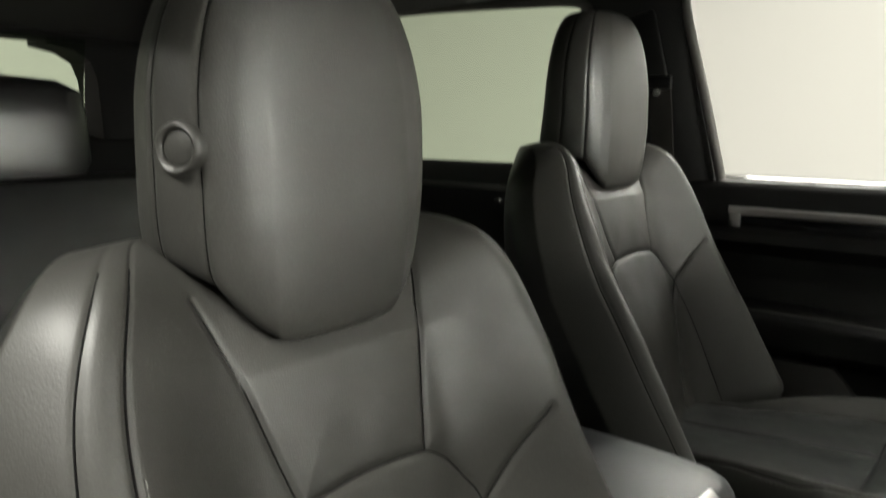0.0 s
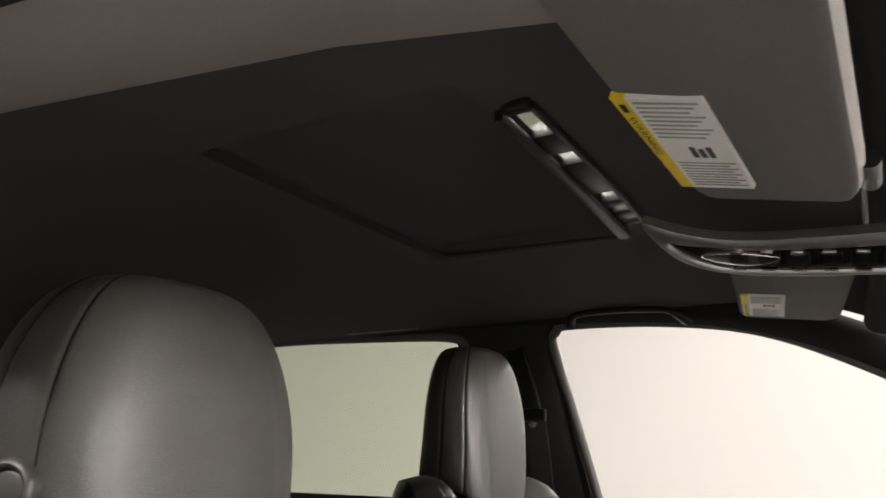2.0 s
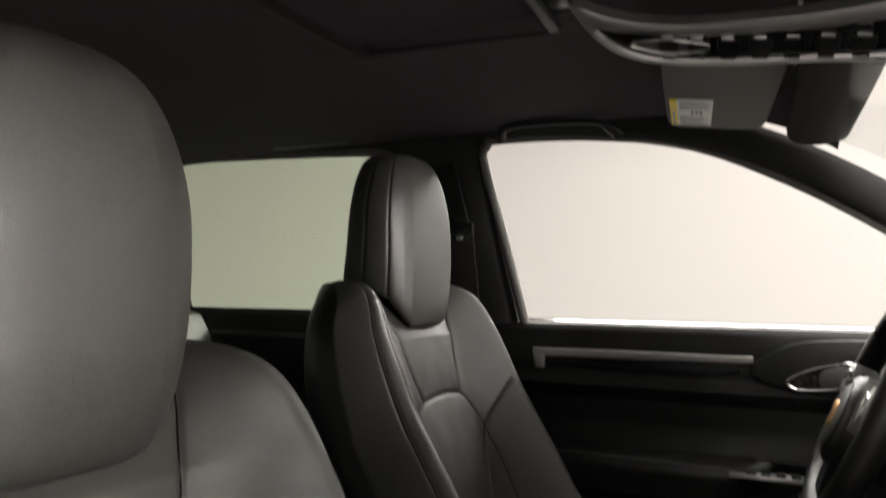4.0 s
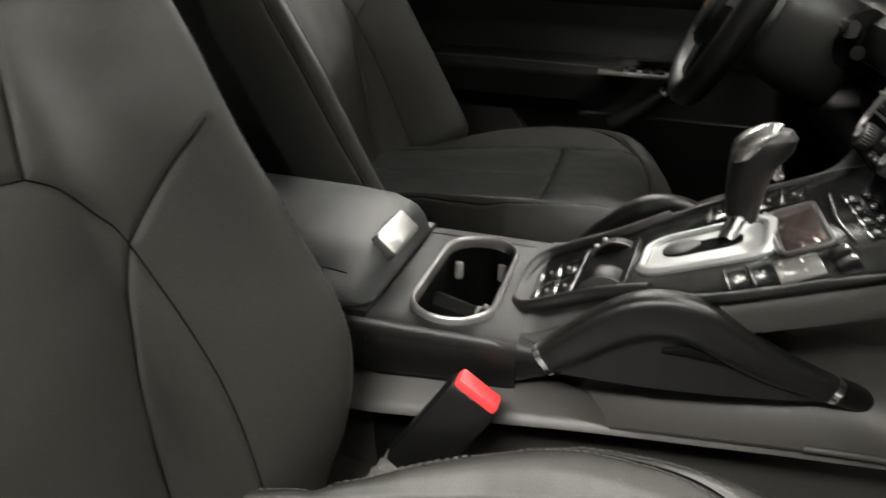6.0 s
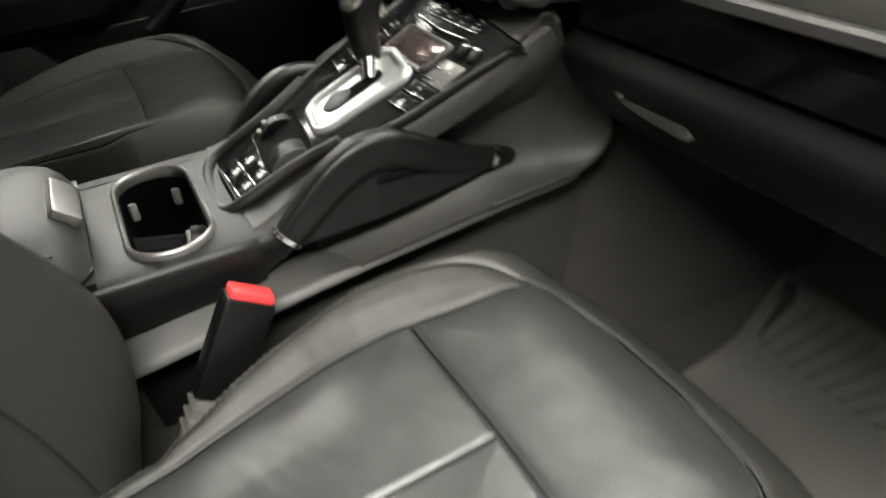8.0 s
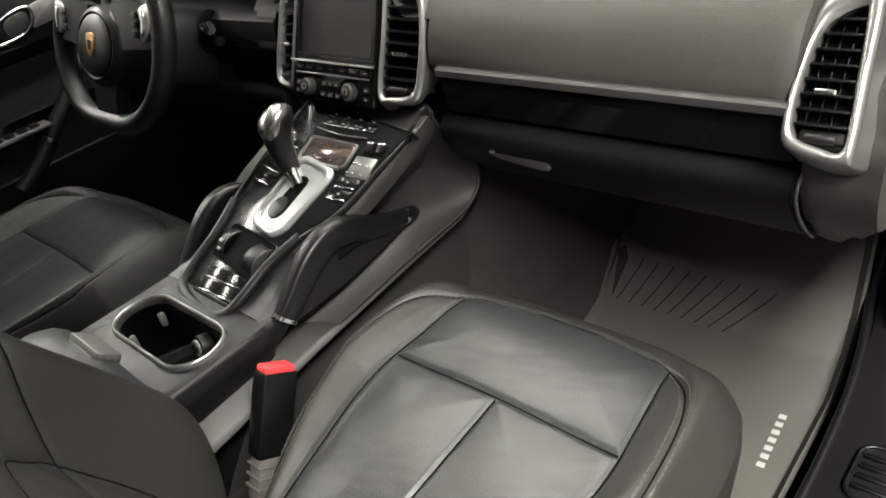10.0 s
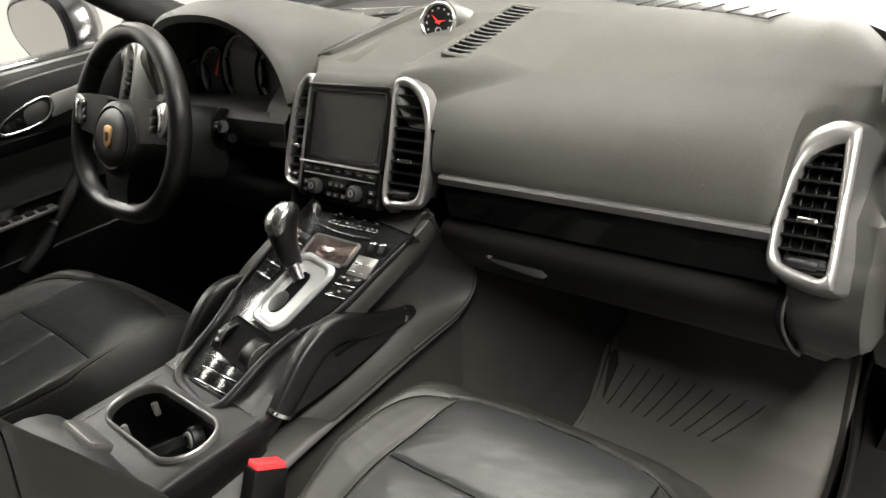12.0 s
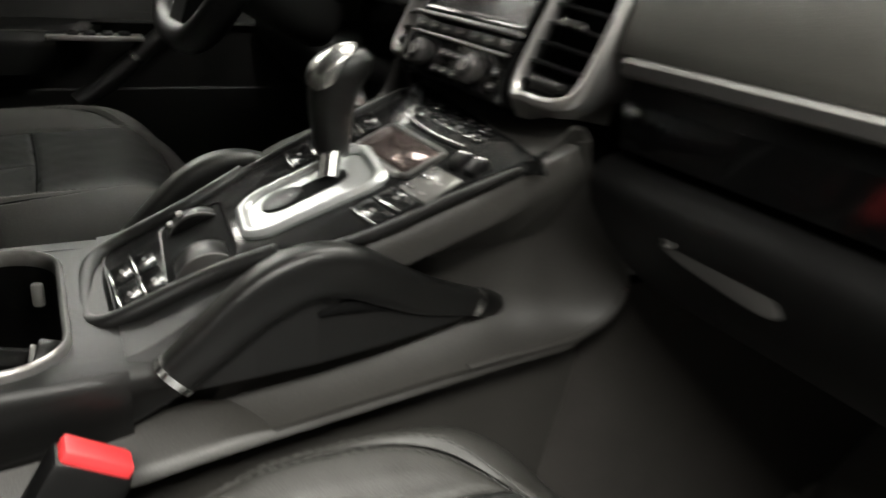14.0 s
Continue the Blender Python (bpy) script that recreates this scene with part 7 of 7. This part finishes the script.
lens = leaf([(-0.014, 0.060), (0.010, 0.055), (0.035, 0.055), (0.060, 0.060), (0.040, 0.070), (0.015, 0.070)])
part("map_lamp", plate(lens, OM @ Matrix.Translation((0, 0, -0.003)), 0.008, 0.001), SILVER_DARK, over, "unlit map lamp")
part("lamp_edge", frame_ring(grown(lens, 0.0018), lens, OM @ Matrix.Translation((0, 0, -0.001)), 0.006, 0.001), CHROME, over, "chrome lamp edge")
for k in range(7):
    x = 0.022 + 0.028 * k
    part("switch", block(on_leaf(x, 0.062 - 0.045 * max(0, x - 0.07), -0.006), (0.021, 0.020, 0.008), 0.003, OROT), PLASTIC_SMOOTH, over)
    part("switch_edge", block(on_leaf(x, 0.050 - 0.06 * max(0, x - 0.07), -0.002), (0.012, 0.0035, 0.006), 0.001, OROT), CHROME, over)
    part("switch_edge", block(on_leaf(x, 0.0765 - 0.06 * max(0, x - 0.07), -0.002), (0.014, 0.0025, 0.005), 0.001, OROT), CHROME, over)
# grab handle over the far window, reading lamp behind it
grab = thing("roof_grab_handle", "black folding grab handle on the roof rail", "grab handle", at=(-0.26, 0.62, 1.59))
part("handle", sweep([(-0.375, 0.640, 1.580), (-0.368, 0.622, 1.590), (-0.345, 0.615, 1.598), (-0.26, 0.612, 1.598), (-0.185, 0.614, 1.592), (-0.162, 0.620, 1.580), (-0.150, 0.640, 1.570)], [0.020, 0.018, 0.014, 0.013, 0.015, 0.020, 0.022], [0.016, 0.014, 0.012, 0.012, 0.012, 0.014, 0.016], 5), PLASTIC_SMOOTH, grab)
lamp = thing("reading_lamp", "small chrome reading lamp with coat hook on the rail", "reading lamp", at=(-0.83, 0.62, 1.62))
part("plate", block((-0.83, 0.640, 1.617), (0.20, 0.02, 0.030), 0.006), PLASTIC_SMOOTH, lamp)
for x in (-0.865, -0.80):
    part("lens", block((x, 0.628, 1.615), (0.030, 0.008, 0.014), 0.003), CHROME, lamp, "bright lamp lens")

# ---- rear bench ----
bench = thing("rear_seat", "black rear bench seat with headrests, in deep shade", "car seat", at=(-1.15, 0, 0.6))
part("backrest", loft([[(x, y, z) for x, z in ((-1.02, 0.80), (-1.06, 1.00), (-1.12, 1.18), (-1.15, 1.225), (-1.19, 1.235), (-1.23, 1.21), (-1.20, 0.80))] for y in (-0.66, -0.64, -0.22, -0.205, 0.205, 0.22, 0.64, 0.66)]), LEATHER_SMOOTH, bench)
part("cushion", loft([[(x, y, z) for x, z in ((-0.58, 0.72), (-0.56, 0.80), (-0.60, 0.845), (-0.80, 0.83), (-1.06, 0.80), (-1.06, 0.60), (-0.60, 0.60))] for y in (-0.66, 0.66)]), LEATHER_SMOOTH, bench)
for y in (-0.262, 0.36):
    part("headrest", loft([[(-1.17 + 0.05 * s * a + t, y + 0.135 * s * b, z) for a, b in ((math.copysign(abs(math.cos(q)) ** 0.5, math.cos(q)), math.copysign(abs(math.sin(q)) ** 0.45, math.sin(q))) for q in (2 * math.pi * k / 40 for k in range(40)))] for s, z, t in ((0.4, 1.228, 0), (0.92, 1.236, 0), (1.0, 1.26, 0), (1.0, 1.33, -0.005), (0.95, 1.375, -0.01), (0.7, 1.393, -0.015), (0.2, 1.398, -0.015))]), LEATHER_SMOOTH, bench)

# ---- tunnel, mats, sill ----
solo("tunnel", loft([[(x, -w - 0.10, 0.53), (x, -w - 0.03, 0.60), (x, -w, h), (x, w, h), (x, w + 0.03, 0.60), (x, w + 0.10, 0.53)] for x, w, h in ((-1.0, 0.078, 0.74), (0.0, 0.078, 0.78), (0.36, 0.070, 0.84), (0.42, 0.095, 0.88), (0.70, 0.115, 0.92), (1.02, 0.14, 0.96))]), CARPET, "black carpeted centre tunnel", "tunnel", "structure")

mat_t = thing("floor_mat", "black rubber floor mat with diagonal grooves and a raised edge", "floor mat", at=(0.5, -0.36, 0.55))


def mat_z(x):
    return float(np.interp(x, [0.10, 0.62, 0.70, 0.90, 0.98], [0.548, 0.550, 0.570, 0.72, 0.80]))


def mat_fn(u, v):
    x = 0.14 + 0.78 * u
    y0 = float(np.interp(x, [0.1, 0.54, 0.63, 0.735, 0.80, 0.95], [-0.215, -0.188, -0.165, -0.137, -0.112, -0.085]))
    y1 = float(np.interp(x, [0.1, 0.54, 0.65, 0.78, 0.90], [-0.576, -0.570, -0.559, -0.541, -0.522]))
    y = y0 + (y1 - y0) * v
    z = mat_z(x)
    edge = min(u, 1 - u) * 0.78
    rim = max(0, 1 - min(edge, (v if v < 0.5 else 1 - v) * 0.36) / 0.010)
    z += 0.020 * rim
    return (x, y, z)


part("sheet", shell(mat_fn, 150, 210, 0.006), RUBBER, mat_t)
# thin dark strips on the sheet; the grooves' shade is in their colour
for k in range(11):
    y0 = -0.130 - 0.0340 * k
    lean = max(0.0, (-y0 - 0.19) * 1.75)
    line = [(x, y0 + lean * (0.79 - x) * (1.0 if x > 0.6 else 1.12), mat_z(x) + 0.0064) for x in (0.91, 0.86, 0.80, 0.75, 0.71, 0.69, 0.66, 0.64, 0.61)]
    part("groove", sweep([p for p in line if p[1] > -0.53 and (p[1] < -0.19 or p[0] > 0.66)], 0.0030, 0.0010, 4, segs=8), GROOVE_SHADE, mat_t, "narrow dark strip for a groove's shade")
part("raised_edge", sweep([(x, y, mat_z(x) + 0.012) for x, y in ((0.30, -0.210), (0.54, -0.188), (0.63, -0.163), (0.735, -0.134), (0.80, -0.109), (0.90, -0.092))], 0.0075, 0.030, 6, segs=14, power=2.6), RUBBER, mat_t, "raised rubber edge")
for k in range(7):
    part("plain_mark", block((0.486 - 0.0150 * k, -0.5210 - 0.0011 * k, 0.5550), (0.0085, 0.0100, 0.0014), 0.0004, Matrix.Rotation(radians(5), 4, "Z")), MARK, mat_t, "light grey raised mark")
sill = thing("door_sill", "dark plastic door sill with an oval vent", "door sill", kind="structure", at=(0.3, -0.64, 0.55))
part("tread", loft([[(x, y, 0.53), (x, y - 0.005, 0.585), (x, y - 0.017, 0.602), (x, -0.66, 0.612), (x, -0.74, 0.608), (x, -0.76, 0.58), (x, -0.76, 0.40), (x, y, 0.40)] for x, y in ((-0.62, -0.582), (0.0, -0.582), (0.4, -0.580), (0.55, -0.573), (0.65, -0.561), (0.75, -0.546), (0.90, -0.520))]), PLASTIC, sill)
part("seal", sweep([(-0.60, -0.596, 0.600), (0.2, -0.596, 0.600), (0.42, -0.594, 0.600), (0.55, -0.585, 0.601), (0.65, -0.570, 0.603), (0.74, -0.553, 0.612), (0.80, -0.555, 0.66), (0.82, -0.600, 0.80), (0.76, -0.66, 1.0), (0.66, -0.70, 1.16)], 0.013, 0.016, 6), PLASTIC, sill, "black rubber door seal")
VM = Matrix.Translation((0.400, -0.655, 0.6135)) @ pose(0, 0, 0, 0, 0, 0)
part("vent_ring", frame_ring(ring_outline(0.045, 0.028, 0.02), ring_outline(0.041, 0.024, 0.017), VM, 0.006, 0.001), PLASTIC_SMOOTH, sill)
for k in range(4):
    part("vent_rib", block((0.376 + 0.016 * k, -0.655, 0.612), (0.007, 0.040, 0.004), 0.0015), PLASTIC_SMOOTH, sill)
part("kick_panel", loft([[(x, -0.57, 0.53), (x, -0.60, 0.62), (x, -0.655, 0.95), (x, -0.72, 1.16), (x, -0.80, 1.16), (x, -0.80, 0.45)] for x in (0.66, 0.80, 1.02)]), PLASTIC, sill)
tagged(part("bulkhead_side", block((0.90, 0.76, 0.85), (0.60, 0.06, 0.70), 0.01), PLASTIC), "dark driver's side kick panel", "kick panel", kind="structure")
# front wings and bonnet line outside the windscreen
bonnet = solo("bonnet", loft([[(x, y, z - 0.10 * (abs(y) / 0.8) ** 3) for y in ys(-0.82, 0.82, 12)] + [(x, y, 0.6) for y in ys(0.82, -0.82, 12)] for x, z in ((0.95, 1.12), (1.2, 1.13), (1.7, 1.08), (2.0, 0.98))]), BODY, "dark painted bonnet beyond the windscreen", "bonnet", "structure")
